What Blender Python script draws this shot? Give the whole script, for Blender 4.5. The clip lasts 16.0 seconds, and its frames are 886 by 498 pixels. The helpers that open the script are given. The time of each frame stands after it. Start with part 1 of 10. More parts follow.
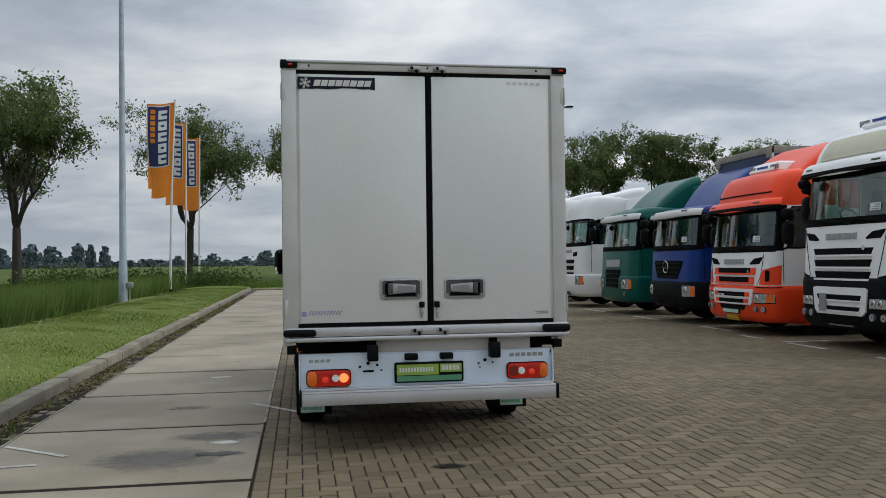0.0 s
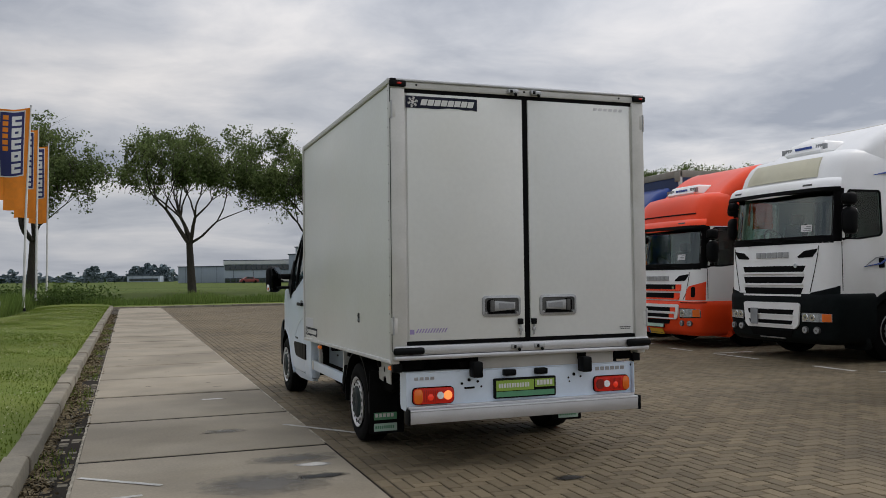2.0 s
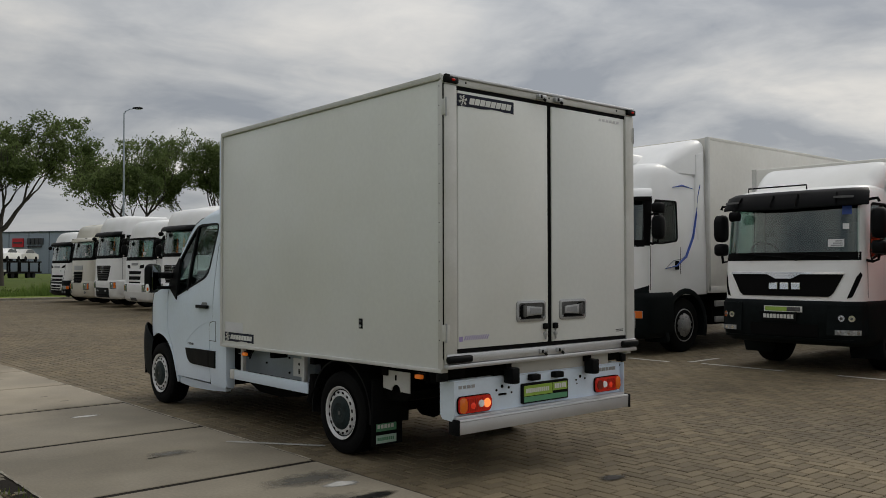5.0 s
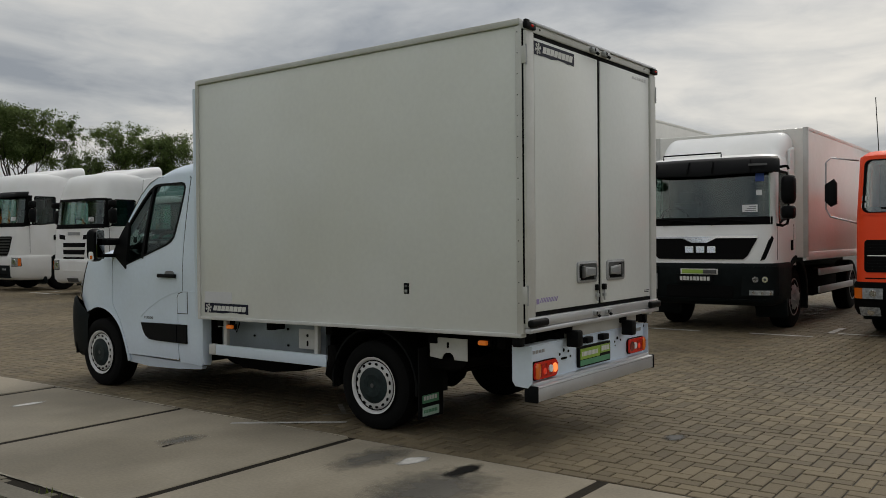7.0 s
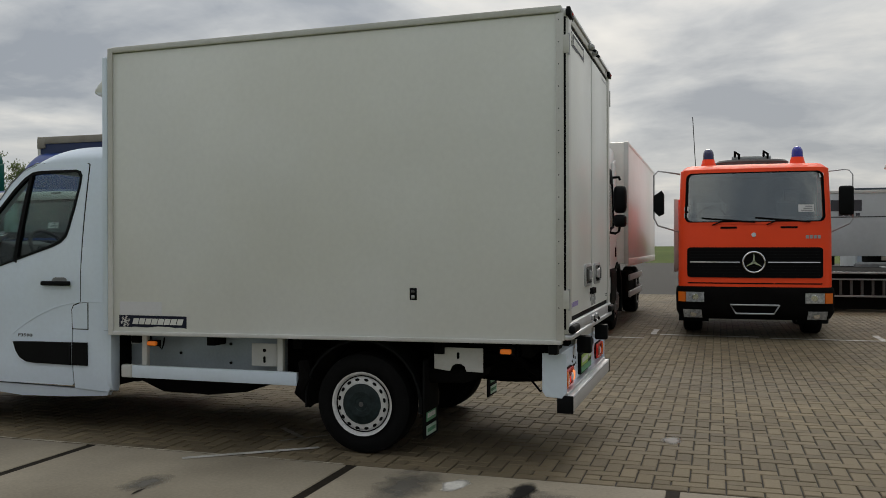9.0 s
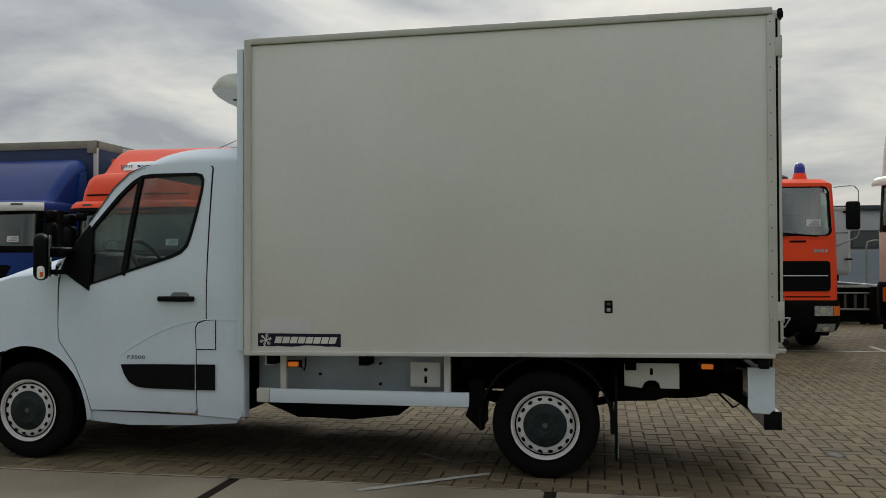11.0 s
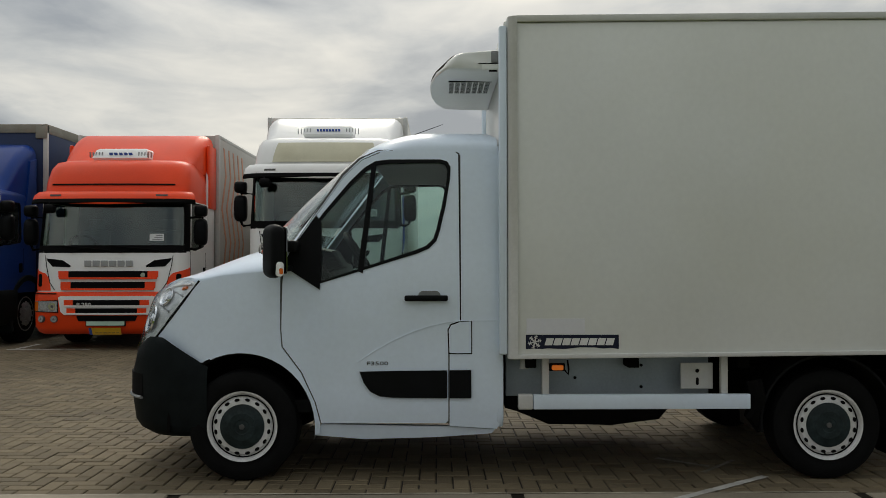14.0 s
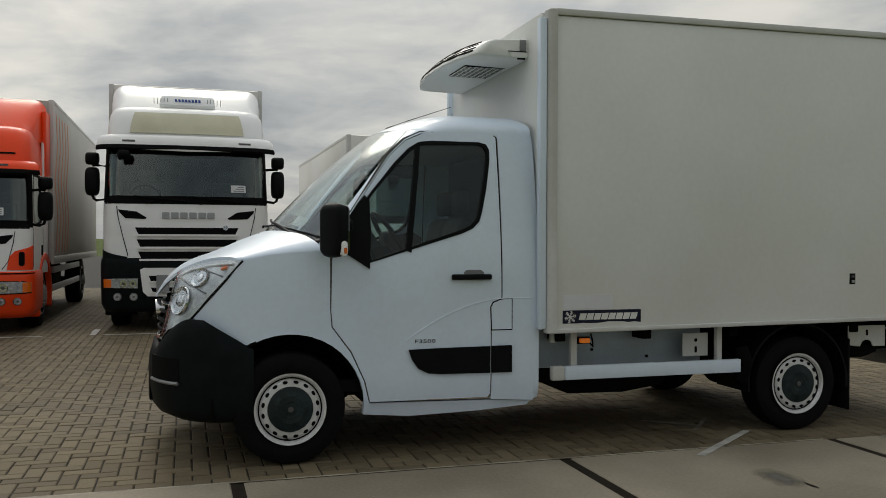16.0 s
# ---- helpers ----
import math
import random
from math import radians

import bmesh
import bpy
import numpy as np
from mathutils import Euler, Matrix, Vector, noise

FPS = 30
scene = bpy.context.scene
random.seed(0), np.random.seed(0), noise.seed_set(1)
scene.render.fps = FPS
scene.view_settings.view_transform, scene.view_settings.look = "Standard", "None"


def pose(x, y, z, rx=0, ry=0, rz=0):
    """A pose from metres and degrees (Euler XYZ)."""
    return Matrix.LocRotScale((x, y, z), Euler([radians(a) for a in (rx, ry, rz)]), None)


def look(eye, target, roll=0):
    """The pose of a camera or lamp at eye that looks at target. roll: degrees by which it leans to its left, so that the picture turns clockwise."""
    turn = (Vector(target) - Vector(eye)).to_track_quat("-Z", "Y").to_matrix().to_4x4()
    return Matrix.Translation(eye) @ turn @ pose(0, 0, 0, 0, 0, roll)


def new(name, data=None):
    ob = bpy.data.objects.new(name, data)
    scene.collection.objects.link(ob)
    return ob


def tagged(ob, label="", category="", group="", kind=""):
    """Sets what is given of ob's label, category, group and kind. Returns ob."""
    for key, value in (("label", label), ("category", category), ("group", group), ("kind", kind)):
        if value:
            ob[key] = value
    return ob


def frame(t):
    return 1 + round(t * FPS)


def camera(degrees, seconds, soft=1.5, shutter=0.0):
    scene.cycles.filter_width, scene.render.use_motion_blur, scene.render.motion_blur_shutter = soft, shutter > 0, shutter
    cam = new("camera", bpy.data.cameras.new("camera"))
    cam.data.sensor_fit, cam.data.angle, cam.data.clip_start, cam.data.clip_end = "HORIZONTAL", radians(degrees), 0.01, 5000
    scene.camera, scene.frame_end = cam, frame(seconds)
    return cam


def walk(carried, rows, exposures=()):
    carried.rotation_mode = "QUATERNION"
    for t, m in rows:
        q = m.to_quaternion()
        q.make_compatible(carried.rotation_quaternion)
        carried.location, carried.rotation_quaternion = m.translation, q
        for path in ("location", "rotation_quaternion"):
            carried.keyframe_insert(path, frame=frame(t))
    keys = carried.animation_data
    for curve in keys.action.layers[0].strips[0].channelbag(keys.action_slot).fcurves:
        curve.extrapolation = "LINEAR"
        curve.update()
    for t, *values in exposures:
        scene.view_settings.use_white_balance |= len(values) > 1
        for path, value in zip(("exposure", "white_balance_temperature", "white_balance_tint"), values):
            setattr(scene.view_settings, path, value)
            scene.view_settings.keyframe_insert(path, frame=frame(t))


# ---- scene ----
cam = camera(53.9, 16.0, soft=0.9)
PATH = [
    (0, (0.045, 0.336, 1.411), (0.368, 2.309, 1.441), -0.7),
    (0.5, (-0.471, 0.386, 1.421), (-0.043, 2.34, 1.454), -0.7),
    (1, (-0.983, 0.391, 1.454), (-0.499, 2.331, 1.491), -0.7),
    (1.5, (-1.475, 0.541, 1.441), (-0.911, 2.459, 1.492), -0.7),
    (2, (-1.914, 0.702, 1.447), (-1.233, 2.581, 1.51), -0.7),
    (2.5, (-2.359, 0.923, 1.434), (-1.524, 2.738, 1.509), -0.8),
    (3, (-2.777, 1.107, 1.534), (-1.814, 2.858, 1.617), -0.7),
    (3.5, (-3.152, 1.27, 1.584), (-2.088, 2.961, 1.67), -0.7),
    (4, (-3.457, 1.53, 1.565), (-2.305, 3.163, 1.64), -0.6),
    (4.2, (-3.581, 1.655, 1.577), (-2.392, 3.262, 1.644), -0.4),
    (6.3, (-4.813, 3.312, 1.488), (-3.329, 4.653, 1.489), -0.6),
    (6.5, (-4.882, 3.479, 1.485), (-3.365, 4.783, 1.477), -0.6),
    (7, (-5.064, 3.874, 1.472), (-3.455, 5.06, 1.448), -0.5),
    (7.5, (-5.201, 4.343, 1.462), (-3.478, 5.358, 1.437), -0.5),
    (8, (-5.304, 4.872, 1.463), (-3.496, 5.728, 1.442), -0.4),
    (8.2, (-5.36, 5.106, 1.445), (-3.526, 5.903, 1.426), -0.3),
    (10.3, (-5.589, 7.266, 1.4), (-3.631, 7.673, 1.422), -0.2),
    (10.5, (-5.597, 7.473, 1.369), (-3.635, 7.863, 1.395), -0.2),
    (11, (-5.611, 7.945, 1.383), (-3.642, 8.297, 1.416), -0.2),
    (11.5, (-5.555, 8.376, 1.377), (-3.576, 8.66, 1.414), -0.2),
    (12, (-5.575, 8.839, 1.381), (-3.588, 9.064, 1.414), -0.2),
    (12.5, (-5.578, 9.308, 1.373), (-3.583, 9.456, 1.408), -0.2),
    (13, (-5.536, 9.785, 1.381), (-3.539, 9.898, 1.415), -0.1),
    (13.5, (-5.534, 10.264, 1.392), (-3.535, 10.33, 1.426), -0.1),
    (14, (-5.459, 10.74, 1.373), (-3.459, 10.727, 1.402), -0.1),
    (14.5, (-5.453, 11.192, 1.378), (-3.457, 11.069, 1.391), -0.1),
    (15, (-5.45, 11.639, 1.396), (-3.466, 11.388, 1.392), -0.0),
    (15.5, (-5.373, 12.104, 1.395), (-3.416, 11.688, 1.377), 0.0),
    (16, (-5.345, 12.578, 1.383), (-3.427, 12.01, 1.362), 0.2),
]
walk(cam, [(t, look(eye, target, roll)) for t, eye, target, roll in PATH],
     exposures=((0.0, -0.24, 6200, 8), (1.0, -0.30, 6150, 8), (1.5, -0.32, 6480, 12), (2.0, -0.32, 6500, 13), (4.0, -0.52, 6780, 11), (7.0, -0.56, 6850, 9), (8.2, -0.46, 6750, 9), (11.0, -0.52, 6900, 7), (14.0, -0.54, 6900, 7), (16.0, -0.60, 6880, 7)))

# ---------------------------------------------------------------- world and sun
SUN_EL, SUN_AZ = 38.0, 88.0   # degrees; azimuth clockwise from +y
world = bpy.data.worlds.new("overcast_sky")
scene.world = world
world.use_nodes = True


def build_sky():
    nt = world.node_tree
    nt.nodes.clear()
    N, L = nt.nodes.new, nt.links.new
    out = N("ShaderNodeOutputWorld")
    bg = N("ShaderNodeBackground")
    sky = N("ShaderNodeTexSky")
    sky.sky_type, sky.sun_disc = "NISHITA", False
    sky.sun_elevation, sky.sun_rotation = radians(SUN_EL), radians(SUN_AZ)
    sky.air_density, sky.dust_density, sky.ozone_density = 1.0, 2.0, 1.0
    tc = N("ShaderNodeTexCoord")
    sep = N("ShaderNodeSeparateXYZ")
    L(tc.outputs["Generated"], sep.inputs[0])
    # project the direction onto a flat cloud layer
    up = N("ShaderNodeMath"); up.operation = "MAXIMUM"; up.inputs[1].default_value = 0.0
    L(sep.outputs["Z"], up.inputs[0])
    den = N("ShaderNodeMath"); den.operation = "ADD"; den.inputs[1].default_value = 0.13
    L(up.outputs[0], den.inputs[0])
    dv = N("ShaderNodeVectorMath"); dv.operation = "DIVIDE"
    L(tc.outputs["Generated"], dv.inputs[0])
    cmb = N("ShaderNodeCombineXYZ")
    for k in range(3):
        L(den.outputs[0], cmb.inputs[k])
    L(cmb.outputs[0], dv.inputs[1])
    mp = N("ShaderNodeMapping")
    mp.inputs["Scale"].default_value = (1.0, 1.0, 0.0)
    mp.inputs["Location"].default_value = (3.3, 1.7, 0.0)
    L(dv.outputs[0], mp.inputs[0])
    big = N("ShaderNodeTexNoise")
    big.inputs["Scale"].default_value, big.inputs["Detail"].default_value = 1.0, 6.0
    big.inputs["Roughness"].default_value, big.inputs["Distortion"].default_value = 0.50, 0.5
    L(mp.outputs[0], big.inputs["Vector"])
    ramp = N("ShaderNodeValToRGB")
    e = ramp.color_ramp.elements
    e[0].position, e[0].color = 0.35, (0.37, 0.41, 0.475, 1)
    e[1].position, e[1].color = 0.70, (1.0, 0.985, 0.955, 1)
    m = e.new(0.50); m.color = (0.62, 0.65, 0.69, 1)
    fine = N("ShaderNodeTexNoise")
    fine.inputs["Scale"].default_value, fine.inputs["Detail"].default_value = 4.6, 6.0
    fine.inputs["Roughness"].default_value, fine.inputs["Distortion"].default_value = 0.6, 0.6
    L(mp.outputs[0], fine.inputs["Vector"])
    both_scales = N("ShaderNodeMapRange")   # a fifth of fine mottling on the broad cloud
    both_scales.inputs["From Min"].default_value, both_scales.inputs["From Max"].default_value = 0.0, 1.0
    both_scales.inputs["To Min"].default_value, both_scales.inputs["To Max"].default_value = -0.075, 0.075
    L(fine.outputs["Fac"], both_scales.inputs["Value"])
    fac = N("ShaderNodeMath"); fac.operation = "ADD"
    L(big.outputs["Fac"], fac.inputs[0]); L(both_scales.outputs[0], fac.inputs[1])
    L(fac.outputs[0], ramp.inputs[0])
    # brighter where the cloud is thin, beside the veiled sun
    sd = Vector((math.sin(radians(SUN_AZ)) * math.cos(radians(SUN_EL)), math.cos(radians(SUN_AZ)) * math.cos(radians(SUN_EL)), math.sin(radians(SUN_EL))))
    dot = N("ShaderNodeVectorMath"); dot.operation = "DOT_PRODUCT"
    dot.inputs[1].default_value = Vector((math.sin(radians(70)) * math.cos(radians(32)), math.cos(radians(70)) * math.cos(radians(32)), math.sin(radians(32))))
    L(tc.outputs["Generated"], dot.inputs[0])
    mr = N("ShaderNodeMapRange")
    mr.inputs["From Min"].default_value, mr.inputs["From Max"].default_value = -0.6, 1.0
    mr.inputs["To Min"].default_value, mr.inputs["To Max"].default_value = 0.80, 1.56
    L(dot.outputs["Value"], mr.inputs["Value"])
    mul = N("ShaderNodeMixRGB"); mul.blend_type = "MULTIPLY"; mul.inputs[0].default_value = 1.0
    L(ramp.outputs[0], mul.inputs[1])
    L(mr.outputs[0], mul.inputs[2])
    # an overcast sky is brighter overhead than at the horizon
    zen = N("ShaderNodeMapRange")
    zen.inputs["From Min"].default_value, zen.inputs["From Max"].default_value = 0.22, 0.95
    zen.inputs["To Min"].default_value, zen.inputs["To Max"].default_value = 1.0, 2.2
    L(sep.outputs["Z"], zen.inputs["Value"])
    over = N("ShaderNodeMixRGB"); over.blend_type = "MULTIPLY"; over.inputs[0].default_value = 1.0
    L(mul.outputs[0], over.inputs[1])
    L(zen.outputs[0], over.inputs[2])
    mul = over
    # thin haze band near the horizon
    mix = N("ShaderNodeMixRGB"); mix.blend_type = "MIX"
    hz = N("ShaderNodeMapRange")
    hz.inputs["From Min"].default_value, hz.inputs["From Max"].default_value = 0.0, 0.13
    hz.inputs["To Min"].default_value, hz.inputs["To Max"].default_value = 0.75, 0.0
    L(sep.outputs["Z"], hz.inputs["Value"])
    L(hz.outputs[0], mix.inputs[0])
    L(mul.outputs[0], mix.inputs[1])
    mix.inputs[2].default_value = (0.66, 0.71, 0.78, 1)
    # a little of the clear sky's own colour through the cloud
    add = N("ShaderNodeMixRGB"); add.blend_type = "ADD"; add.inputs[0].default_value = 0.012
    L(mix.outputs[0], add.inputs[1])
    L(sky.outputs[0], add.inputs[2])
    L(add.outputs[0], bg.inputs[0])
    bg.inputs[1].default_value = 0.72
    L(bg.outputs[0], out.inputs[0])
    return sd


SUN_DIR = build_sky()
sun_data = bpy.data.lights.new("sun", "SUN")
sun_data.energy, sun_data.angle, sun_data.color = 1.25, radians(22), (1.0, 0.95, 0.87)
sun = new("sun", sun_data)
sun.matrix_world = look(SUN_DIR * 60, (0, 0, 0))

from mathutils import geometry

# ---------------------------------------------------------------- materials
def mat(name, col, rough=0.5, metal=0.0, var=0.12, scale=6.0, bump=0.0, fine=60.0, col2=None, coat=0.0, spec=0.5, stains=0.0, obj_random=0.0, emit=None, emit_strength=0.0, coords="Object", stretch=(1, 1, 1)):
    """A procedural material: base colour with broad and fine variation, wear in the roughness and fine relief."""
    m = bpy.data.materials.new(name)
    m.use_nodes = True
    nt = m.node_tree
    b = nt.nodes["Principled BSDF"]
    N, L = nt.nodes.new, nt.links.new
    tc = N("ShaderNodeTexCoord")
    mp = N("ShaderNodeMapping")
    mp.inputs["Scale"].default_value = stretch
    if coords == "World":   # so that pieces sharing one mesh do not repeat a pattern
        L(N("ShaderNodeNewGeometry").outputs["Position"], mp.inputs[0])
    else:
        L(tc.outputs[coords], mp.inputs[0])
    big = N("ShaderNodeTexNoise")
    big.inputs["Scale"].default_value, big.inputs["Detail"].default_value = scale, 5.0
    L(mp.outputs[0], big.inputs["Vector"])
    sm = N("ShaderNodeTexNoise")
    sm.inputs["Scale"].default_value, sm.inputs["Detail"].default_value = fine, 3.0
    L(mp.outputs[0], sm.inputs["Vector"])
    ramp = N("ShaderNodeValToRGB")
    c = Vector(col)
    lo, hi = c * (1 - var), c * (1 + var)
    if col2:
        lo, hi = c, Vector(col2)
    ramp.color_ramp.elements[0].position, ramp.color_ramp.elements[1].position = 0.32, 0.68
    ramp.color_ramp.elements[0].color = (*[max(0, min(1, v)) for v in lo], 1)
    ramp.color_ramp.elements[1].color = (*[max(0, min(1, v)) for v in hi], 1)
    L(big.outputs["Fac"], ramp.inputs[0])
    mix = N("ShaderNodeMixRGB"); mix.blend_type = "MULTIPLY"; mix.inputs[0].default_value = min(1.0, var * 2.0)
    L(ramp.outputs[0], mix.inputs[1])
    g = N("ShaderNodeValToRGB")
    g.color_ramp.elements[0].color, g.color_ramp.elements[1].color = (0.62, 0.62, 0.62, 1), (1.2, 1.2, 1.2, 1)
    g.color_ramp.elements[0].position, g.color_ramp.elements[1].position = 0.3, 0.7
    L(sm.outputs["Fac"], g.inputs[0])
    L(g.outputs[0], mix.inputs[2])
    last = mix.outputs[0]
    if stains:
        st = N("ShaderNodeTexNoise")
        st.inputs["Scale"].default_value, st.inputs["Detail"].default_value = scale * 0.37, 6.0
        L(mp.outputs[0], st.inputs["Vector"])
        sr = N("ShaderNodeValToRGB")
        sr.color_ramp.elements[0].position, sr.color_ramp.elements[1].position = 0.38, 0.55
        v = 1 - stains
        sr.color_ramp.elements[0].color, sr.color_ramp.elements[1].color = (v, v * 0.99, v * 0.96, 1), (1, 1, 1, 1)
        L(st.outputs["Fac"], sr.inputs[0])
        mx = N("ShaderNodeMixRGB"); mx.blend_type = "MULTIPLY"; mx.inputs[0].default_value = 1.0
        L(last, mx.inputs[1]); L(sr.outputs[0], mx.inputs[2])
        last = mx.outputs[0]
    if obj_random:
        oi = N("ShaderNodeObjectInfo") if obj_random > 0 else N("ShaderNodeNewGeometry")
        rr = N("ShaderNodeMapRange")
        a = abs(obj_random)
        rr.inputs["To Min"].default_value, rr.inputs["To Max"].default_value = 1 - a, 1 + a
        L(oi.outputs["Random"] if obj_random > 0 else oi.outputs["Random Per Island"], rr.inputs["Value"])
        mx = N("ShaderNodeMixRGB"); mx.blend_type = "MULTIPLY"; mx.inputs[0].default_value = 1.0
        L(last, mx.inputs[1]); L(rr.outputs[0], mx.inputs[2])
        last = mx.outputs[0]
    L(last, b.inputs["Base Color"])
    rm = N("ShaderNodeMapRange")
    rm.inputs["To Min"].default_value, rm.inputs["To Max"].default_value = max(0.02, rough * 0.82), min(1.0, rough * 1.18)
    L(big.outputs["Fac"], rm.inputs["Value"])
    L(rm.outputs[0], b.inputs["Roughness"])
    b.inputs["Metallic"].default_value = metal
    b.inputs["Specular IOR Level"].default_value = spec
    b.inputs["Coat Weight"].default_value = coat
    b.inputs["Coat Roughness"].default_value = 0.06
    if bump:
        bp = N("ShaderNodeBump")
        bp.inputs["Strength"].default_value, bp.inputs["Distance"].default_value = min(1.0, bump), 0.004
        L(sm.outputs["Fac"], bp.inputs["Height"])
        L(bp.outputs[0], b.inputs["Normal"])
    if emit:
        b.inputs["Emission Color"].default_value = (*emit, 1)
        b.inputs["Emission Strength"].default_value = emit_strength
    return m


def glass(name, tint, rough=0.0, f0=0.04):
    """Thin pane: clear tinted film with a glossy reflection that grows towards grazing angles."""
    m = bpy.data.materials.new(name)
    m.use_nodes = True
    nt = m.node_tree
    nt.nodes.clear()
    N, L = nt.nodes.new, nt.links.new
    out = N("ShaderNodeOutputMaterial")
    tr = N("ShaderNodeBsdfTransparent"); tr.inputs[0].default_value = (*tint, 1)
    gl = N("ShaderNodeBsdfGlossy"); gl.inputs["Roughness"].default_value = rough
    lw = N("ShaderNodeLayerWeight"); lw.inputs["Blend"].default_value = 0.5
    pw = N("ShaderNodeMath"); pw.operation = "POWER"; pw.inputs[1].default_value = 5.0
    L(lw.outputs["Facing"], pw.inputs[0])
    ml = N("ShaderNodeMath"); ml.operation = "MULTIPLY_ADD"; ml.inputs[1].default_value, ml.inputs[2].default_value = 1 - f0, f0
    L(pw.outputs[0], ml.inputs[0])
    mx = N("ShaderNodeMixShader")
    L(ml.outputs[0], mx.inputs[0]); L(tr.outputs[0], mx.inputs[1]); L(gl.outputs[0], mx.inputs[2])
    L(mx.outputs[0], out.inputs[0])
    return m


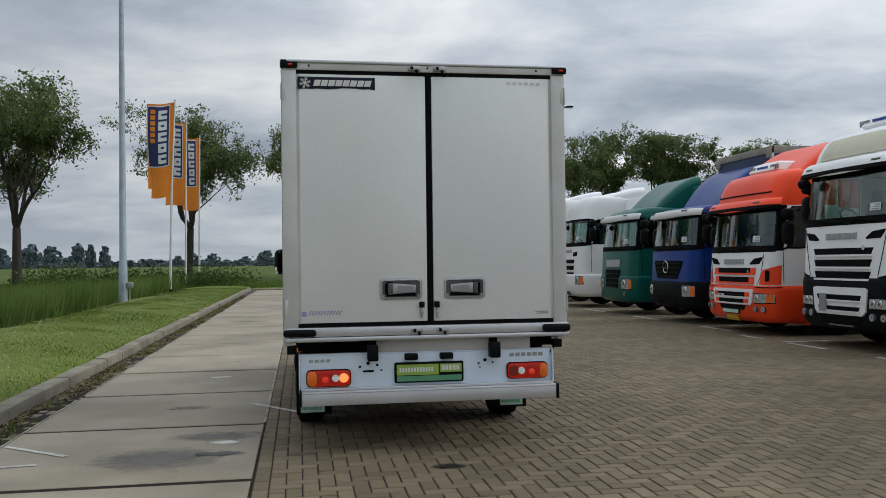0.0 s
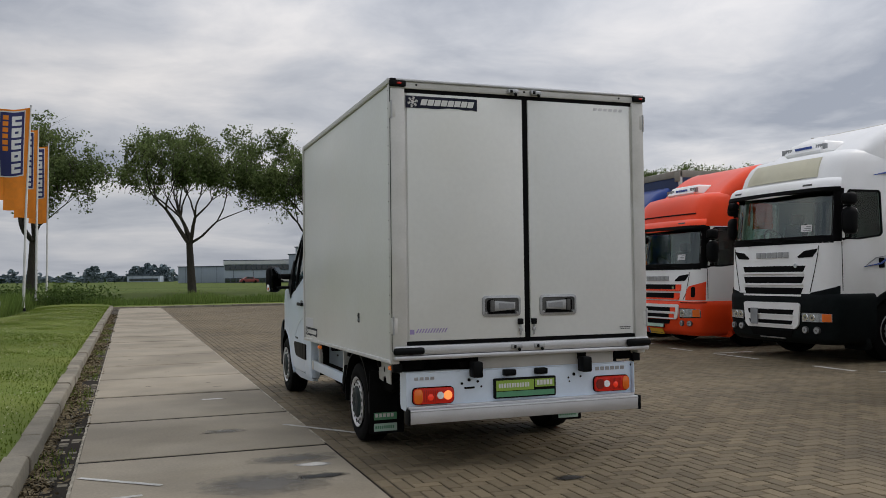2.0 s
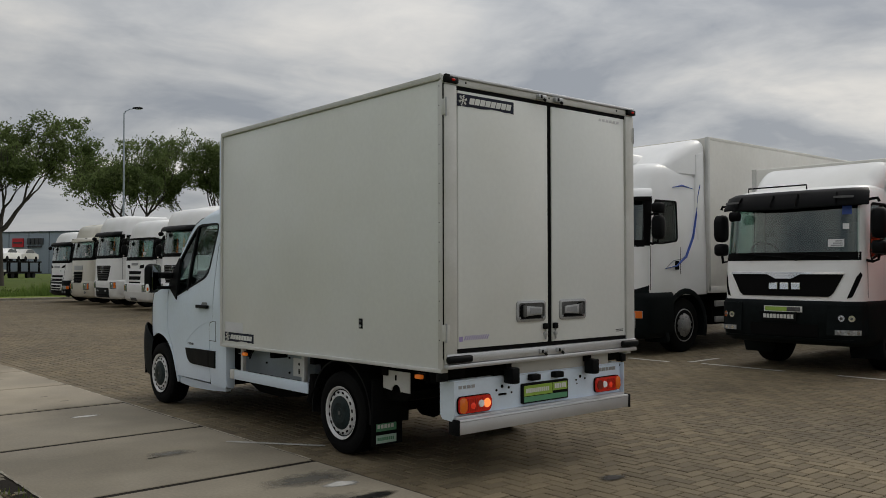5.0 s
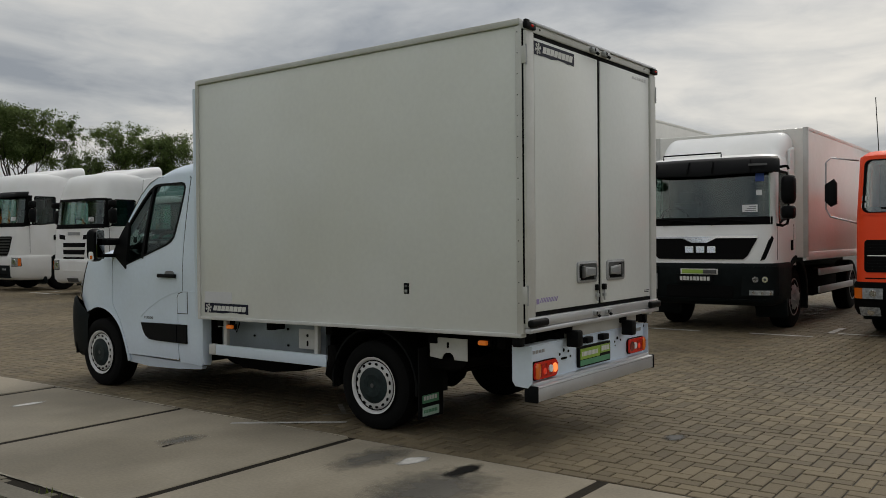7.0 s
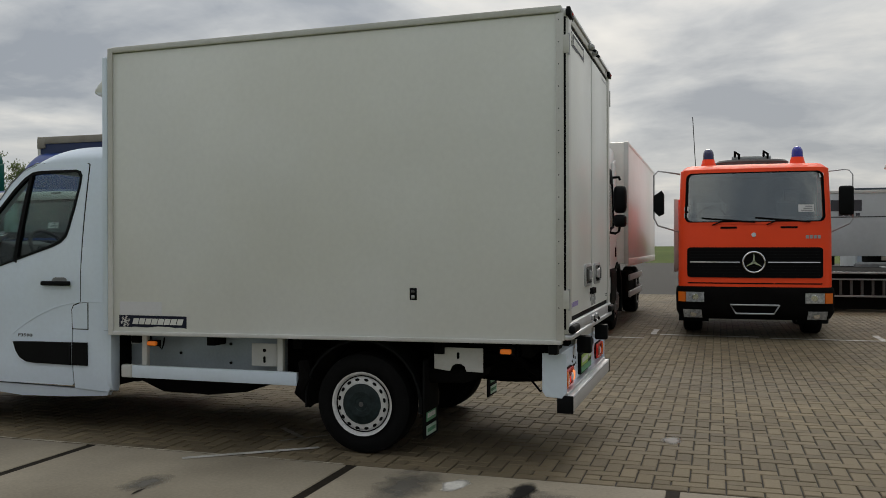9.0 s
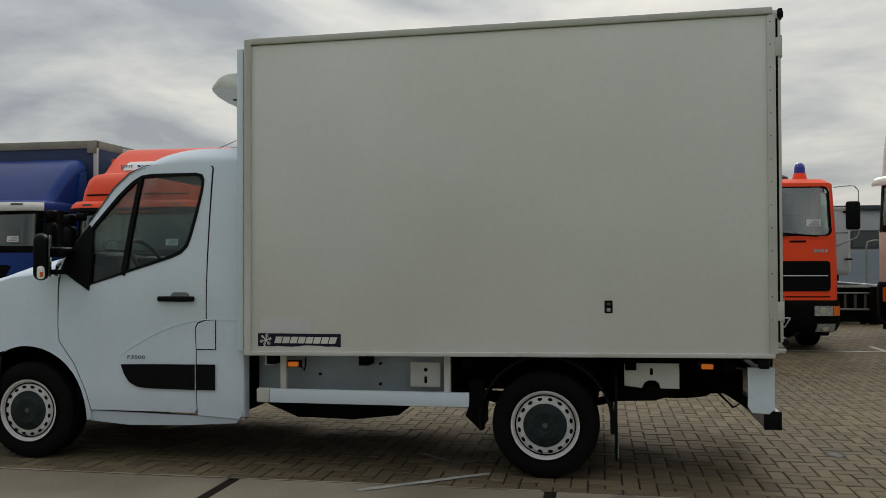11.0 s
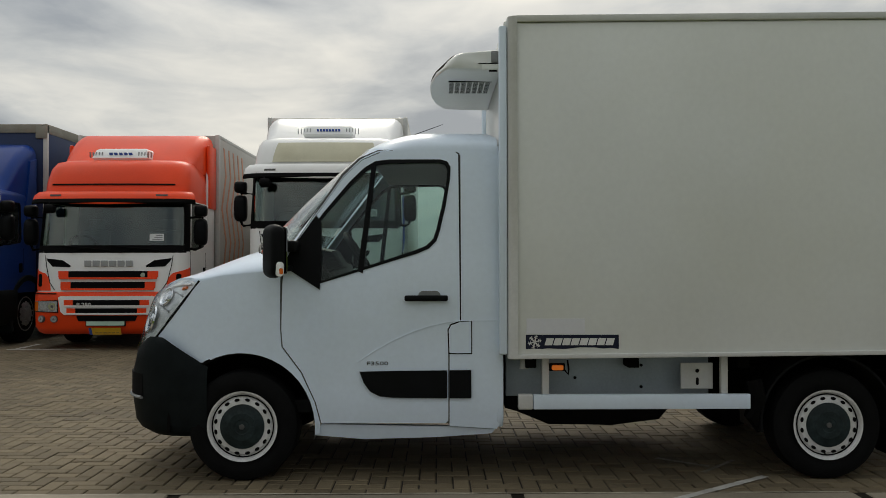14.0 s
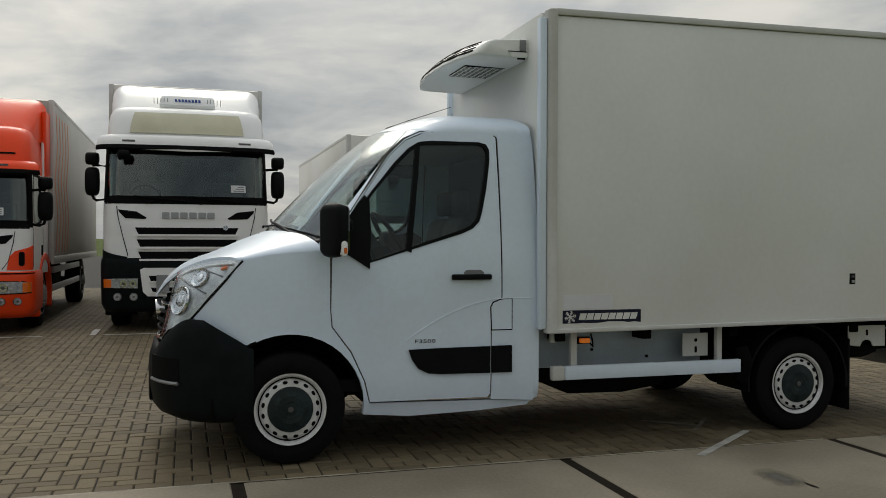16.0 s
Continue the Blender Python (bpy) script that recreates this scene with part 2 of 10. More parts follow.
M = dict(
    van_white=mat("van_white_paint", (0.71, 0.815, 0.94), 0.38, var=0.03, scale=2.0, fine=30, coat=0.2, stains=0.04),
    box_white=mat("box_cream_panel", (0.755, 0.772, 0.755), 0.38, var=0.03, scale=1.2, fine=25, coat=0.12, stains=0.05),
    alu=mat("brushed_aluminium", (0.62, 0.63, 0.65), 0.42, 0.75, var=0.06, scale=4, fine=80, bump=0.1),
    alu_paint=mat("grey_white_profile", (0.60, 0.60, 0.58), 0.42, var=0.05, scale=5, stains=0.08),
    steel=mat("galvanised_steel", (0.42, 0.43, 0.44), 0.45, 0.7, var=0.12, scale=12, fine=90, bump=0.15),
    chrome=mat("chrome", (0.72, 0.73, 0.75), 0.12, 1.0, var=0.04),
    black_plastic=mat("black_plastic", (0.0050, 0.0056, 0.0062), 0.5, var=0.15, scale=8, fine=150, bump=0.2, spec=0.09),
    grey_plastic=mat("dark_grey_plastic", (0.0070, 0.0098, 0.0105), 0.55, var=0.2, scale=8, fine=150, bump=0.25, spec=0.07),
    rubber=mat("tyre_rubber", (0.0055, 0.0057, 0.006), 0.8, spec=0.1, var=0.2, scale=9, fine=60, bump=0.3, stains=0.2),
    gasket=mat("black_gasket", (0.004, 0.004, 0.0043), 0.75, var=0.1, spec=0.08),
    under=mat("dirty_chassis_black", (0.0052, 0.0050, 0.0048), 0.85, spec=0.06, var=0.3, scale=5, stains=0.3, bump=0.3),
    rim=mat("silver_steel_rim", (0.70, 0.705, 0.71), 0.32, 0.15, var=0.1, scale=9, stains=0.15),
    hub=mat("worn_grey_hub_cap", (0.022, 0.034, 0.036), 0.5, spec=0.15, var=0.3, scale=16, fine=80, stains=0.3),
    red_lens=mat("red_lamp_lens", (0.20, 0.018, 0.012), 0.15, var=0.06, fine=120, coat=0.5),
    red_lit=mat("lit_red_lens", (0.40, 0.012, 0.006), 0.18, var=0.10, emit=(1.0, 0.03, 0.01), emit_strength=0.11),
    lamp_lit=mat("lit_bulb_lens", (0.9, 0.4, 0.1), 0.15, var=0.03, emit=(1.0, 0.20, 0.06), emit_strength=1.3),
    red_spot=mat("glowing_red_lens", (0.6, 0.03, 0.01), 0.2, var=0.1, emit=(1.0, 0.05, 0.02), emit_strength=0.32),
    amber=mat("amber_lens", (0.80, 0.16, 0.012), 0.2, var=0.06, fine=120, coat=0.4),
    amber_lit=mat("lit_amber_lens", (0.85, 0.25, 0.03), 0.2, var=0.05, emit=(1.0, 0.22, 0.03), emit_strength=0.25),
    white_lens=mat("clear_lamp_lens", (0.90, 0.91, 0.92), 0.2, 0.0, var=0.1, scale=30, fine=80, coat=0.6),
    navy=mat("navy_vinyl", (0.011, 0.013, 0.030), 0.45, spec=0.2, var=0.08, scale=9),
    white_vinyl=mat("white_vinyl", (0.72, 0.72, 0.70), 0.45, var=0.05, stains=0.08),
    pale_film=mat("pale_grey_sticker_ghost", (0.66, 0.66, 0.68), 0.4, var=0.03),
    violet=mat("violet_vinyl", (0.32, 0.26, 0.48), 0.5, var=0.1),
    lime=mat("lime_green_plate", (0.30, 0.46, 0.07), 0.4, var=0.05),
    dark_green=mat("green_flap_label", (0.10, 0.30, 0.16), 0.5, var=0.08),
    pale_green=mat("pale_green_label", (0.45, 0.62, 0.52), 0.5, var=0.06),
    scania_white=mat("truck_white_paint", (0.88, 0.885, 0.885), 0.38, var=0.03, scale=1.5, coat=0.12, stains=0.08),
    cream=mat("faded_cream_panel", (0.62, 0.59, 0.44), 0.45, var=0.06, scale=3, stains=0.1),
    ivory=mat("truck_ivory_paint", (0.66, 0.63, 0.55), 0.32, var=0.03, scale=1.5, coat=0.3, stains=0.1),
    orange=mat("truck_orange_red_paint", (0.95, 0.07, 0.012), 0.36, spec=0.3, var=0.04, scale=1.5, coat=0.05, stains=0.08),
    fire_orange=mat("luminous_orange_paint", (1.0, 0.080, 0.020), 0.4, spec=0.25, var=0.02, scale=1.5, coat=0.0, stains=0.05),
    blue=mat("truck_blue_paint", (0.005, 0.040, 0.23), 0.35, spec=0.2, var=0.08, scale=1.5, coat=0.1, stains=0.08),
    green=mat("truck_green_paint", (0.005, 0.105, 0.082), 0.35, spec=0.2, var=0.08, scale=1.5, coat=0.1, stains=0.08),
    cargo_white=mat("cargo_box_white", (0.85, 0.84, 0.805), 0.30, var=0.04, scale=0.8, fine=12, stains=0.12, coat=0.15),
    cargo_grey=mat("cargo_box_grey", (0.54, 0.535, 0.51), 0.45, var=0.06, scale=0.8, fine=12, stains=0.15),
    curtain_blue=mat("blue_curtain_tarpaulin", (0.009, 0.027, 0.100), 0.55, var=0.12, scale=1.2, fine=20, stains=0.1),
    dark_glass=mat("dark_cab_glass", (0.012, 0.026, 0.025), 0.03, var=0.1, scale=1.2, spec=0.8, coat=0.25),
    fairing=mat("dark_beige_tarpaulin_cap", (0.30, 0.285, 0.24), 0.7, var=0.1, scale=3, stains=0.15),
    dull_grey=mat("dull_grey_recess", (0.085, 0.086, 0.085), 0.6, var=0.2, scale=12, stains=0.2),
    faded_orange=mat("faded_orange_print", (0.62, 0.27, 0.15), 0.5, var=0.12, scale=3, stains=0.15),
    lorry_lens=mat("lorry_lamp_lens", (0.42, 0.44, 0.46), 0.12, 0.35, var=0.35, scale=22, fine=60, coat=0.3),
    faint_paint=mat("worn_off_paint", (0.24, 0.225, 0.19), 0.85, var=0.25, scale=14, fine=60, stains=0.3),
    litter=mat("gutter_litter", (0.115, 0.092, 0.060), 0.95, col2=(0.165, 0.138, 0.095), var=0.3, scale=5, fine=45, bump=0.8, stains=0.3),
    paper=mat("windscreen_paper", (0.70, 0.71, 0.72), 0.7, var=0.05),
    ink=mat("printed_ink", (0.05, 0.05, 0.06), 0.6, var=0.1),
    plate_yellow=mat("yellow_plate", (0.72, 0.42, 0.03), 0.45, var=0.05),
    logo_grey=mat("satin_logo_grey", (0.40, 0.41, 0.42), 0.35, 0.5, var=0.06),
    logo_blue=mat("logo_blue_print", (0.03, 0.08, 0.35), 0.45, var=0.05),
    beacon=mat("blue_beacon_lens", (0.012, 0.02, 0.35), 0.15, var=0.05, coat=0.6),
    beacon_dark=mat("dark_blue_beacon_lens", (0.01, 0.012, 0.09), 0.15, var=0.05, coat=0.6),
    lamp_grey=mat("galvanised_lamp_post", (0.36, 0.42, 0.48), 0.45, 0.2, var=0.08, scale=4, stains=0.08),
    pole_white=mat("white_flag_pole", (0.66, 0.66, 0.66), 0.4, var=0.05, scale=3, stains=0.1),
    flag_orange=mat("orange_flag_cloth", (0.80, 0.24, 0.015), 0.75, var=0.06, scale=4, fine=200, bump=0.1),
    flag_navy=mat("navy_flag_cloth", (0.025, 0.03, 0.13), 0.75, var=0.06, scale=4),
    flag_white=mat("white_flag_print", (0.68, 0.68, 0.68), 0.75, var=0.04),
    concrete=mat("concrete_slab", (0.295, 0.256, 0.193), 0.82, var=0.14, scale=1.3, fine=45, bump=0.45, stains=0.26, obj_random=0.035, coords="World"),
    kerb=mat("concrete_kerb", (0.220, 0.196, 0.150), 0.85, var=0.18, scale=4, fine=60, bump=0.5, stains=0.3, obj_random=0.1, coords="World"),
    brick=mat("brown_concrete_paver", (0.152, 0.121, 0.076), 0.74, spec=0.25, var=0.14, scale=0.6, fine=70, bump=0.5, stains=0.2, obj_random=-0.22),
    brick_part=mat("brown_paver", (0.152, 0.121, 0.076), 0.74, spec=0.25, var=0.14, scale=0.6, fine=70, bump=0.5, stains=0.2, obj_random=0.22, coords="World"),
    gutter=mat("grey_gutter_cobble", (0.165, 0.145, 0.105), 0.88, var=0.25, scale=5, fine=50, bump=0.5, stains=0.3, obj_random=-0.25),
    joint=mat("sand_joint", (0.018, 0.015, 0.011), 0.95, var=0.3, scale=3, fine=80, bump=0.4, stains=0.2),
    tar=mat("tar_joint", (0.022, 0.018, 0.013), 0.85, spec=0.1, var=0.3, scale=10, bump=0.4),
    road_paint=mat("worn_white_line_paint", (0.52, 0.51, 0.48), 0.75, var=0.18, scale=9, fine=70, stains=0.3, bump=0.3),
    oil=mat("oil_stain", (0.012, 0.011, 0.010), 0.45, var=0.3, scale=6, fine=40),
    damp=mat("damp_patch", (0.13, 0.122, 0.107), 0.6, var=0.2, scale=3, fine=40),
    lawn=mat("lawn_ground", (0.105, 0.150, 0.026), 0.95, spec=0.1, col2=(0.165, 0.195, 0.048), var=0.3, scale=0.6, fine=25, bump=0.6, stains=0.2),
    field=mat("meadow_ground", (0.070, 0.104, 0.026), 0.95, spec=0.05, col2=(0.112, 0.142, 0.040), var=0.25, scale=0.05, fine=3, stains=0.15, stretch=(0.3, 1, 1)),
    blade=mat("grass_blades", (0.108, 0.165, 0.026), 0.85, spec=0.08, col2=(0.185, 0.225, 0.050), var=0.3, scale=0.5, obj_random=-0.35),
    reed=mat("reed_blades", (0.090, 0.150, 0.034), 0.85, spec=0.06, col2=(0.160, 0.225, 0.060), var=0.2, scale=0.25, obj_random=-0.2),
    flower=mat("daisy_petals", (0.50, 0.50, 0.34), 0.8, var=0.1),
    bark=mat("tree_bark", (0.045, 0.038, 0.03), 0.9, var=0.3, scale=3, fine=14, bump=0.8, stretch=(1, 1, 0.3)),
    leaf=mat("tree_leaves", (0.095, 0.140, 0.048), 0.7, spec=0.2, col2=(0.170, 0.215, 0.080), var=0.3, scale=0.3, obj_random=-0.4),
    # distance haze is mixed into this pale blue-grey tree colour
    haze_wood=mat("far_woods", (0.140, 0.185, 0.210), 0.95, spec=0.0, col2=(0.19, 0.24, 0.265), var=0.2, scale=0.08, fine=0.8),
    shed_grey=mat("grey_warehouse_cladding", (0.27, 0.32, 0.385), 0.6, var=0.06, scale=0.1, fine=3, stretch=(1, 1, 0.1)),
    shed_pale=mat("pale_blue_office_cladding", (0.34, 0.40, 0.47), 0.6, var=0.05, scale=0.1, fine=3),
    shed_pane=mat("blue_grey_glazing", (0.10, 0.16, 0.22), 0.15, var=0.25, scale=0.6, spec=0.5),
    shed_dark=mat("dark_warehouse_band", (0.055, 0.07, 0.09), 0.5, var=0.08, scale=0.2),
    shed_white=mat("pale_warehouse_wall", (0.55, 0.57, 0.58), 0.6, var=0.06, scale=0.1),
    sign_red=mat("red_sign_panel", (0.55, 0.02, 0.03), 0.5, var=0.05),
    seat=mat("grey_seat_cloth", (0.06, 0.062, 0.066), 0.9, var=0.2, scale=8, fine=150, bump=0.4),
    yellow=mat("yellow_machine_paint", (0.55, 0.34, 0.03), 0.45, var=0.1, scale=3, stains=0.2),
    skin_grey=mat("grey_tank_panel", (0.27, 0.28, 0.29), 0.5, 0.2, var=0.1, scale=4, stains=0.2),
)


def leafy(m, share=0.35):
    """Lets some light through thin leaves and blades."""
    nt = m.node_tree
    b = nt.nodes["Principled BSDF"]
    tr = nt.nodes.new("ShaderNodeBsdfTranslucent")
    mx = nt.nodes.new("ShaderNodeMixShader")
    mx.inputs[0].default_value = share
    src = b.inputs["Base Color"].links[0].from_socket
    nt.links.new(src, tr.inputs[0])
    nt.links.new(b.outputs[0], mx.inputs[1])
    nt.links.new(tr.outputs[0], mx.inputs[2])
    nt.links.new(mx.outputs[0], nt.nodes["Material Output"].inputs[0])


def soft_edge(m, power=1.0):
    """A stain that fades out towards its rim and breaks up unevenly."""
    nt = m.node_tree
    N, L = nt.nodes.new, nt.links.new
    b = nt.nodes["Principled BSDF"]
    tc = N("ShaderNodeTexCoord")
    sep = N("ShaderNodeSeparateXYZ")
    L(tc.outputs["Generated"], sep.inputs[0])
    cm = N("ShaderNodeCombineXYZ")
    L(sep.outputs["X"], cm.inputs[0]); L(sep.outputs["Y"], cm.inputs[1])
    ds = N("ShaderNodeVectorMath"); ds.operation = "DISTANCE"; ds.inputs[1].default_value = (0.5, 0.5, 0)
    L(cm.outputs[0], ds.inputs[0])
    no = N("ShaderNodeTexNoise"); no.inputs["Scale"].default_value, no.inputs["Detail"].default_value = 9.0, 5.0
    L(tc.outputs["Object"], no.inputs["Vector"])
    ad = N("ShaderNodeMath"); ad.operation = "MULTIPLY_ADD"; ad.inputs[1].default_value, ad.inputs[2].default_value = 0.45, -0.22
    L(no.outputs["Fac"], ad.inputs[0])
    sm = N("ShaderNodeMath"); sm.operation = "ADD"
    L(ds.outputs["Value"], sm.inputs[0]); L(ad.outputs[0], sm.inputs[1])
    mr = N("ShaderNodeMapRange")
    mr.inputs["From Min"].default_value, mr.inputs["From Max"].default_value = 0.12, 0.42
    mr.inputs["To Min"].default_value, mr.inputs["To Max"].default_value = power, 0.0
    L(sm.outputs[0], mr.inputs["Value"])
    tr = N("ShaderNodeBsdfTransparent")
    mx = N("ShaderNodeMixShader")
    L(mr.outputs[0], mx.inputs[0]); L(tr.outputs[0], mx.inputs[1]); L(b.outputs[0], mx.inputs[2])
    L(mx.outputs[0], nt.nodes["Material Output"].inputs[0])


for key in ("leaf", "blade", "reed"):
    leafy(M[key], 0.5 if key == "leaf" else 0.35)
soft_edge(M["damp"], 0.7)
soft_edge(M["oil"], 1.2)
M["pale_edge"] = mat("pale_slab_edge", (0.36, 0.325, 0.255), 0.9, var=0.3, scale=8, fine=70, bump=0.4, stains=0.4)
M["dead_leaf"] = mat("dead_leaf", (0.10, 0.075, 0.042), 0.9, spec=0.1, col2=(0.20, 0.165, 0.10), var=0.3, scale=6, obj_random=-0.5)
M["scuff"] = mat("pale_scuff", (0.62, 0.60, 0.56), 0.8, var=0.15, scale=8, fine=60)
soft_edge(M["scuff"], 1.5)
M["clear_glass"] = glass("cab_window_glass", (0.76, 0.85, 0.83), f0=0.045)
M["screen_glass"] = glass("windscreen_glass", (0.86, 0.93, 0.92), 0.16, f0=0.13)
M["lorry_glass"] = glass("lorry_side_glass", (0.60, 0.72, 0.69), f0=0.05)
M["lorry_screen"] = glass("lorry_windscreen_glass", (0.70, 0.83, 0.79), f0=0.12)
M["old_screen"] = glass("old_flat_windscreen_glass", (0.80, 0.88, 0.86), f0=0.28)
M["old_rubber"] = mat("weathered_grey_rubber", (0.16, 0.17, 0.175), 0.9, spec=0.1, var=0.2, scale=6, fine=50, bump=0.3, stains=0.25)
M["shed_panel"] = mat("pale_panel_wall", (0.50, 0.535, 0.56), 0.5, var=0.05, scale=0.7, fine=8, stains=0.15)
M["car_red"] = mat("dull_red_car_paint", (0.20, 0.03, 0.025), 0.35, var=0.05)
# dark metal colour stands in for a dark reflection in the wing mirror
M["mirror"] = mat("darkened_mirror_glass", (0.14, 0.15, 0.15), 0.04, 1.0, var=0.03)
M["cab_dark"] = mat("dark_cab_lining", (0.040, 0.043, 0.044), 0.8, var=0.25, scale=5, fine=60, spec=0.1)
M["lorry_rim"] = mat("dull_steel_lorry_rim", (0.34, 0.345, 0.35), 0.45, 0.3, var=0.2, scale=9, stains=0.25)
M["lamp_cover"] = glass("clear_lamp_cover", (0.93, 0.95, 0.96), f0=0.06)
M["lamp_inside"] = mat("silvered_lamp_housing", (0.80, 0.81, 0.82), 0.25, 0.45, var=0.2, scale=14, fine=50)
M["bush"] = mat("shrub_leaves", (0.050, 0.085, 0.022), 0.75, spec=0.1, col2=(0.105, 0.155, 0.045), var=0.3, scale=0.5, obj_random=-0.35)
leafy(M["bush"], 0.4)
M["tuft"] = mat("meadow_tuft_blades", (0.050, 0.086, 0.021), 0.95, spec=0.05, col2=(0.085, 0.118, 0.031), var=0.3, scale=0.1, obj_random=-0.25)
leafy(M["tuft"])

# ---------------------------------------------------------------- mesh tools
ORIGIN = {}


def finish(bm, name, material, smooth=True, angle=35):
    me = bpy.data.meshes.new(name)
    bmesh.ops.recalc_face_normals(bm, faces=bm.faces[:])
    if smooth:
        for f in bm.faces:
            f.smooth = True
        lim = radians(angle)
        for e in bm.edges:
            if len(e.link_faces) == 2 and e.calc_face_angle(0) > lim:
                e.smooth = False
    bm.to_mesh(me)
    bm.free()
    me.materials.append(material)
    return me


def thing(name, at, label, category, group="", kind="", turn=0.0):
    """An empty at the base of a thing; its parts are authored in the thing's own coordinates."""
    ob = new(name)
    ob.empty_display_size = 0.2
    ob.matrix_world = pose(*at, 0, 0, turn)
    return tagged(ob, label, category, group, kind)


def part(name, bm, material, parent, label="", smooth=True, angle=35, shift=(0, 0, 0)):
    """One mesh object under a thing or under a part."""
    if any(shift):
        bmesh.ops.translate(bm, verts=bm.verts[:], vec=shift)
    ob = new(name, finish(bm, name, material, smooth, angle))
    ob.parent = parent
    return tagged(ob, label) if label else ob


def solo(name, bm, material, label, category, group="", kind="", smooth=True, angle=35):
    return tagged(new(name, finish(bm, name, material, smooth, angle)), label, category, group, kind)


def add_box(bm, x0, x1, y0, y1, z0, z1, bevel=0.0, seg=2):
    r = bmesh.ops.create_cube(bm, size=1.0)
    vs = r["verts"]
    bmesh.ops.scale(bm, verts=vs, vec=(abs(x1 - x0), abs(y1 - y0), abs(z1 - z0)))
    bmesh.ops.translate(bm, verts=vs, vec=((x0 + x1) / 2, (y0 + y1) / 2, (z0 + z1) / 2))
    if bevel:
        es = list({e for v in vs for e in v.link_edges})
        bmesh.ops.bevel(bm, geom=es, offset=bevel, segments=seg, profile=0.5, affect="EDGES")
    return bm


def box(*a, **k):
    return add_box(bmesh.new(), *a, **k)


def add_prism(bm, pts, axis, a0, a1, bevel=0.0, seg=2):
    """A polygon, given in the two axes left, drawn out along the third from a0 to a1."""
    def at(p, h):
        return {"x": (h, p[0], p[1]), "y": (p[0], h, p[1]), "z": (p[0], p[1], h)}[axis]
    v0 = [bm.verts.new(at(p, a0)) for p in pts]
    v1 = [bm.verts.new(at(p, a1)) for p in pts]
    fs = [bm.faces.new(v0), bm.faces.new(v1[::-1])]
    n = len(pts)
    for i in range(n):
        fs.append(bm.faces.new((v0[i], v1[i], v1[(i + 1) % n], v0[(i + 1) % n])))
    if bevel:
        es = list({e for f in fs[:2] for e in f.edges})
        bmesh.ops.bevel(bm, geom=es, offset=bevel, segments=seg, profile=0.5, affect="EDGES")
    return bm


def prism(*a, **k):
    return add_prism(bmesh.new(), *a, **k)


def rounded(x0, x1, z0, z1, r, n=4):
    """Corner points of a rounded rectangle."""
    out = []
    for cx, cz, a in ((x1 - r, z1 - r, 0), (x0 + r, z1 - r, 90), (x0 + r, z0 + r, 180), (x1 - r, z0 + r, 270)):
        for k in range(n + 1):
            t = radians(a + 90 * k / n)
            out.append((cx + r * math.cos(t), cz + r * math.sin(t)))
    return out


def add_cyl(bm, p0, p1, r0, r1=None, n=16, caps=True):
    p0, p1 = Vector(p0), Vector(p1)
    r1 = r0 if r1 is None else r1
    d = p1 - p0
    rot = d.to_track_quat("Z", "Y").to_matrix()
    a = [bm.verts.new(p0 + rot @ Vector((r0 * math.cos(2 * math.pi * i / n), r0 * math.sin(2 * math.pi * i / n), 0))) for i in range(n)]
    b = [bm.verts.new(p1 + rot @ Vector((r1 * math.cos(2 * math.pi * i / n), r1 * math.sin(2 * math.pi * i / n), 0))) for i in range(n)]
    for i in range(n):
        bm.faces.new((a[i], a[(i + 1) % n], b[(i + 1) % n], b[i]))
    if caps:
        bm.faces.new(a[::-1]); bm.faces.new(b)
    return bm


def cyl(*a, **k):
    return add_cyl(bmesh.new(), *a, **k)


def add_tube(bm, pts, r, n=8):
    pts = [Vector(p) for p in pts]
    rings = []
    for i, p in enumerate(pts):
        d = (pts[min(i + 1, len(pts) - 1)] - pts[max(i - 1, 0)]).normalized()
        rot = d.to_track_quat("Z", "Y").to_matrix()
        rr = r[i] if isinstance(r, (list, tuple)) else r
        rings.append([bm.verts.new(p + rot @ Vector((rr * math.cos(2 * math.pi * k / n), rr * math.sin(2 * math.pi * k / n), 0))) for k in range(n)])
    for a, b in zip(rings, rings[1:]):
        # match the ring starts so that the tube does not twist
        s = min(range(n), key=lambda q: (b[q].co - a[0].co).length)
        b2 = b[s:] + b[:s]
        for k in range(n):
            bm.faces.new((a[k], a[(k + 1) % n], b2[(k + 1) % n], b2[k]))
        b[:] = b2
    bm.faces.new(rings[0][::-1]); bm.faces.new(rings[-1])
    return bm


def tube(*a, **k):
    return add_tube(bmesh.new(), *a, **k)


def add_revolve(bm, prof, centre, n=32):
    """Profile of (offset along x, radius) turned about an axis that runs along x through centre."""
    c = Vector(centre)
    rings = [[bm.verts.new(c + Vector((o, r * math.cos(2 * math.pi * k / n), r * math.sin(2 * math.pi * k / n)))) for k in range(n)] for o, r in prof]
    for a, b in zip(rings, rings[1:]):
        for k in range(n):
            bm.faces.new((a[k], a[(k + 1) % n], b[(k + 1) % n], b[k]))
    bm.faces.new(rings[0][::-1]); bm.faces.new(rings[-1])
    return bm


def revolve(*a, **k):
    return add_revolve(bmesh.new(), *a, **k)


def add_loft(bm, rings, cap=True, closed=True):
    vs = [[bm.verts.new(p) for p in r] for r in rings]
    n = len(vs[0])
    for a, b in zip(vs, vs[1:]):
        for k in range(n if closed else n - 1):
            bm.faces.new((a[k], a[(k + 1) % n], b[(k + 1) % n], b[k]))
    if cap and closed:
        bm.faces.new(vs[0][::-1]); bm.faces.new(vs[-1])
    return bm


def loft(*a, **k):
    return add_loft(bmesh.new(), *a, **k)


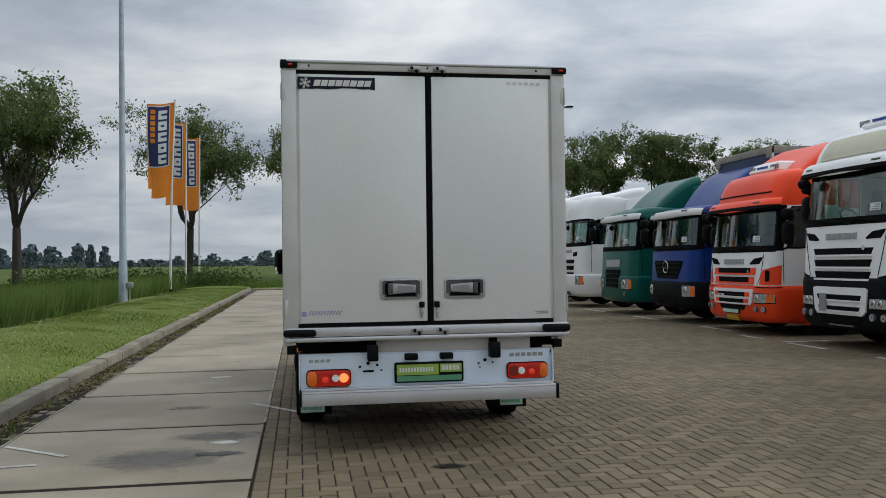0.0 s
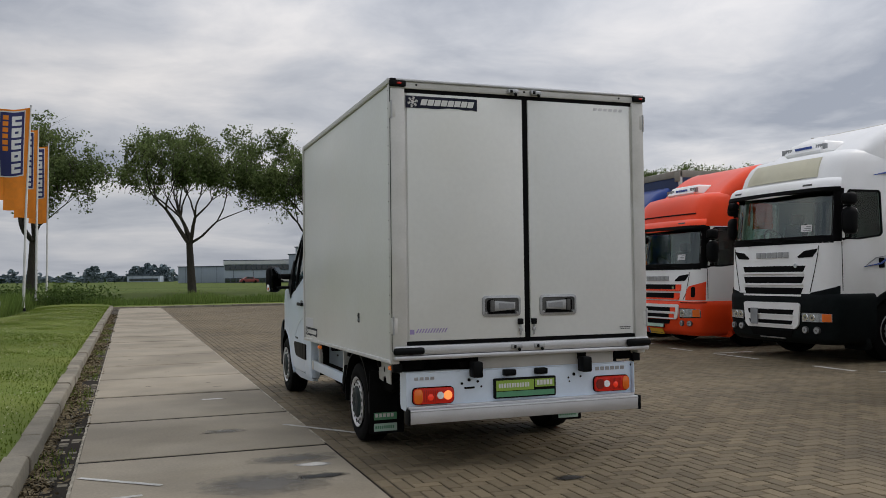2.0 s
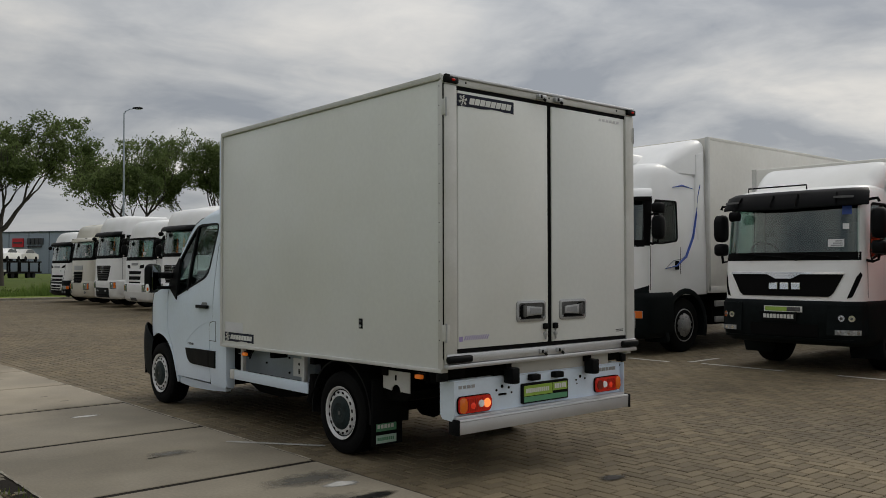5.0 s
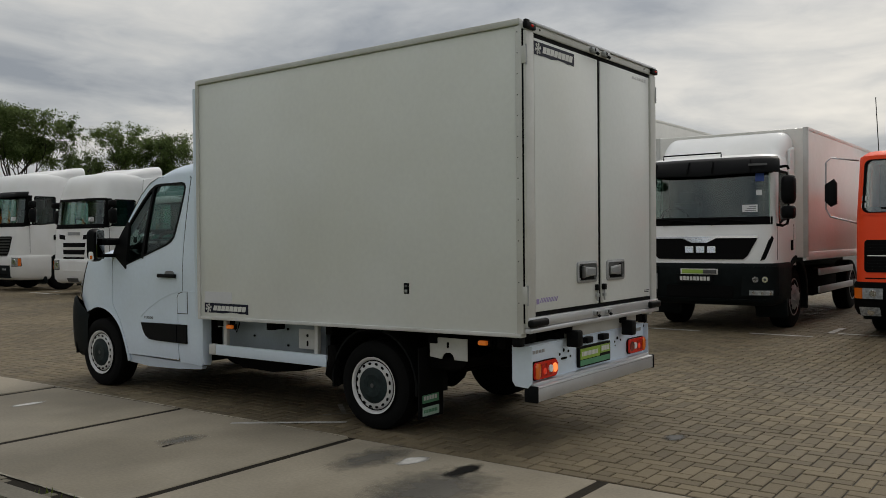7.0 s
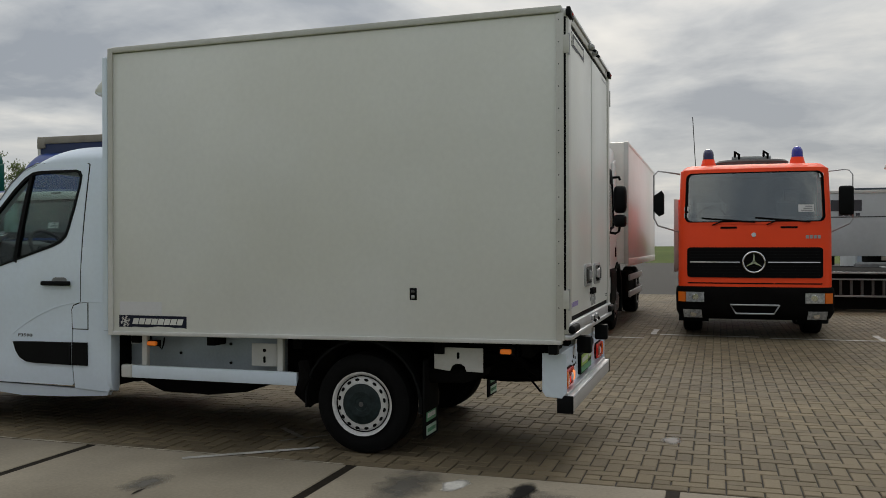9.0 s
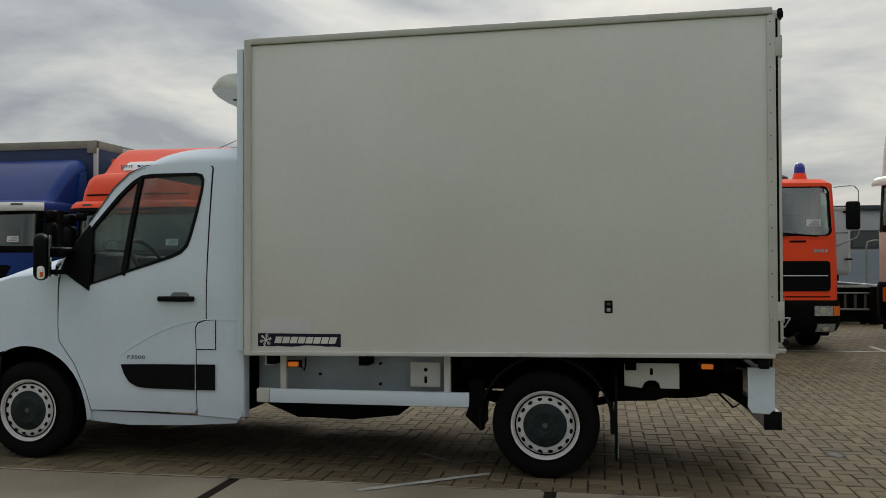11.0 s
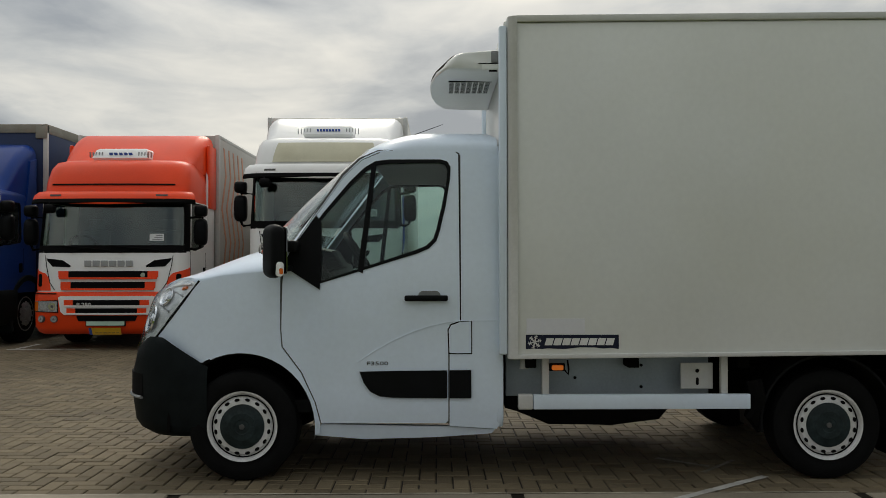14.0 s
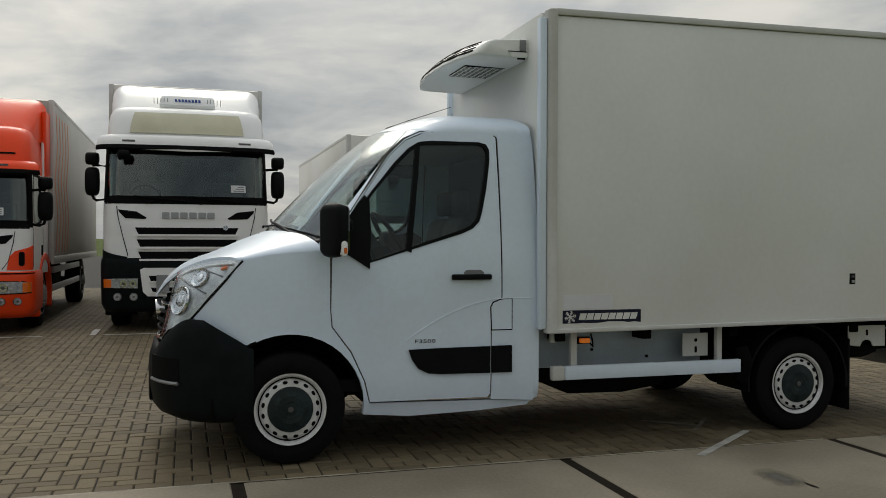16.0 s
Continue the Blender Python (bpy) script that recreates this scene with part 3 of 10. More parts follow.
def thicken(bm, way):
    """Gives an open sheet a thickness along a fixed direction."""
    r = bmesh.ops.extrude_face_region(bm, geom=bm.faces[:])
    vs = [g for g in r["geom"] if isinstance(g, bmesh.types.BMVert)]
    bmesh.ops.translate(bm, verts=vs, vec=way)
    return bm


def inside(p, poly):
    x, y = p
    c = False
    for i in range(len(poly)):
        (x0, y0), (x1, y1) = poly[i - 1], poly[i]
        if (y0 > y) != (y1 > y) and x < (x1 - x0) * (y - y0) / (y1 - y0) + x0:
            c = not c
    return c


def sheet(outline, holes, surf, thick, step=0.08):
    """A curved panel: a flat outline with holes, meshed finely and laid on surf(u, v). thick: a fixed way, or the inner face as a function of (u, v)."""
    pts, edges = [], []
    for loop in [outline] + list(holes):
        fine = []
        for i, p in enumerate(loop):
            q = loop[(i + 1) % len(loop)]
            d = math.dist(p, q)
            k = max(1, int(d / step))
            fine += [(p[0] + (q[0] - p[0]) * j / k, p[1] + (q[1] - p[1]) * j / k) for j in range(k)]
        s = len(pts)
        pts += fine
        edges += [(s + i, s + (i + 1) % len(fine)) for i in range(len(fine))]
    us, vs = [p[0] for p in outline], [p[1] for p in outline]
    u = min(us) + step / 2
    edge_pts = list(pts)
    while u < max(us):
        v = min(vs) + step / 2
        while v < max(vs):
            if inside((u, v), outline) and not any(inside((u, v), h) for h in holes) and all(abs(u - a) + abs(v - b) > step * 0.5 for a, b in edge_pts):
                pts.append((u, v))
            v += step
        u += step
    vv, _, ff, *_ = geometry.delaunay_2d_cdt([Vector(p) for p in pts], edges, [], 0, 1e-6)
    bm = bmesh.new()
    bv = [bm.verts.new(surf(p[0], p[1])) for p in vv]
    under = {tuple(v.co): thick(p[0], p[1]) for v, p in zip(bv, vv)} if callable(thick) else None
    for f in ff:
        c = (sum(vv[i][0] for i in f) / len(f), sum(vv[i][1] for i in f) / len(f))
        if inside(c, outline) and not any(inside(c, h) for h in holes):
            try:
                bm.faces.new([bv[i] for i in f])
            except ValueError:
                pass
    loose = [v for v in bm.verts if not v.link_faces]
    bmesh.ops.delete(bm, geom=loose, context="VERTS")
    if under is None:
        return thicken(bm, thick)
    r = bmesh.ops.extrude_face_region(bm, geom=bm.faces[:])
    for v in r["geom"]:
        if isinstance(v, bmesh.types.BMVert):
            v.co = under[tuple(v.co)]
    return bm


def turned_box(r0, r1, w, z0, z1, a):
    """A small block standing out radially from the z axis at angle a."""
    bm = box(r0, r1, -w / 2, w / 2, z0, z1)
    bmesh.ops.rotate(bm, verts=bm.verts, cent=(0, 0, 0), matrix=Matrix.Rotation(a, 3, "Z"))
    return bm


def mirror_x(bm):
    bmesh.ops.scale(bm, verts=bm.verts[:], vec=(-1, 1, 1))
    bmesh.ops.reverse_faces(bm, faces=bm.faces[:])
    return bm


def text_mesh(words, size, depth, m):
    """Writing in the built-in font as a bmesh, centred, then moved by the matrix m."""
    cu = bpy.data.curves.new("lettering", "FONT")
    cu.body, cu.size, cu.extrude, cu.align_x, cu.align_y = words, size, depth / 2, "CENTER", "CENTER"
    cu.resolution_u = 2
    ob = bpy.data.objects.new("lettering", cu)
    scene.collection.objects.link(ob)
    dg = bpy.context.evaluated_depsgraph_get()
    me = bpy.data.meshes.new_from_object(ob.evaluated_get(dg))
    bm = bmesh.new()
    bm.from_mesh(me)
    bmesh.ops.transform(bm, matrix=m, verts=bm.verts[:])
    bpy.data.objects.remove(ob)
    bpy.data.curves.remove(cu)
    bpy.data.meshes.remove(me)
    return bm


def add_bars(bm, x0, x1, z0, z1, y0, y1, n, gap=0.25, slant=0.0):
    """A row of n plain blocks in place of lettering."""
    w = (x1 - x0) / n
    for i in range(n):
        a, b = x0 + i * w, x0 + (i + 1 - gap) * w
        s = slant * (z1 - z0)
        add_prism(bm, [(a, z0), (b, z0), (b + s, z1), (a + s, z1)], "y", y0, y1)
    return bm


FACE_REAR = Matrix(((1, 0, 0, 0), (0, 0, -1, 0), (0, 1, 0, 0), (0, 0, 0, 1)))      # reads from -y
FACE_LEFT = Matrix(((0, 0, -1, 0), (-1, 0, 0, 0), (0, 1, 0, 0), (0, 0, 0, 1)))     # reads from -x

# ---------------------------------------------------------------- ground
def flat(name, pts, z, material, label, category, kind="structure"):
    bm = bmesh.new()
    bm.faces.new([bm.verts.new((x, y, z)) for x, y in pts])
    return solo(name, bm, material, label, category, kind=kind, smooth=False)


GX0, GX1, GY0, GY1 = -0.27, 24.0, -14.0, 48.5


def meadow():
    """One sheet to the horizon: flat yard level, a ditch bank beside the verge and open meadow beyond."""
    bm = bmesh.new()
    xs = [-2500, -800, -300, -120, -60, -30, -18, -14, -11.5, -9.5, -8, -7, -6.4, -2.6, -0.3, 30, 60, 200, 800, 2500]
    ys = [-2500, -600, -120, -40, -15, 0, 20, 40, 48.6, 49.5, 51, 53, 56, 60, 66, 75, 100, 160, 300, 700, 2500]
    grid = []
    for x in xs:
        row = []
        for y in ys:
            z = -0.06
            if x <= -6.4:
                d = -6.4 - x
                z = -0.06 - min(0.7, d * 0.35) if d < 3 else (-0.76 + min(0.5, (d - 3) * 0.2))
            if y >= 49.5:
                d = y - 49.5
                zz = -0.06 - 0.25 * min(1.0, d / 3) + min(0.75, max(0.0, (d - 6) * 0.05))
                z = max(z, zz) if x <= -6.4 and d > 6 else (min(z, zz) if x <= -6.4 else zz)
            row.append(bm.verts.new((x, y, z)))
        grid.append(row)
    for a, b in zip(grid, grid[1:]):
        for i in range(len(ys) - 1):
            bm.faces.new((a[i], b[i], b[i + 1], a[i + 1]))
    return solo("ground", bm, M["field"], "flat green meadow reaching to the horizon", "ground", kind="structure")


meadow()
flat("yard_bed", [(GX0, GY0), (70, GY0), (70, GY1), (GX0, GY1)], -0.009, M["joint"], "dark sand bed under the brown block paving", "paving bed")


def paving():
    """Herringbone blocks of 0.21 by 0.105 m with open joints: real blocks near the van, the rest joined."""
    W, g, h = 0.105, 0.0045, 0.012
    rng = np.random.default_rng(3)
    cells = {}
    x1, y0, y1 = 21.0, -5.0, 47.9
    nx, ny = int((x1 - GX0) / W) - 1, int((y1 - y0) / W)
    rects = []
    for j in range(ny):
        for i in range(nx):
            k = (i - j) % 4
            if k == 0 and i + 1 < nx:
                rects.append((i, j, 2, 1))
            elif k == 3 and j + 1 < ny:
                rects.append((i, j, 1, 2))
            elif (k == 1 and i == 0) or (k == 2 and j == 0):   # cut blocks at the edge
                rects.append((i, j, 1, 1))
    rects += [(-1, j, 1, 2) for j in range(0, ny - 1, 2)]   # edging course along the slabs
    r = np.array(rects, float)
    a = np.empty((len(r), 4))
    a[:, 0], a[:, 1] = GX0 + (r[:, 0] + 1) * W + g, y0 + r[:, 1] * W + g
    a[:, 2], a[:, 3] = a[:, 0] + r[:, 2] * W - 2 * g, a[:, 1] + r[:, 3] * W - 2 * g
    top = rng.uniform(-0.002, 0.002, len(r))
    return a, top


def blocks_mesh(name, a, top, material):
    """Blocks with a small chamfer as one mesh."""
    n = len(a)
    c = 0.006
    v = np.empty((n, 12, 3))
    for k, (sx, sy) in enumerate(((0, 1), (2, 1), (2, 3), (0, 3))):
        dx, dy = (c if sx == 0 else -c), (c if sy == 1 else -c)
        v[:, k, 0], v[:, k, 1], v[:, k, 2] = a[:, sx] + dx, a[:, sy] + dy, top
        v[:, 4 + k, 0], v[:, 4 + k, 1], v[:, 4 + k, 2] = a[:, sx], a[:, sy], top - c * 0.7
        v[:, 8 + k, 0], v[:, 8 + k, 1], v[:, 8 + k, 2] = a[:, sx], a[:, sy], -0.013
    f = [(0, 1, 2, 3)] + [(4 + k, 4 + (k + 1) % 4, (k + 1) % 4, k) for k in range(4)] + [(8 + k, 8 + (k + 1) % 4, 4 + (k + 1) % 4, 4 + k) for k in range(4)]
    f = np.array(f)
    faces = (f[None] + 12 * np.arange(n)[:, None, None]).reshape(-1, 4)
    me = bpy.data.meshes.new(name)
    me.from_pydata(v.reshape(-1, 3).tolist(), [], faces.tolist())
    me.materials.append(material)
    return me


# slabs of 2 m along the kerb, with tar joints
SLAB_Y, PITCH = 6.215, 2.027


def kerb_piece(length):
    """Kerb stone: upright face, rounded top edge, slightly battered."""
    prof = [(0.0, -0.1), (0.0, 0.10), (-0.012, 0.125), (-0.03, 0.135), (-0.17, 0.14), (-0.17, -0.1)]
    return prism(prof, "y", 0, length, bevel=0.006, seg=1)

# ---------------------------------------------------------------- the refrigerated box van
VAN_O = (0, -9.9, 0)
van = thing("box_van", (1.0, 9.9, 0.0), "white refrigerated box van with cream cargo box on brown paving", "van")


def vp(name, bm, material, parent=None, label="", rake=False, **k):
    if rake:
        for v in bm.verts:
            v.co.z -= 0.0097 * (v.co.y - 6.87)
    return part(name, bm, M[material], parent or van, label, shift=VAN_O, **k)


def both(name, make, material, parent=None, label="", **k):
    """The same part on the left and, mirrored, on the right."""
    a = vp(name, make(), material, parent, label, **k)
    vp(name, mirror_x(make()), material, parent, label, **k)
    return a


# --- cargo box
cargo = vp("cargo_box", box(-1.075, 1.075, 6.926, 10.27, 0.822, 2.890, bevel=0.012), "box_white", None, "smooth cream-white insulated panels", rake=True)
both("top_profile", lambda: box(-1.09, -1.03, 6.90, 10.25, 2.891, 2.933, bevel=0.006), "alu_paint", cargo, rake=True)
both("bottom_profile", lambda: box(-1.088, -1.02, 6.90, 10.25, 0.803, 0.831, bevel=0.005), "alu_paint", cargo, rake=True)
vp("roof_panel", box(-1.05, 1.05, 6.93, 10.3, 2.891, 2.915, bevel=0.008), "box_white", cargo, rake=True)


def front_post():
    pts = [(-1.09, 10.243), (-1.09, 10.27), (-1.083, 10.288), (-1.067, 10.30), (-1.03, 10.305), (-1.0, 10.30), (-1.0, 10.243)]
    return prism(pts, "z", 0.803, 2.930, bevel=0.004, seg=1)


both("front_corner_profile", front_post, "alu_paint", cargo, rake=True)
both("front_trim_strip", lambda: box(-1.065, -1.0, 10.306, 10.355, 0.83, 2.875, bevel=0.01), "van_white", cargo, rake=True)
vp("front_wall", box(-0.999, 0.999, 10.272, 10.32, 0.83, 2.92, bevel=0.006), "box_white", cargo, rake=True)
both("corner_cover", lambda: box(-1.0865, -1.03, 6.884, 6.934, 0.83, 2.882, bevel=0.003), "alu_paint", cargo, rake=True)
for k in range(14):
    z = 2.842 - k * 0.139
    both("rivet", lambda: add_cyl(bmesh.new(), (-1.089, 6.916, z), (-1.086, 6.916, z), 0.0045, 0.0035, n=8), "dull_grey", cargo)

# rear frame and doors
both("rear_post", lambda: box(-1.082, -0.975, 6.853, 6.92, 0.90, 2.85, bevel=0.005), "alu_paint", cargo)
vp("rear_header", box(-1.08, 1.085, 6.862, 6.92, 2.852, 2.904, bevel=0.006), "alu_paint", cargo)
vp("roof_edge_profile", box(-1.04, 1.09, 6.85, 6.96, 2.904, 2.926, bevel=0.006), "alu", cargo)
both("door_seal", lambda: box(-0.985, -0.955, 6.872, 6.92, 0.966, 2.822), "alu_paint", cargo)
vp("top_door_seal", box(-0.985, 0.985, 6.868, 6.92, 2.822, 2.853), "gasket", cargo)
vp("bottom_door_seal", box(-0.985, 0.985, 6.868, 6.92, 0.938, 0.966), "gasket", cargo)
vp("middle_door_seal", box(-0.008, 0.036, 6.872, 6.92, 0.94, 2.84), "gasket", cargo)
door_l = vp("cargo_door", box(-0.956, -0.010, 6.862, 6.94, 0.968, 2.822, bevel=0.007), "box_white", cargo, "cream cargo door with recessed latch")
door_r = vp("cargo_door", box(0.038, 0.956, 6.862, 6.94, 0.968, 2.822, bevel=0.007), "box_white", cargo, "cream cargo door with recessed latch")
vp("rear_sill", box(-1.07, 1.09, 6.845, 6.95, 0.868, 0.936, bevel=0.006), "alu", cargo)
vp("sill_ledge", box(-1.07, 1.09, 6.835, 6.95, 0.832, 0.864, bevel=0.008), "alu", cargo)
vp("sill_underframe", box(-0.40, 0.80, 6.92, 7.0, 0.735, 0.83, bevel=0.004), "cargo_grey", cargo)
both("frame_end", lambda: box(-0.98, -0.82, 6.94, 7.0, 0.755, 0.83, bevel=0.004), "under", cargo)
vp("buffer_pad", box(-1.085, -0.845, 6.815, 6.86, 0.872, 0.925, bevel=0.02, seg=3), "black_plastic", cargo, "black rubber bump pad")
vp("buffer_pad", box(0.88, 1.10, 6.815, 6.86, 0.868, 0.925, bevel=0.02, seg=3), "black_plastic", cargo, "black rubber bump pad")
for x in (-0.43, 0.50):
    vp("ladder_buffer", box(x - 0.04, x + 0.04, 6.80, 6.90, 0.68, 0.80, bevel=0.012), "black_plastic", cargo)
    vp("buffer_bracket", box(x - 0.03, x + 0.03, 6.88, 7.02, 0.775, 0.83, bevel=0.004), "under", cargo)
# top corner caps with red marker lamps
for s, a, b in ((-1, -1.092, -0.965), (1, 0.985, 1.10)):
    cap = vp("corner_cap", box(a, b, 6.838, 6.872, 2.862, 2.908, bevel=0.008), "black_plastic", cargo)
    if s < 0:
        vp("cap_stub", box(a + 0.004, a + 0.05, 6.842, 6.868, 2.90, 2.922, bevel=0.006), "black_plastic", cap)
    m = (a + b) / 2 + 0.01
    vp("marker_lamp", box(m - 0.018, m + 0.018, 6.83, 6.85, 2.876, 2.894, bevel=0.01), "red_lit", cap, "lit red marker lamp")
# hinges on the rear posts
for z in (1.03, 2.63):
    for s in (-1, 1):
        b = box(-1.091, -1.045, 6.851, 6.888, z, z + 0.115, bevel=0.005)
        h = vp("hinge", b if s < 0 else mirror_x(b), "alu_paint", cargo)
        c = cyl((s * 1.078, 6.853, z - 0.01), (s * 1.078, 6.853, z + 0.125), 0.008, n=10)
        vp("hinge_pin", c, "steel", h)
both("hinge_line", lambda: box(-1.0835, -1.07, 6.871, 6.884, 0.90, 2.86), "gasket", cargo)


def latch_tray(x0, door, lever_to):
    z0, z1, x1 = 1.135, 1.295, x0 + 0.32
    ring = bmesh.new()
    o, i = rounded(x0, x1, z0, z1, 0.03), rounded(x0 + 0.018, x1 - 0.018, z0 + 0.018, z1 - 0.018, 0.02)
    for ya, yb in ((6.848, 6.862),):
        vo = [ring.verts.new((p[0], ya + 0.004, p[1])) for p in o]
        vi = [ring.verts.new((p[0], ya, p[1])) for p in i]
        wo = [ring.verts.new((p[0], yb, p[1])) for p in o]
        wi = [ring.verts.new((p[0], yb, p[1])) for p in i]
        n = len(o)
        for k in range(n):
            q = (k + 1) % n
            ring.faces.new((vo[k], vo[q], vi[q], vi[k]))
            ring.faces.new((wo[k], vo[k], vo[q], wo[q])[::-1])
            ring.faces.new((vi[k], vi[q], wi[q], wi[k]))
    tray = vp("latch_frame", ring, "steel", door, "steel latch tray with dark recess")
    vp("latch_recess", prism(rounded(x0 + 0.016, x1 - 0.016, z0 + 0.016, z1 - 0.016, 0.02), "y", 6.857, 6.861), "dull_grey", tray)
    # black strip painted in for the shadow along the tray's lower edge
    vp("recess_shadow_gap", box(x0 + 0.05, x1 - 0.05, 6.8545, 6.857, z0 + 0.022, z0 + 0.046), "gasket", tray)
    m = (x0 + x1) / 2
    c = m + lever_to * 0.085
    vp("finger_hollow", prism(rounded(c - 0.038, c + 0.038, z0 + 0.028, z1 - 0.028, 0.03, 5), "y", 6.8535, 6.857), "gasket", tray, "dark hollow behind the lever")
    lever = prism([(m + lever_to * 0.065, z0 + 0.040), (m + lever_to * 0.065, z1 - 0.040), (m - lever_to * 0.11, z1 - 0.052), (m - lever_to * 0.11, z0 + 0.052)], "y", 6.838, 6.853, bevel=0.008, seg=2)
    vp("latch_lever", lever, "steel", tray, "worn aluminium pull lever")
    vp("lever_field", prism([(m + lever_to * 0.03, z0 + 0.056), (m + lever_to * 0.03, z1 - 0.056), (m - lever_to * 0.095, z1 - 0.064), (m - lever_to * 0.095, z0 + 0.064)], "y", 6.8365, 6.839), "skin_grey", tray)
    vp("lever_grip", box(min(c - lever_to * 0.02, c + lever_to * 0.015), max(c - lever_to * 0.02, c + lever_to * 0.015), 6.834, 6.853, z0 + 0.036, z1 - 0.036, bevel=0.006), "dull_grey", tray)
    for sx in (-0.13, 0.13):
        vp("screw", cyl((m + sx, 6.846, z0 + 0.03), (m + sx, 6.858, z0 + 0.03), 0.008, n=8), "steel", tray)


latch_tray(-0.37, door_l, -1)
latch_tray(0.115, door_r, 1)
# rod keepers at the seam, top and bottom
for x in (-0.055, 0.06):
    vp("rod_keeper", box(x - 0.02, x + 0.02, 6.835, 6.866, 1.07, 1.115, bevel=0.005), "black_plastic", cargo)
    vp("lock_rod", cyl((x, 6.848, 0.99), (x, 6.848, 1.08), 0.007, n=8), "steel", cargo)
    vp("keeper_bolt", box(x - 0.012, x + 0.012, 6.838, 6.864, 1.02, 1.045, bevel=0.003), "steel", cargo)
for x in (-0.095, 0.10):
    for z in (2.876, 0.902):
        k = vp("cam_lock", box(x - 0.045, x + 0.045, 6.825, 6.868, z - 0.018, z + 0.018, bevel=0.008), "steel", cargo)
        vp("cam_pin", cyl((x + 0.015, 6.815, z - 0.028), (x + 0.015, 6.84, z - 0.01), 0.011, n=8), "black_plastic", k)
        vp("cam_slot", box(x - 0.03, x - 0.008, 6.822, 6.83, z - 0.012, z + 0.012, bevel=0.003), "black_plastic", k)
for x in (-0.88, 0.01, 0.86):
    vp("drain_hole", cyl((x, 6.859, 2.883), (x, 6.866, 2.883), 0.008, n=8), "gasket", cargo)


def snowflake(bm, cx, cz, r, y0, y1):
    for k in range(6):
        a = radians(60 * k + 15)
        d, n = (math.cos(a), math.sin(a)), (-math.sin(a), math.cos(a))
        w = r * 0.11
        add_prism(bm, [(cx + n[0] * w, cz + n[1] * w), (cx + d[0] * r + n[0] * w * 0.5, cz + d[1] * r + n[1] * w * 0.5), (cx + d[0] * r - n[0] * w * 0.5, cz + d[1] * r - n[1] * w * 0.5), (cx - n[0] * w, cz - n[1] * w)], "y", y0, y1)
        for f in (0.55, 0.8):
            q = (cx + d[0] * r * f, cz + d[1] * r * f)
            add_prism(bm, [(q[0] - n[0] * r * 0.25, q[1] - n[1] * r * 0.25), (q[0] + n[0] * r * 0.25, q[1] + n[1] * r * 0.25), (q[0] + n[0] * r * 0.25 + d[0] * w, q[1] + n[1] * r * 0.25 + d[1] * w), (q[0] - n[0] * r * 0.25 + d[0] * w, q[1] - n[1] * r * 0.25 + d[1] * w)], "y", y0, y1)
    return bm


def maker_decal(w, h):
    """Navy decal with a torn lower edge and a notch, plain slanted pale blocks and a snowflake, lying in x-z, facing -y."""
    edge = [(0, h), (0, 0)]
    rng = random.Random(4)
    for k in range(1, 12):
        edge.append((w * k / 12, rng.uniform(0, 0.012)))
    edge += [(w, 0), (w, h)]
    base = prism(edge, "y", -0.0015, 0.0)
    ink = bmesh.new()
    snowflake(ink, 0.055, h * 0.5, 0.042, -0.003, -0.0016)
    add_bars(ink, 0.115, w - 0.03, h * 0.27, h * 0.76, -0.003, -0.0016, 8, gap=0.13, slant=0.3)
    return base, ink


base, ink = maker_decal(0.575, 0.092)
for b, mname, nm in ((base, "navy", "maker_decal"), (ink, "white_vinyl", "decal_print")):
    bmesh.ops.translate(b, verts=b.verts[:], vec=(-0.965, 6.861, 2.708))
d1 = vp("maker_decal", base, "navy", door_l, "navy decal with pale slanted block print")
vp("decal_print", ink, "white_vinyl", d1)
TO_LEFT = Matrix(((0, 1, 0, 0), (-1, 0, 0, 0), (0, 0, 1, 0), (0, 0, 0, 1)))
base, ink = maker_decal(0.575, 0.088)
for b in (base, ink):
    bmesh.ops.transform(b, matrix=Matrix.Translation((-1.0755, 10.195, 0.832)) @ TO_LEFT, verts=b.verts[:])
d2 = vp("maker_decal", base, "navy", cargo, "navy decal with pale slanted block print")
vp("decal_print", ink, "white_vinyl", d2)
vp("sticker_ghost", box(-1.0765, -1.075, 9.83, 10.19, 0.925, 1.02), "pale_film", cargo)
vio = add_bars(bmesh.new(), -0.905, -0.66, 1.028, 1.060, 6.8595, 6.8615, 11, gap=0.55, slant=0.6)
add_box(vio, -0.95, -0.915, 6.8595, 6.8615, 1.02, 1.055)
vp("owner_script", vio, "violet", door_l, "faint violet script as plain bars")
fine = add_bars(bmesh.new(), 0.83, 0.935, 1.02, 1.026, 6.8595, 6.8615, 6)
add_bars(fine, 0.84, 0.93, 1.006, 1.012, 6.8595, 6.8615, 5)
vp("small_print", fine, "ink", door_r)
ghost = add_bars(bmesh.new(), 0.62, 0.90, 2.77, 2.792, 6.8598, 6.8618, 6, gap=0.35, slant=0.3)
vp("removed_lettering", ghost, "pale_film", door_r)
# inspection latch on the side panel
lt = vp("side_latch", box(-1.080, -1.07, 7.862, 7.912, 1.068, 1.148, bevel=0.004), "black_plastic", cargo, "small dark latch with chrome tongue")
vp("latch_tongue", box(-1.088, -1.078, 7.875, 7.899, 1.078, 1.10, bevel=0.004), "steel", lt)
vp("latch_button", box(-1.086, -1.078, 7.875, 7.899, 1.118, 1.132, bevel=0.003), "dull_grey", lt)

# --- cooling unit on the front wall
def unit_nose(x):
    return 10.792 - 0.115 * min(1.0, abs(x) / 0.76) ** 2.6


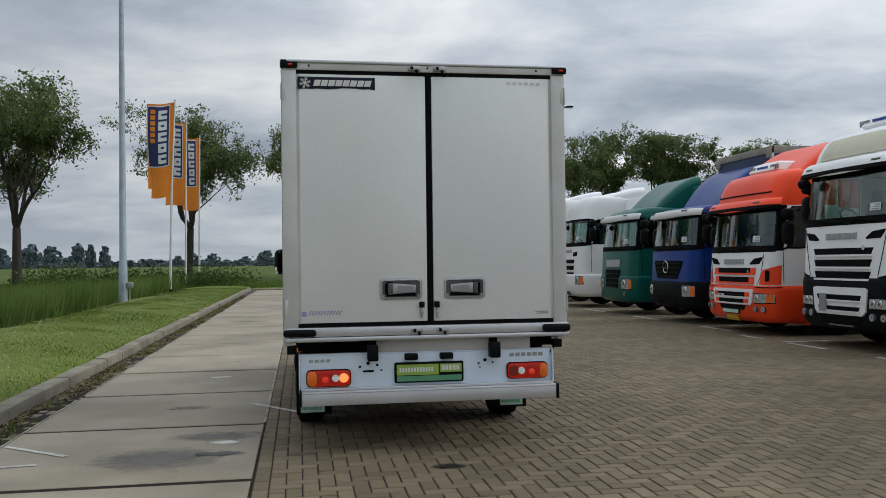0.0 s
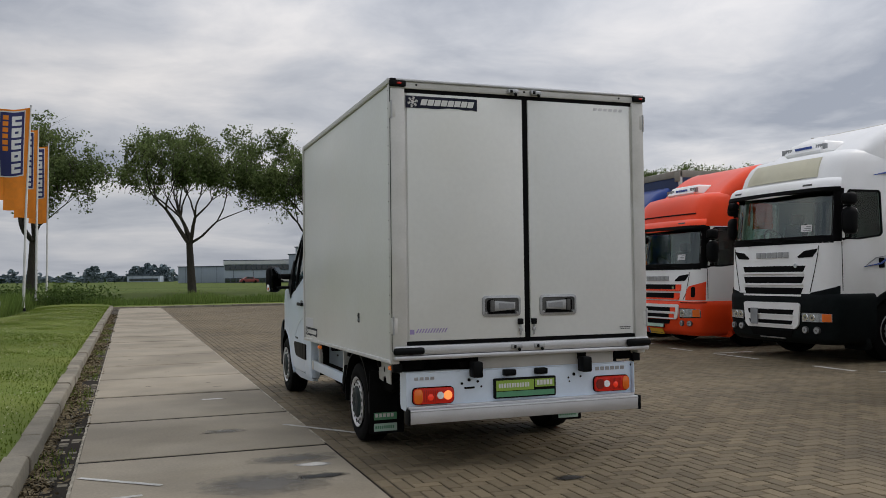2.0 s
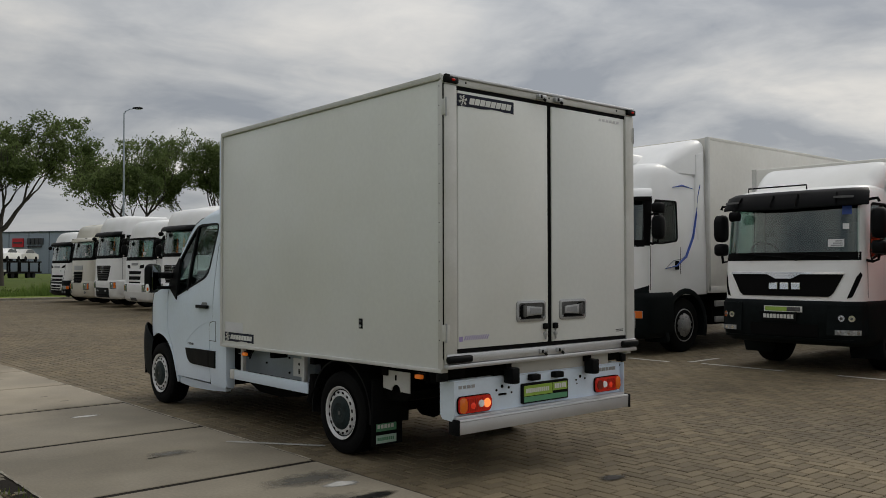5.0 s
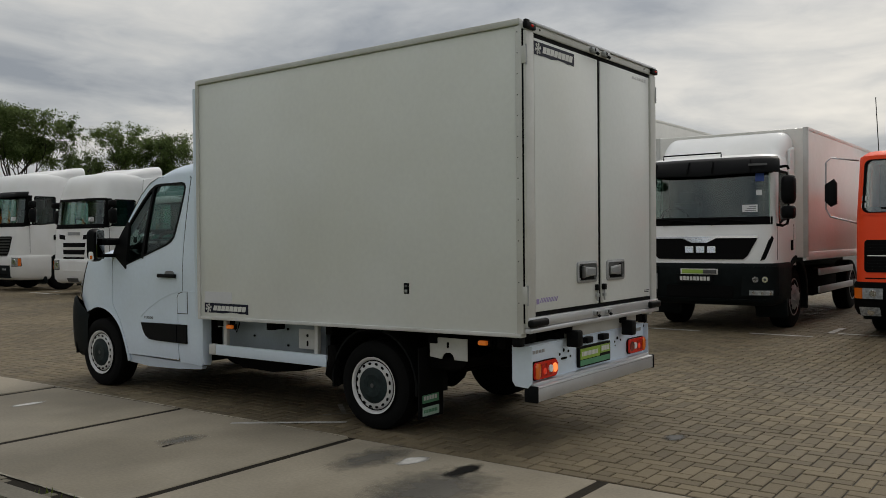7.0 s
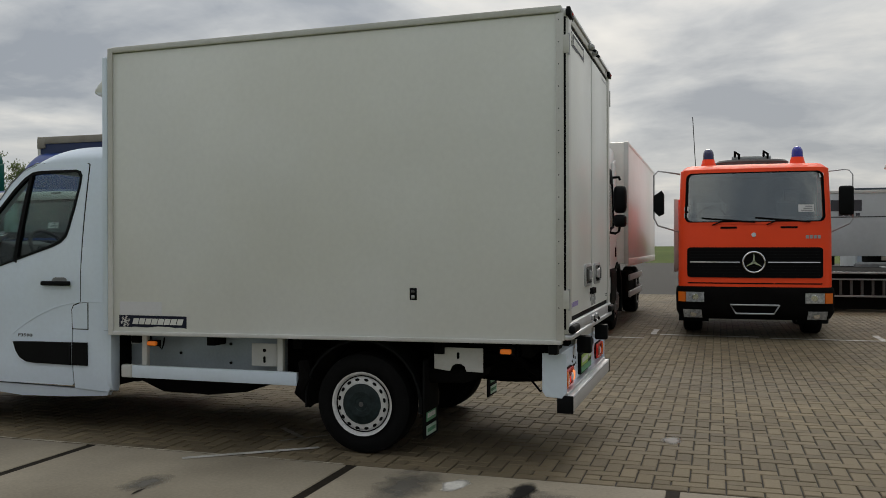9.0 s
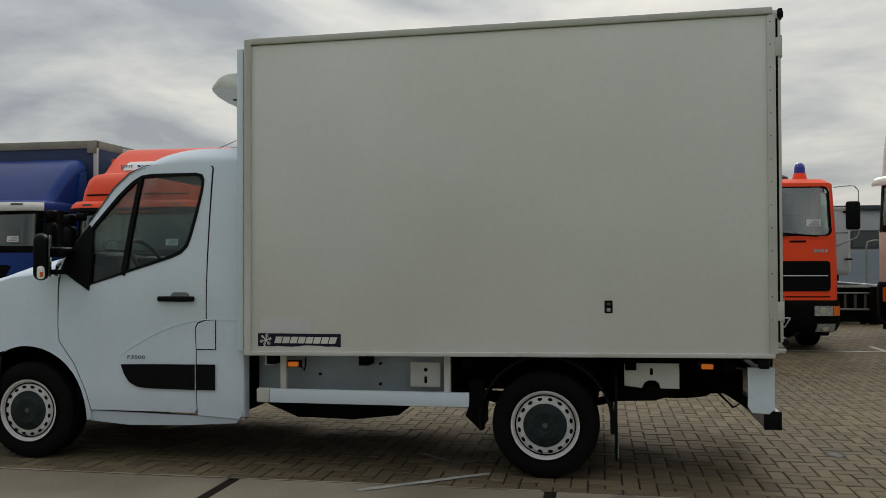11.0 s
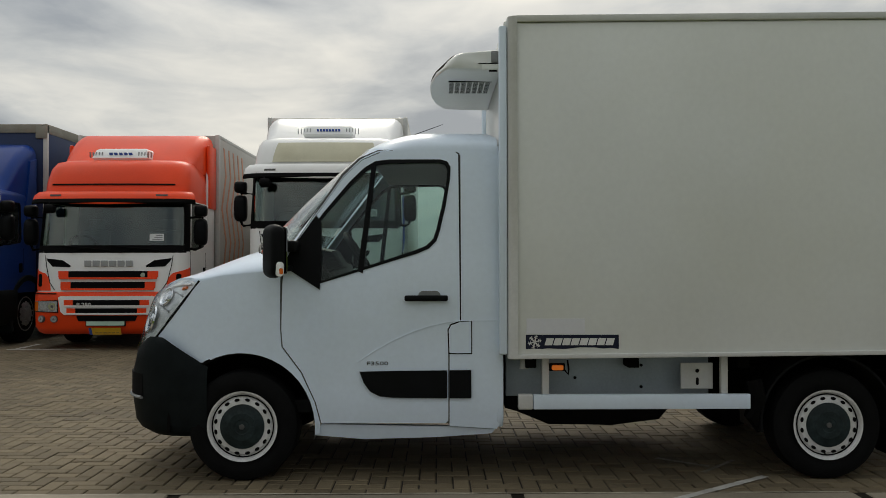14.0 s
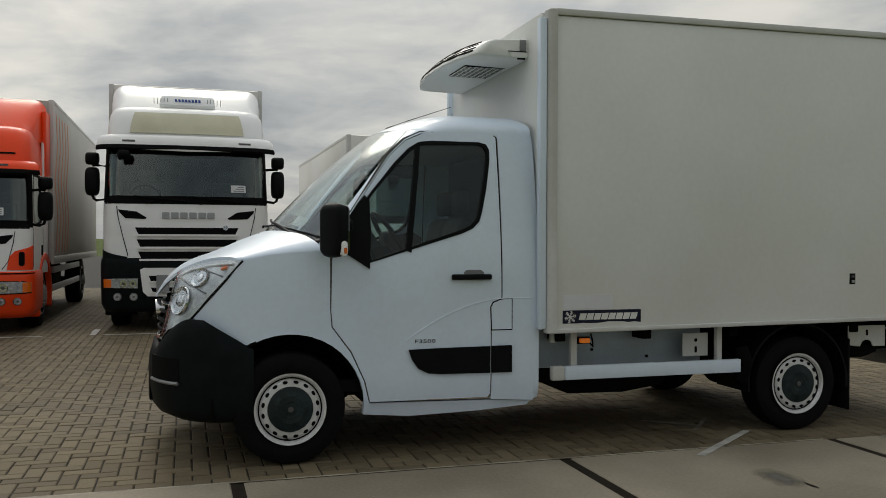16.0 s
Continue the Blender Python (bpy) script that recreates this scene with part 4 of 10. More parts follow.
secs = []
for x, k in ((-0.765, 0.80), (-0.757, 0.92), (-0.735, 0.98), (-0.70, 1.0), (-0.5, 1.0), (-0.25, 1.0), (0.0, 1.0), (0.25, 1.0), (0.5, 1.0), (0.70, 1.0), (0.735, 0.98), (0.757, 0.92), (0.765, 0.80)):
    n = unit_nose(x)
    prof = [(10.325, 2.622), (n - 0.035, 2.632), (n - 0.006, 2.637), (n, 2.650), (n - 0.010, 2.672), (n - 0.042, 2.712), (n - 0.072, 2.736), (n - 0.11, 2.750), (n - 0.20, 2.758), (10.325, 2.770)]
    secs.append([(x, 10.4 + (y - 10.4) * (0.5 + 0.5 * k) if y > 10.33 else y, 2.69 + (z - 2.69) * k) for y, z in prof])
fridge = vp("cooling_unit", loft(secs), "box_white", None, "white roof-front cooling unit with grilles", angle=40)
vp("fan_opening", box(-0.42, -0.02, 10.36, 10.66, 2.6195, 2.632), "gasket", fridge, "dark opening behind the fan grille")
for i in range(15):
    x = -0.415 + i * 0.028
    vp("fan_grille_slat", box(x, x + 0.006, 10.36, 10.66, 2.6185, 2.6195), "box_white", fridge)
for i in range(8):
    vp("grille_cross_bar", box(-0.42, -0.02, 10.36 + 0.042 * i, 10.370 + 0.042 * i, 2.6182, 2.6192), "box_white", fridge)
for i in range(4):
    d, z = 0.012 + 0.021 * i, 2.676 + 0.020 * i
    vp("front_louvre", tube([(x, unit_nose(x) - d - 0.004, z) for x in [-0.68 + 0.08 * j for j in range(18)]], 0.0085, n=6), "gasket", fridge)
vp("unit_side_cap", box(-0.772, -0.745, 10.335, 10.385, 2.675, 2.755, bevel=0.008), "skin_grey", fridge)
vp("side_cap_foot", box(-0.773, -0.74, 10.333, 10.45, 2.628, 2.668, bevel=0.006), "box_white", fridge)
vp("cap_joint", box(-0.774, -0.75, 10.333, 10.47, 2.669, 2.673), "gasket", fridge)
vp("unit_latch", box(-0.774, -0.76, 10.345, 10.40, 2.618, 2.628), "gasket", fridge)
vp("unit_tag", add_bars(bmesh.new(), -0.42, -0.34, 10.69, 10.705, 2.6195, 2.622, 3), "ink", fridge)
vp("unit_mount", box(-0.755, 0.755, 10.322, 10.34, 2.632, 2.758, bevel=0.006), "alu_paint", fridge)
vp("unit_lettering", add_bars(bmesh.new(), 0, 0.14, 0, 0.017, -0.002, 0, 9, gap=0.25), "ink", fridge)
bpy.data.objects[fridge.children[-1].name].matrix_local = Matrix.Translation((-0.7665, 0.665, 2.705)) @ TO_LEFT

# --- wheels
def rim_groove(f, s, cy, r, q):
    return loft([[(f + s * (0.004 + o), cy + (q + d) * math.cos(2 * math.pi * k / 40), r + (q + d) * math.sin(2 * math.pi * k / 40)) for o, d in ((-0.03, -0.004), (-0.012, -0.004), (-0.012, 0.004), (-0.03, 0.004))] for k in range(41)])


def wheel(cx, cy, r, side, spare=False, parent=van, rr=0.214):
    """Steel wheel with dark hub cap; side -1: the outer face looks to -x."""
    s = side
    w = 0.112
    tyre = [(-w * 0.82, rr - 0.005), (-w, rr + 0.03), (-w * 1.03, rr + 0.06), (-w * 0.98, r - 0.03), (-w * 0.86, r - 0.008), (-w * 0.6, r), (w * 0.6, r), (w * 0.86, r - 0.008), (w * 0.98, r - 0.03), (w, rr + 0.03), (w * 0.82, rr - 0.005)]
    ty = vp("wheel", revolve([(o * -s if s > 0 else o, q) for o, q in tyre], (cx, cy, r), n=48), "rubber", parent, "black tyre on silver steel rim")
    f = cx + s * w
    rim = [(0.0, rr - 0.002), (0.006, rr + 0.006), (0.003, rr - 0.006), (-0.014, rr - 0.018), (-0.016, rr * 0.86), (0.0, rr * 0.80), (0.004, rr * 0.66), (-0.004, rr * 0.60), (-0.008, rr * 0.2)]
    bm = bmesh.new()
    rings = [[bm.verts.new((f + s * (o + 0.004), cy + q * math.cos(2 * math.pi * k / 48), r + q * math.sin(2 * math.pi * k / 48))) for k in range(48)] for o, q in rim]
    for a, b in zip(rings, rings[1:]):
        for k in range(48):
            bm.faces.new((a[k], a[(k + 1) % 48], b[(k + 1) % 48], b[k]))
    bm.faces.new(rings[-1])
    rimob = vp("rim", bm, "rim", ty, "silver steel rim with oval vents")
    for k in range(16):
        a = 2 * math.pi * (k + 0.5) / 16
        ca, sa = math.cos(a), math.sin(a)
        ov = bmesh.new()
        ring = [ov.verts.new((f + s * 0.0055, cy + ca * (rr * 0.785 + 0.010 * math.cos(t)) - sa * 0.0165 * math.sin(t), r + sa * (rr * 0.785 + 0.010 * math.cos(t)) + ca * 0.0165 * math.sin(t))) for t in [2 * math.pi * j / 10 for j in range(10)]]
        ov.faces.new(ring)
        thicken(ov, (s * 0.003, 0, 0))
        vp("vent_hole", ov, "gasket", rimob)
    vp("rim_groove", rim_groove(f, s, cy, r, rr * 0.895), "gasket", rimob)
    cap = [(0.0, rr * 0.655), (0.011, rr * 0.645), (0.017, rr * 0.60), (0.021, rr * 0.42), (0.024, rr * 0.40), (0.024, rr * 0.22), (0.021, rr * 0.20), (0.022, rr * 0.02)]
    bm = bmesh.new()
    rings = [[bm.verts.new((f + s * o, cy + q * math.cos(2 * math.pi * k / 40), r + q * math.sin(2 * math.pi * k / 40))) for k in range(40)] for o, q in cap]
    for a, b in zip(rings, rings[1:]):
        for k in range(40):
            bm.faces.new((a[k], a[(k + 1) % 40], b[(k + 1) % 40], b[k]))
    bm.faces.new(rings[-1])
    hc = vp("hub_cap", bm, "hub", ty, "scuffed dark grey hub cap")
    vp("cap_emblem", cyl((f + s * 0.021, cy, r), (f + s * 0.025, cy, r), 0.018, 0.015, n=14), "dull_grey", hc)
    vp("valve", cyl((f - s * 0.01, cy + 0.02, r - rr * 0.83), (f + s * 0.012, cy + 0.02, r - rr * 0.86), 0.004, n=6), "gasket", rimob)
    tread = bmesh.new()
    for o in (-0.045, 0.0, 0.045):
        add_revolve(tread, [(o - 0.004, r - 0.02), (o - 0.004, r + 0.0006), (o + 0.004, r + 0.0006), (o + 0.004, r - 0.02)], (cx, cy, r), n=48)
    vp("tread_groove", tread, "gasket", ty)
    return ty


for sx in (-1, 1):
    wheel(sx * 0.875, 8.29, 0.345, sx)
    wheel(sx * 0.875, 11.96, 0.345, sx)

# --- chassis and underside
both("chassis_rail", lambda: box(-0.50, -0.42, 7.0, 11.6, 0.50, 0.66, bevel=0.006), "under")
both("subframe_rail", lambda: box(-0.52, -0.40, 6.95, 10.27, 0.68, 0.79, bevel=0.005), "under")
for y in (7.15, 7.75, 8.8, 9.5, 10.15):
    vp("cross_member", box(-0.95, 0.95, y - 0.035, y + 0.035, 0.70, 0.785, bevel=0.005), "under")
vp("rear_axle", cyl((-0.8, 8.29, 0.345), (0.8, 8.29, 0.345), 0.055, n=14), "under")
vp("differential", revolve([(-0.16, 0.05), (-0.10, 0.12), (0.0, 0.15), (0.10, 0.12), (0.16, 0.05)], (0, 8.29, 0.345), n=18), "under")
vp("drive_shaft", cyl((0, 8.4, 0.37), (0.0, 11.2, 0.42), 0.04, n=12), "under")
both("leaf_spring", lambda: tube([(-0.56, 7.6, 0.52), (-0.56, 7.95, 0.44), (-0.56, 8.29, 0.41), (-0.56, 8.65, 0.44), (-0.56, 9.0, 0.52)], 0.028), "under")
vp("spare_wheel", revolve([(-0.1, 0.2), (-0.1, 0.31), (0.1, 0.31), (0.1, 0.2)], (0.0, 9.9, 0.0), n=32), "rubber", label="spare tyre under the tail")
sp = [o for o in van.children if o.name.startswith("spare_wheel")][0]
sp.matrix_local = Matrix.Translation((0.1, -2.45, 0.52)) @ pose(0, 0, 0, 0, 90, 0)
vp("exhaust_silencer", cyl((0.45, 9.1, 0.42), (0.45, 10.0, 0.42), 0.10, n=18), "under")
vp("fuel_tank", box(-0.72, -0.30, 9.35, 10.2, 0.385, 0.62, bevel=0.05, seg=3), "under", None, "black fuel tank under the frame")
vp("gearbox", box(-0.3, 0.3, 10.6, 11.6, 0.28, 0.6, bevel=0.06), "under")
vp("engine_block", box(-0.6, 0.6, 11.5, 12.5, 0.30, 0.95, bevel=0.08), "under")
vp("floor_pan", box(-0.95, 0.95, 10.36, 11.45, 0.36, 0.42, bevel=0.01), "under")
both("sill_panel", lambda: box(-0.80, -0.74, 8.98, 10.3, 0.50, 0.79, bevel=0.006), "lamp_grey", None, "grey side panel behind the guard rail")
for y, z in ((9.42, 0.70), (9.42, 0.56), (9.85, 0.62)):
    vp("panel_bolt", cyl((-0.812, y, z), (-0.80, y, z), 0.010, n=8), "gasket")
rail = vp("guard_rail", box(-1.005, -0.965, 8.78, 10.14, 0.448, 0.540, bevel=0.004), "van_white", None, "white side guard rail")
vp("rail_end_cap", box(-1.008, -0.955, 10.143, 10.235, 0.446, 0.542, bevel=0.010, seg=3), "alu_paint", rail)
rail2 = vp("guard_rail", box(0.965, 1.005, 8.78, 10.14, 0.448, 0.540, bevel=0.004), "van_white", None, "white side guard rail")
vp("rail_end_cap", box(0.955, 1.008, 10.143, 10.235, 0.446, 0.542, bevel=0.010, seg=3), "alu_paint", rail2)
for y in (8.93, 10.06):
    both("rail_post", lambda: box(-0.965, -0.925, y - 0.022, y + 0.022, 0.50, 0.785, bevel=0.005), "alu_paint")


def bracket():
    return prism([(8.985, 0.56), (9.19, 0.56), (9.19, 0.725), (8.985, 0.725)], "x", -0.905, -0.895, bevel=0.003, seg=1)


both("rail_bracket", bracket, "alu_paint", None, "pale bracket plate with bolt holes")
vp("bolt_hole", cyl((-0.908, 9.085, 0.675), (-0.904, 9.085, 0.675), 0.013, n=10), "gasket")
vp("bolt_slot", prism(rounded(9.076, 9.094, 0.585, 0.632, 0.008), "x", -0.908, -0.904), "gasket")


def rear_bracket():
    pts = [(7.45, 0.585), (7.45, 0.745), (7.79, 0.745), (7.79, 0.60), (7.68, 0.587), (7.665, 0.625), (7.64, 0.64), (7.60, 0.64), (7.575, 0.625), (7.565, 0.587)]
    return prism(pts, "x", -0.93, -0.92, bevel=0.003, seg=1)


both("tail_bracket", rear_bracket, "alu_paint", None, "pale bracket plate behind the wheel")
vp("bracket_slot", prism(rounded(7.612, 7.63, 0.67, 0.715, 0.008), "x", -0.933, -0.929), "gasket")
both("silencer_tail", lambda: prism([(7.46, 0.60), (7.86, 0.60), (7.86, 0.49), (7.60, 0.50), (7.50, 0.53)], "x", -0.90, -0.55, bevel=0.03), "under")
for y, z in ((9.985, 0.705), (7.285, 0.735)):
    lm = vp("side_marker", box(-0.99, -0.955, y - 0.036, y + 0.036, z - 0.016, z + 0.016, bevel=0.008), "amber_lit", None, "lit amber side marker lamp")
    vp("marker_base", box(-0.955, -0.93, y - 0.05, y + 0.05, z - 0.024, z + 0.024, bevel=0.004), "black_plastic", lm)
    vp("marker_cable", tube([(-0.95, y - 0.05, z - 0.02), (-0.955, y - 0.07, z - 0.045), (-0.94, y - 0.075, z - 0.01), (-0.92, y - 0.07, z + 0.04)], 0.006), "gasket", lm)
vp("air_filler_cap", cyl((-0.90, 10.19, 0.69), (-0.90, 10.19, 0.76), 0.028, 0.02, n=12), "pole_white")


def mudguard():
    bm = bmesh.new()
    rings = []
    for k in range(17):
        a = radians(-8 + 196 * k / 16)
        r = 0.43
        y, z = 8.29 + r * math.cos(a), 0.36 + r * math.sin(a)
        if a > radians(170):
            y -= 0.01
        rings.append([(-1.0, y, z), (-1.0, 8.29 + 0.415 * math.cos(a), 0.36 + 0.415 * math.sin(a)), (-0.62, 8.29 + 0.415 * math.cos(a), 0.36 + 0.415 * math.sin(a)), (-0.62, y, z)])
    return add_loft(bm, rings)


both("mudguard", mudguard, "black_plastic", None, "black plastic wheel arch guard")
both("guard_leg", lambda: tube([(-0.95, 8.74, 0.62), (-0.97, 8.72, 0.50), (-0.97, 8.76, 0.40), (-0.93, 8.70, 0.30)], [0.05, 0.055, 0.05, 0.02]), "under")


def flap():
    return box(-1.0, -0.70, 7.835, 7.85, 0.13, 0.66, bevel=0.004)


for s in (-1, 1):
    f = vp("mud_flap", flap() if s < 0 else mirror_x(flap()), "rubber", None, "black rubber mud flap with green label")
    a, b = (-0.965, -0.765) if s < 0 else (0.765, 0.965)
    vp("flap_label", box(a, b, 7.829, 7.834, 0.245, 0.305), "dark_green", f)
    vp("flap_label", box(a, b, 7.829, 7.834, 0.150, 0.215), "pale_green", f)
    vp("label_print", add_bars(bmesh.new(), a + 0.01, b - 0.02, 0.268, 0.298, 7.826, 7.829, 5, gap=0.3), "white_vinyl", f)
    vp("label_print", add_bars(bmesh.new(), a + 0.01, b - 0.02, 0.172, 0.196, 7.826, 7.829, 9, gap=0.35), "dark_green", f)
for x in (-0.75, 0.75):
    vp("brake_line", tube([(x, 7.3, 0.7), (x + 0.05, 7.2, 0.55), (x, 7.1, 0.45), (x, 7.02, 0.50), (x, 7.12, 0.60)], 0.008), "gasket")
both("bumper_arm", lambda: tube([(-0.62, 7.3, 0.66), (-0.62, 7.08, 0.52), (-0.62, 6.93, 0.42)], 0.032), "under")

# --- rear bumper with lamps
bump = vp("rear_bumper", box(-0.965, 0.965, 6.925, 6.94, 0.475, 0.722, bevel=0.004), "van_white", None, "white rear lamp panel with aluminium step")
vp("bumper_lip", box(-0.965, 0.965, 6.925, 7.0, 0.722, 0.734, bevel=0.003), "van_white", bump)
for s in (-1, 1):
    pts = [(6.886, 0.485), (6.886, 0.734), (7.045, 0.734), (7.045, 0.49), (7.02, 0.455), (6.92, 0.448)]
    vp("bumper_cheek", prism(pts, "x", s * 0.966, s * 0.975, bevel=0.002, seg=1), "van_white", bump)
step = vp("bumper_step", box(-0.955, 0.985, 6.85, 6.945, 0.358, 0.462, bevel=0.004), "alu", bump, "aluminium step beam with black end caps")
vp("step_groove", box(-0.955, 0.985, 6.847, 6.85, 0.446, 0.452), "steel", step)
vp("step_lip", box(-0.96, 0.97, 6.88, 6.93, 0.463, 0.482, bevel=0.004), "alu", step)
vp("step_end", box(-0.972, -0.956, 6.845, 6.95, 0.352, 0.465, bevel=0.004), "black_plastic", step)
vp("step_end", box(0.986, 1.008, 6.845, 6.95, 0.352, 0.465, bevel=0.004), "black_plastic", step)
for s in (-1, 1):
    a, b = (-0.915, -0.595) if s < 0 else (0.615, 0.928)
    z0, z1 = (0.496, 0.613) if s < 0 else (0.509, 0.625)
    w, zc = b - a, (z0 + z1) / 2
    lamp = vp("tail_lamp", prism(rounded(a, b, z0, z1, 0.03, 6), "y", 6.8950, 6.925, bevel=0.01, seg=3), "red_lit", bump, "tail lamp with amber red and clear lenses")
    vp("lamp_gasket", prism(rounded(a - 0.006, b + 0.006, z0 - 0.006, z1 + 0.006, 0.034, 6), "y", 6.9100, 6.922), "gasket", lamp)
    p, q = (0.0, 0.22) if s < 0 else (0.80, 1.0)
    vp("amber_lens", prism(rounded(a + w * p + 0.003, a + w * q, z0 + 0.004, z1 - 0.004, 0.026, 5), "y", 6.8890, 6.9010, bevel=0.008, seg=2), "amber", lamp, "amber indicator lens")
    f = 0.66 if s < 0 else 0.34
    vp("reversing_lens", cyl((a + w * f, 6.8870, zc), (a + w * f, 6.9010, zc), 0.026, 0.029, n=24), "white_lens", lamp, "clear round reversing lens")
    if s < 0:
        vp("lit_bulb", add_cyl(bmesh.new(), (a + w * 0.85, 6.8870, zc), (a + w * 0.85, 6.9010, zc), 0.030, 0.038, n=24), "lamp_lit", lamp, "lit bulb behind the lens")
    else:
        vp("dark_red_lens", cyl((a + w * 0.15, 6.8880, zc), (a + w * 0.15, 6.9010, zc), 0.038, 0.042, n=24), "red_lens", lamp)
    f = 0.42 if s < 0 else 0.60
    vp("lit_spot", add_cyl(bmesh.new(), (a + w * f, 6.8895, zc - 0.01), (a + w * f, 6.9010, zc - 0.01), 0.016, 0.034, n=24), "red_spot", lamp, "glowing patch behind the red lens")
    for k in range(9):
        xx = a + w * (0.26 + 0.055 * k) if s < 0 else a + w * (0.46 + 0.037 * k)
        vp("lens_rib", box(xx - 0.0015, xx + 0.0015, 6.8935, 6.8955, z0 + 0.014, z1 - 0.014), "red_lens", lamp)
plate = vp("dealer_plate", prism(rounded(-0.262, 0.268, 0.500, 0.655, 0.012), "y", 6.902, 6.925, bevel=0.003), "black_plastic", bump, "green dealer plate with plain pale bars")
vp("plate_field", box(-0.245, 0.075, 6.898, 6.902, 0.558, 0.638), "lime", plate)
vp("plate_field", box(0.085, 0.252, 6.898, 6.902, 0.575, 0.638), "lime", plate)
vp("plate_strip", box(-0.245, 0.252, 6.898, 6.902, 0.512, 0.552), "dark_green", plate)
vp("plate_print", add_bars(bmesh.new(), -0.225, 0.04, 0.582, 0.615, 6.895, 6.898, 12, gap=0.35), "white_vinyl", plate)
vp("plate_print", add_bars(bmesh.new(), 0.10, 0.24, 0.59, 0.628, 6.895, 6.898, 5, gap=0.25), "white_vinyl", plate)
for x in (-0.135, 0.135):
    vp("plate_lamp", box(x - 0.05, x + 0.05, 6.87, 6.925, 0.675, 0.722, bevel=0.008), "black_plastic", bump)
vp("model_lettering", add_bars(bmesh.new(), -0.90, -0.73, 0.672, 0.694, 6.921, 6.925, 4, gap=0.3), "logo_grey", bump)
vp("model_lettering", add_bars(bmesh.new(), 0.635, 0.91, 0.675, 0.703, 6.921, 6.925, 6, gap=0.25), "logo_grey", bump)
for x, z, r in ((-0.46, 0.655, 0.013), (-0.36, 0.60, 0.008), (0.44, 0.655, 0.013), (0.50, 0.635, 0.008), (0.39, 0.63, 0.008), (-0.52, 0.63, 0.010), (-0.39, 0.64, 0.010), (0.40, 0.60, 0.006)):
    vp("panel_hole", cyl((x, 6.921, z), (x, 6.926, z), r, n=10), "gasket", bump)
vp("panel_slot", prism(rounded(-0.50, -0.415, 0.588, 0.603, 0.006), "y", 6.921, 6.925), "gasket", bump)
vp("hook_cable", tube([(0.98, 6.93, 0.80), (0.99, 6.92, 0.74), (0.96, 6.93, 0.70)], 0.008), "gasket", bump)
both("side_reflector_bracket", lambda: box(-1.06, -0.99, 6.93, 6.99, 0.735, 0.80, bevel=0.006), "black_plastic", bump)


# --- cab
def half(y, z):
    """Half width of the cab's outer skin."""
    w = 1.012
    if z > 1.15:
        w -= 0.112 * ((z - 1.15) / 0.9) ** 1.45
    if z < 0.55:
        w -= 0.03 * ((0.55 - z) / 0.25) ** 2
    if y > 11.85:
        w -= 0.26 * ((y - 11.85) / 0.85) ** 2
    if y < 10.42:
        w -= 0.018 * ((10.42 - y) / 0.09) ** 2
    return w


def skin(off=0.0):
    return lambda y, z: (-(half(y, z) + off), y, z)


def cab_panel(name, outline, holes=(), material="van_white", off=0.0, t=0.02, parent=None, label="", step=0.07):
    ob = None
    for s in (-1, 1):
        bm = sheet(outline, list(holes), skin(off), (t, 0, 0), step)
        o = vp(name, bm if s < 0 else mirror_x(bm), material, parent, label, angle=40)
        ob = ob or o
    return ob


ARCH = [(11.965 + 0.46 * math.cos(radians(a)), 0.345 + 0.46 * math.sin(radians(a))) for a in range(187, 52, -9)]
WINDOW = [(11.47, 1.245), (11.60, 1.36), (11.615, 1.46), (11.45, 1.68), (11.29, 1.87), (11.20, 1.96), (11.13, 2.003), (11.05, 2.013), (10.73, 2.017), (10.685, 2.005), (10.665, 1.97), (10.668, 1.90), (10.70, 1.72), (10.735, 1.57), (10.755, 1.51), (10.80, 1.465), (10.87, 1.435)]
DOOR = [(11.466, 0.365), (11.50, 0.50), (11.585, 0.685), (11.705, 0.845), (11.714, 0.95), (11.708, 1.25), (11.69, 1.38), (11.52, 1.64), (11.33, 1.915), (11.22, 2.02), (11.10, 2.072), (10.95, 2.083), (10.64, 2.083), (10.606, 2.06), (10.600, 1.0), (10.668, 0.955), (10.673, 0.92), (10.673, 0.38), (10.69, 0.362)]
door = cab_panel("cab_door", DOOR, [WINDOW], label="white cab door with black side trim")
REAR = [(10.592, 2.083), (10.592, 0.995), (10.664, 0.948), (10.665, 0.345), (10.37, 0.325), (10.345, 0.36), (10.335, 0.44), (10.335, 1.0), (10.338, 1.9), (10.345, 2.083)]
cab_panel("rear_quarter", REAR)
cab_panel("door_flange", [(y + (0.02 if y > 11 else -0.02), z + (0.016 if z > 1.9 else 0)) for y, z in DOOR], [[(y + (-0.03 if y > 11 else 0.03), z + (-0.03 if z > 1.9 else (0.03 if z < 0.42 else 0))) for y, z in DOOR]], material="dull_grey", off=-0.006, t=0.006, step=0.06)
cab_panel("door_seal", [(10.5925, 1.0), (10.5995, 1.0), (10.6055, 2.058), (10.64, 2.0845), (10.95, 2.0845), (11.10, 2.0735), (11.10, 2.080), (10.95, 2.092), (10.636, 2.092), (10.598, 2.064)], material="gasket", off=-0.003, t=0.006, step=0.06)
FENDER = [(11.722, 1.30), (11.722, 0.95), (11.713, 0.842), (11.594, 0.682), (11.509, 0.5), (11.474, 0.365), (11.478, 0.30)] + ARCH + [(12.26, 0.735), (12.40, 0.815), (12.54, 0.893), (12.498, 0.935), (12.42, 1.025), (12.33, 1.135), (12.25, 1.245), (12.1, 1.287), (11.95, 1.303), (11.8, 1.312)]
cab_panel("front_fender", FENDER, label="white front wing with round arch")
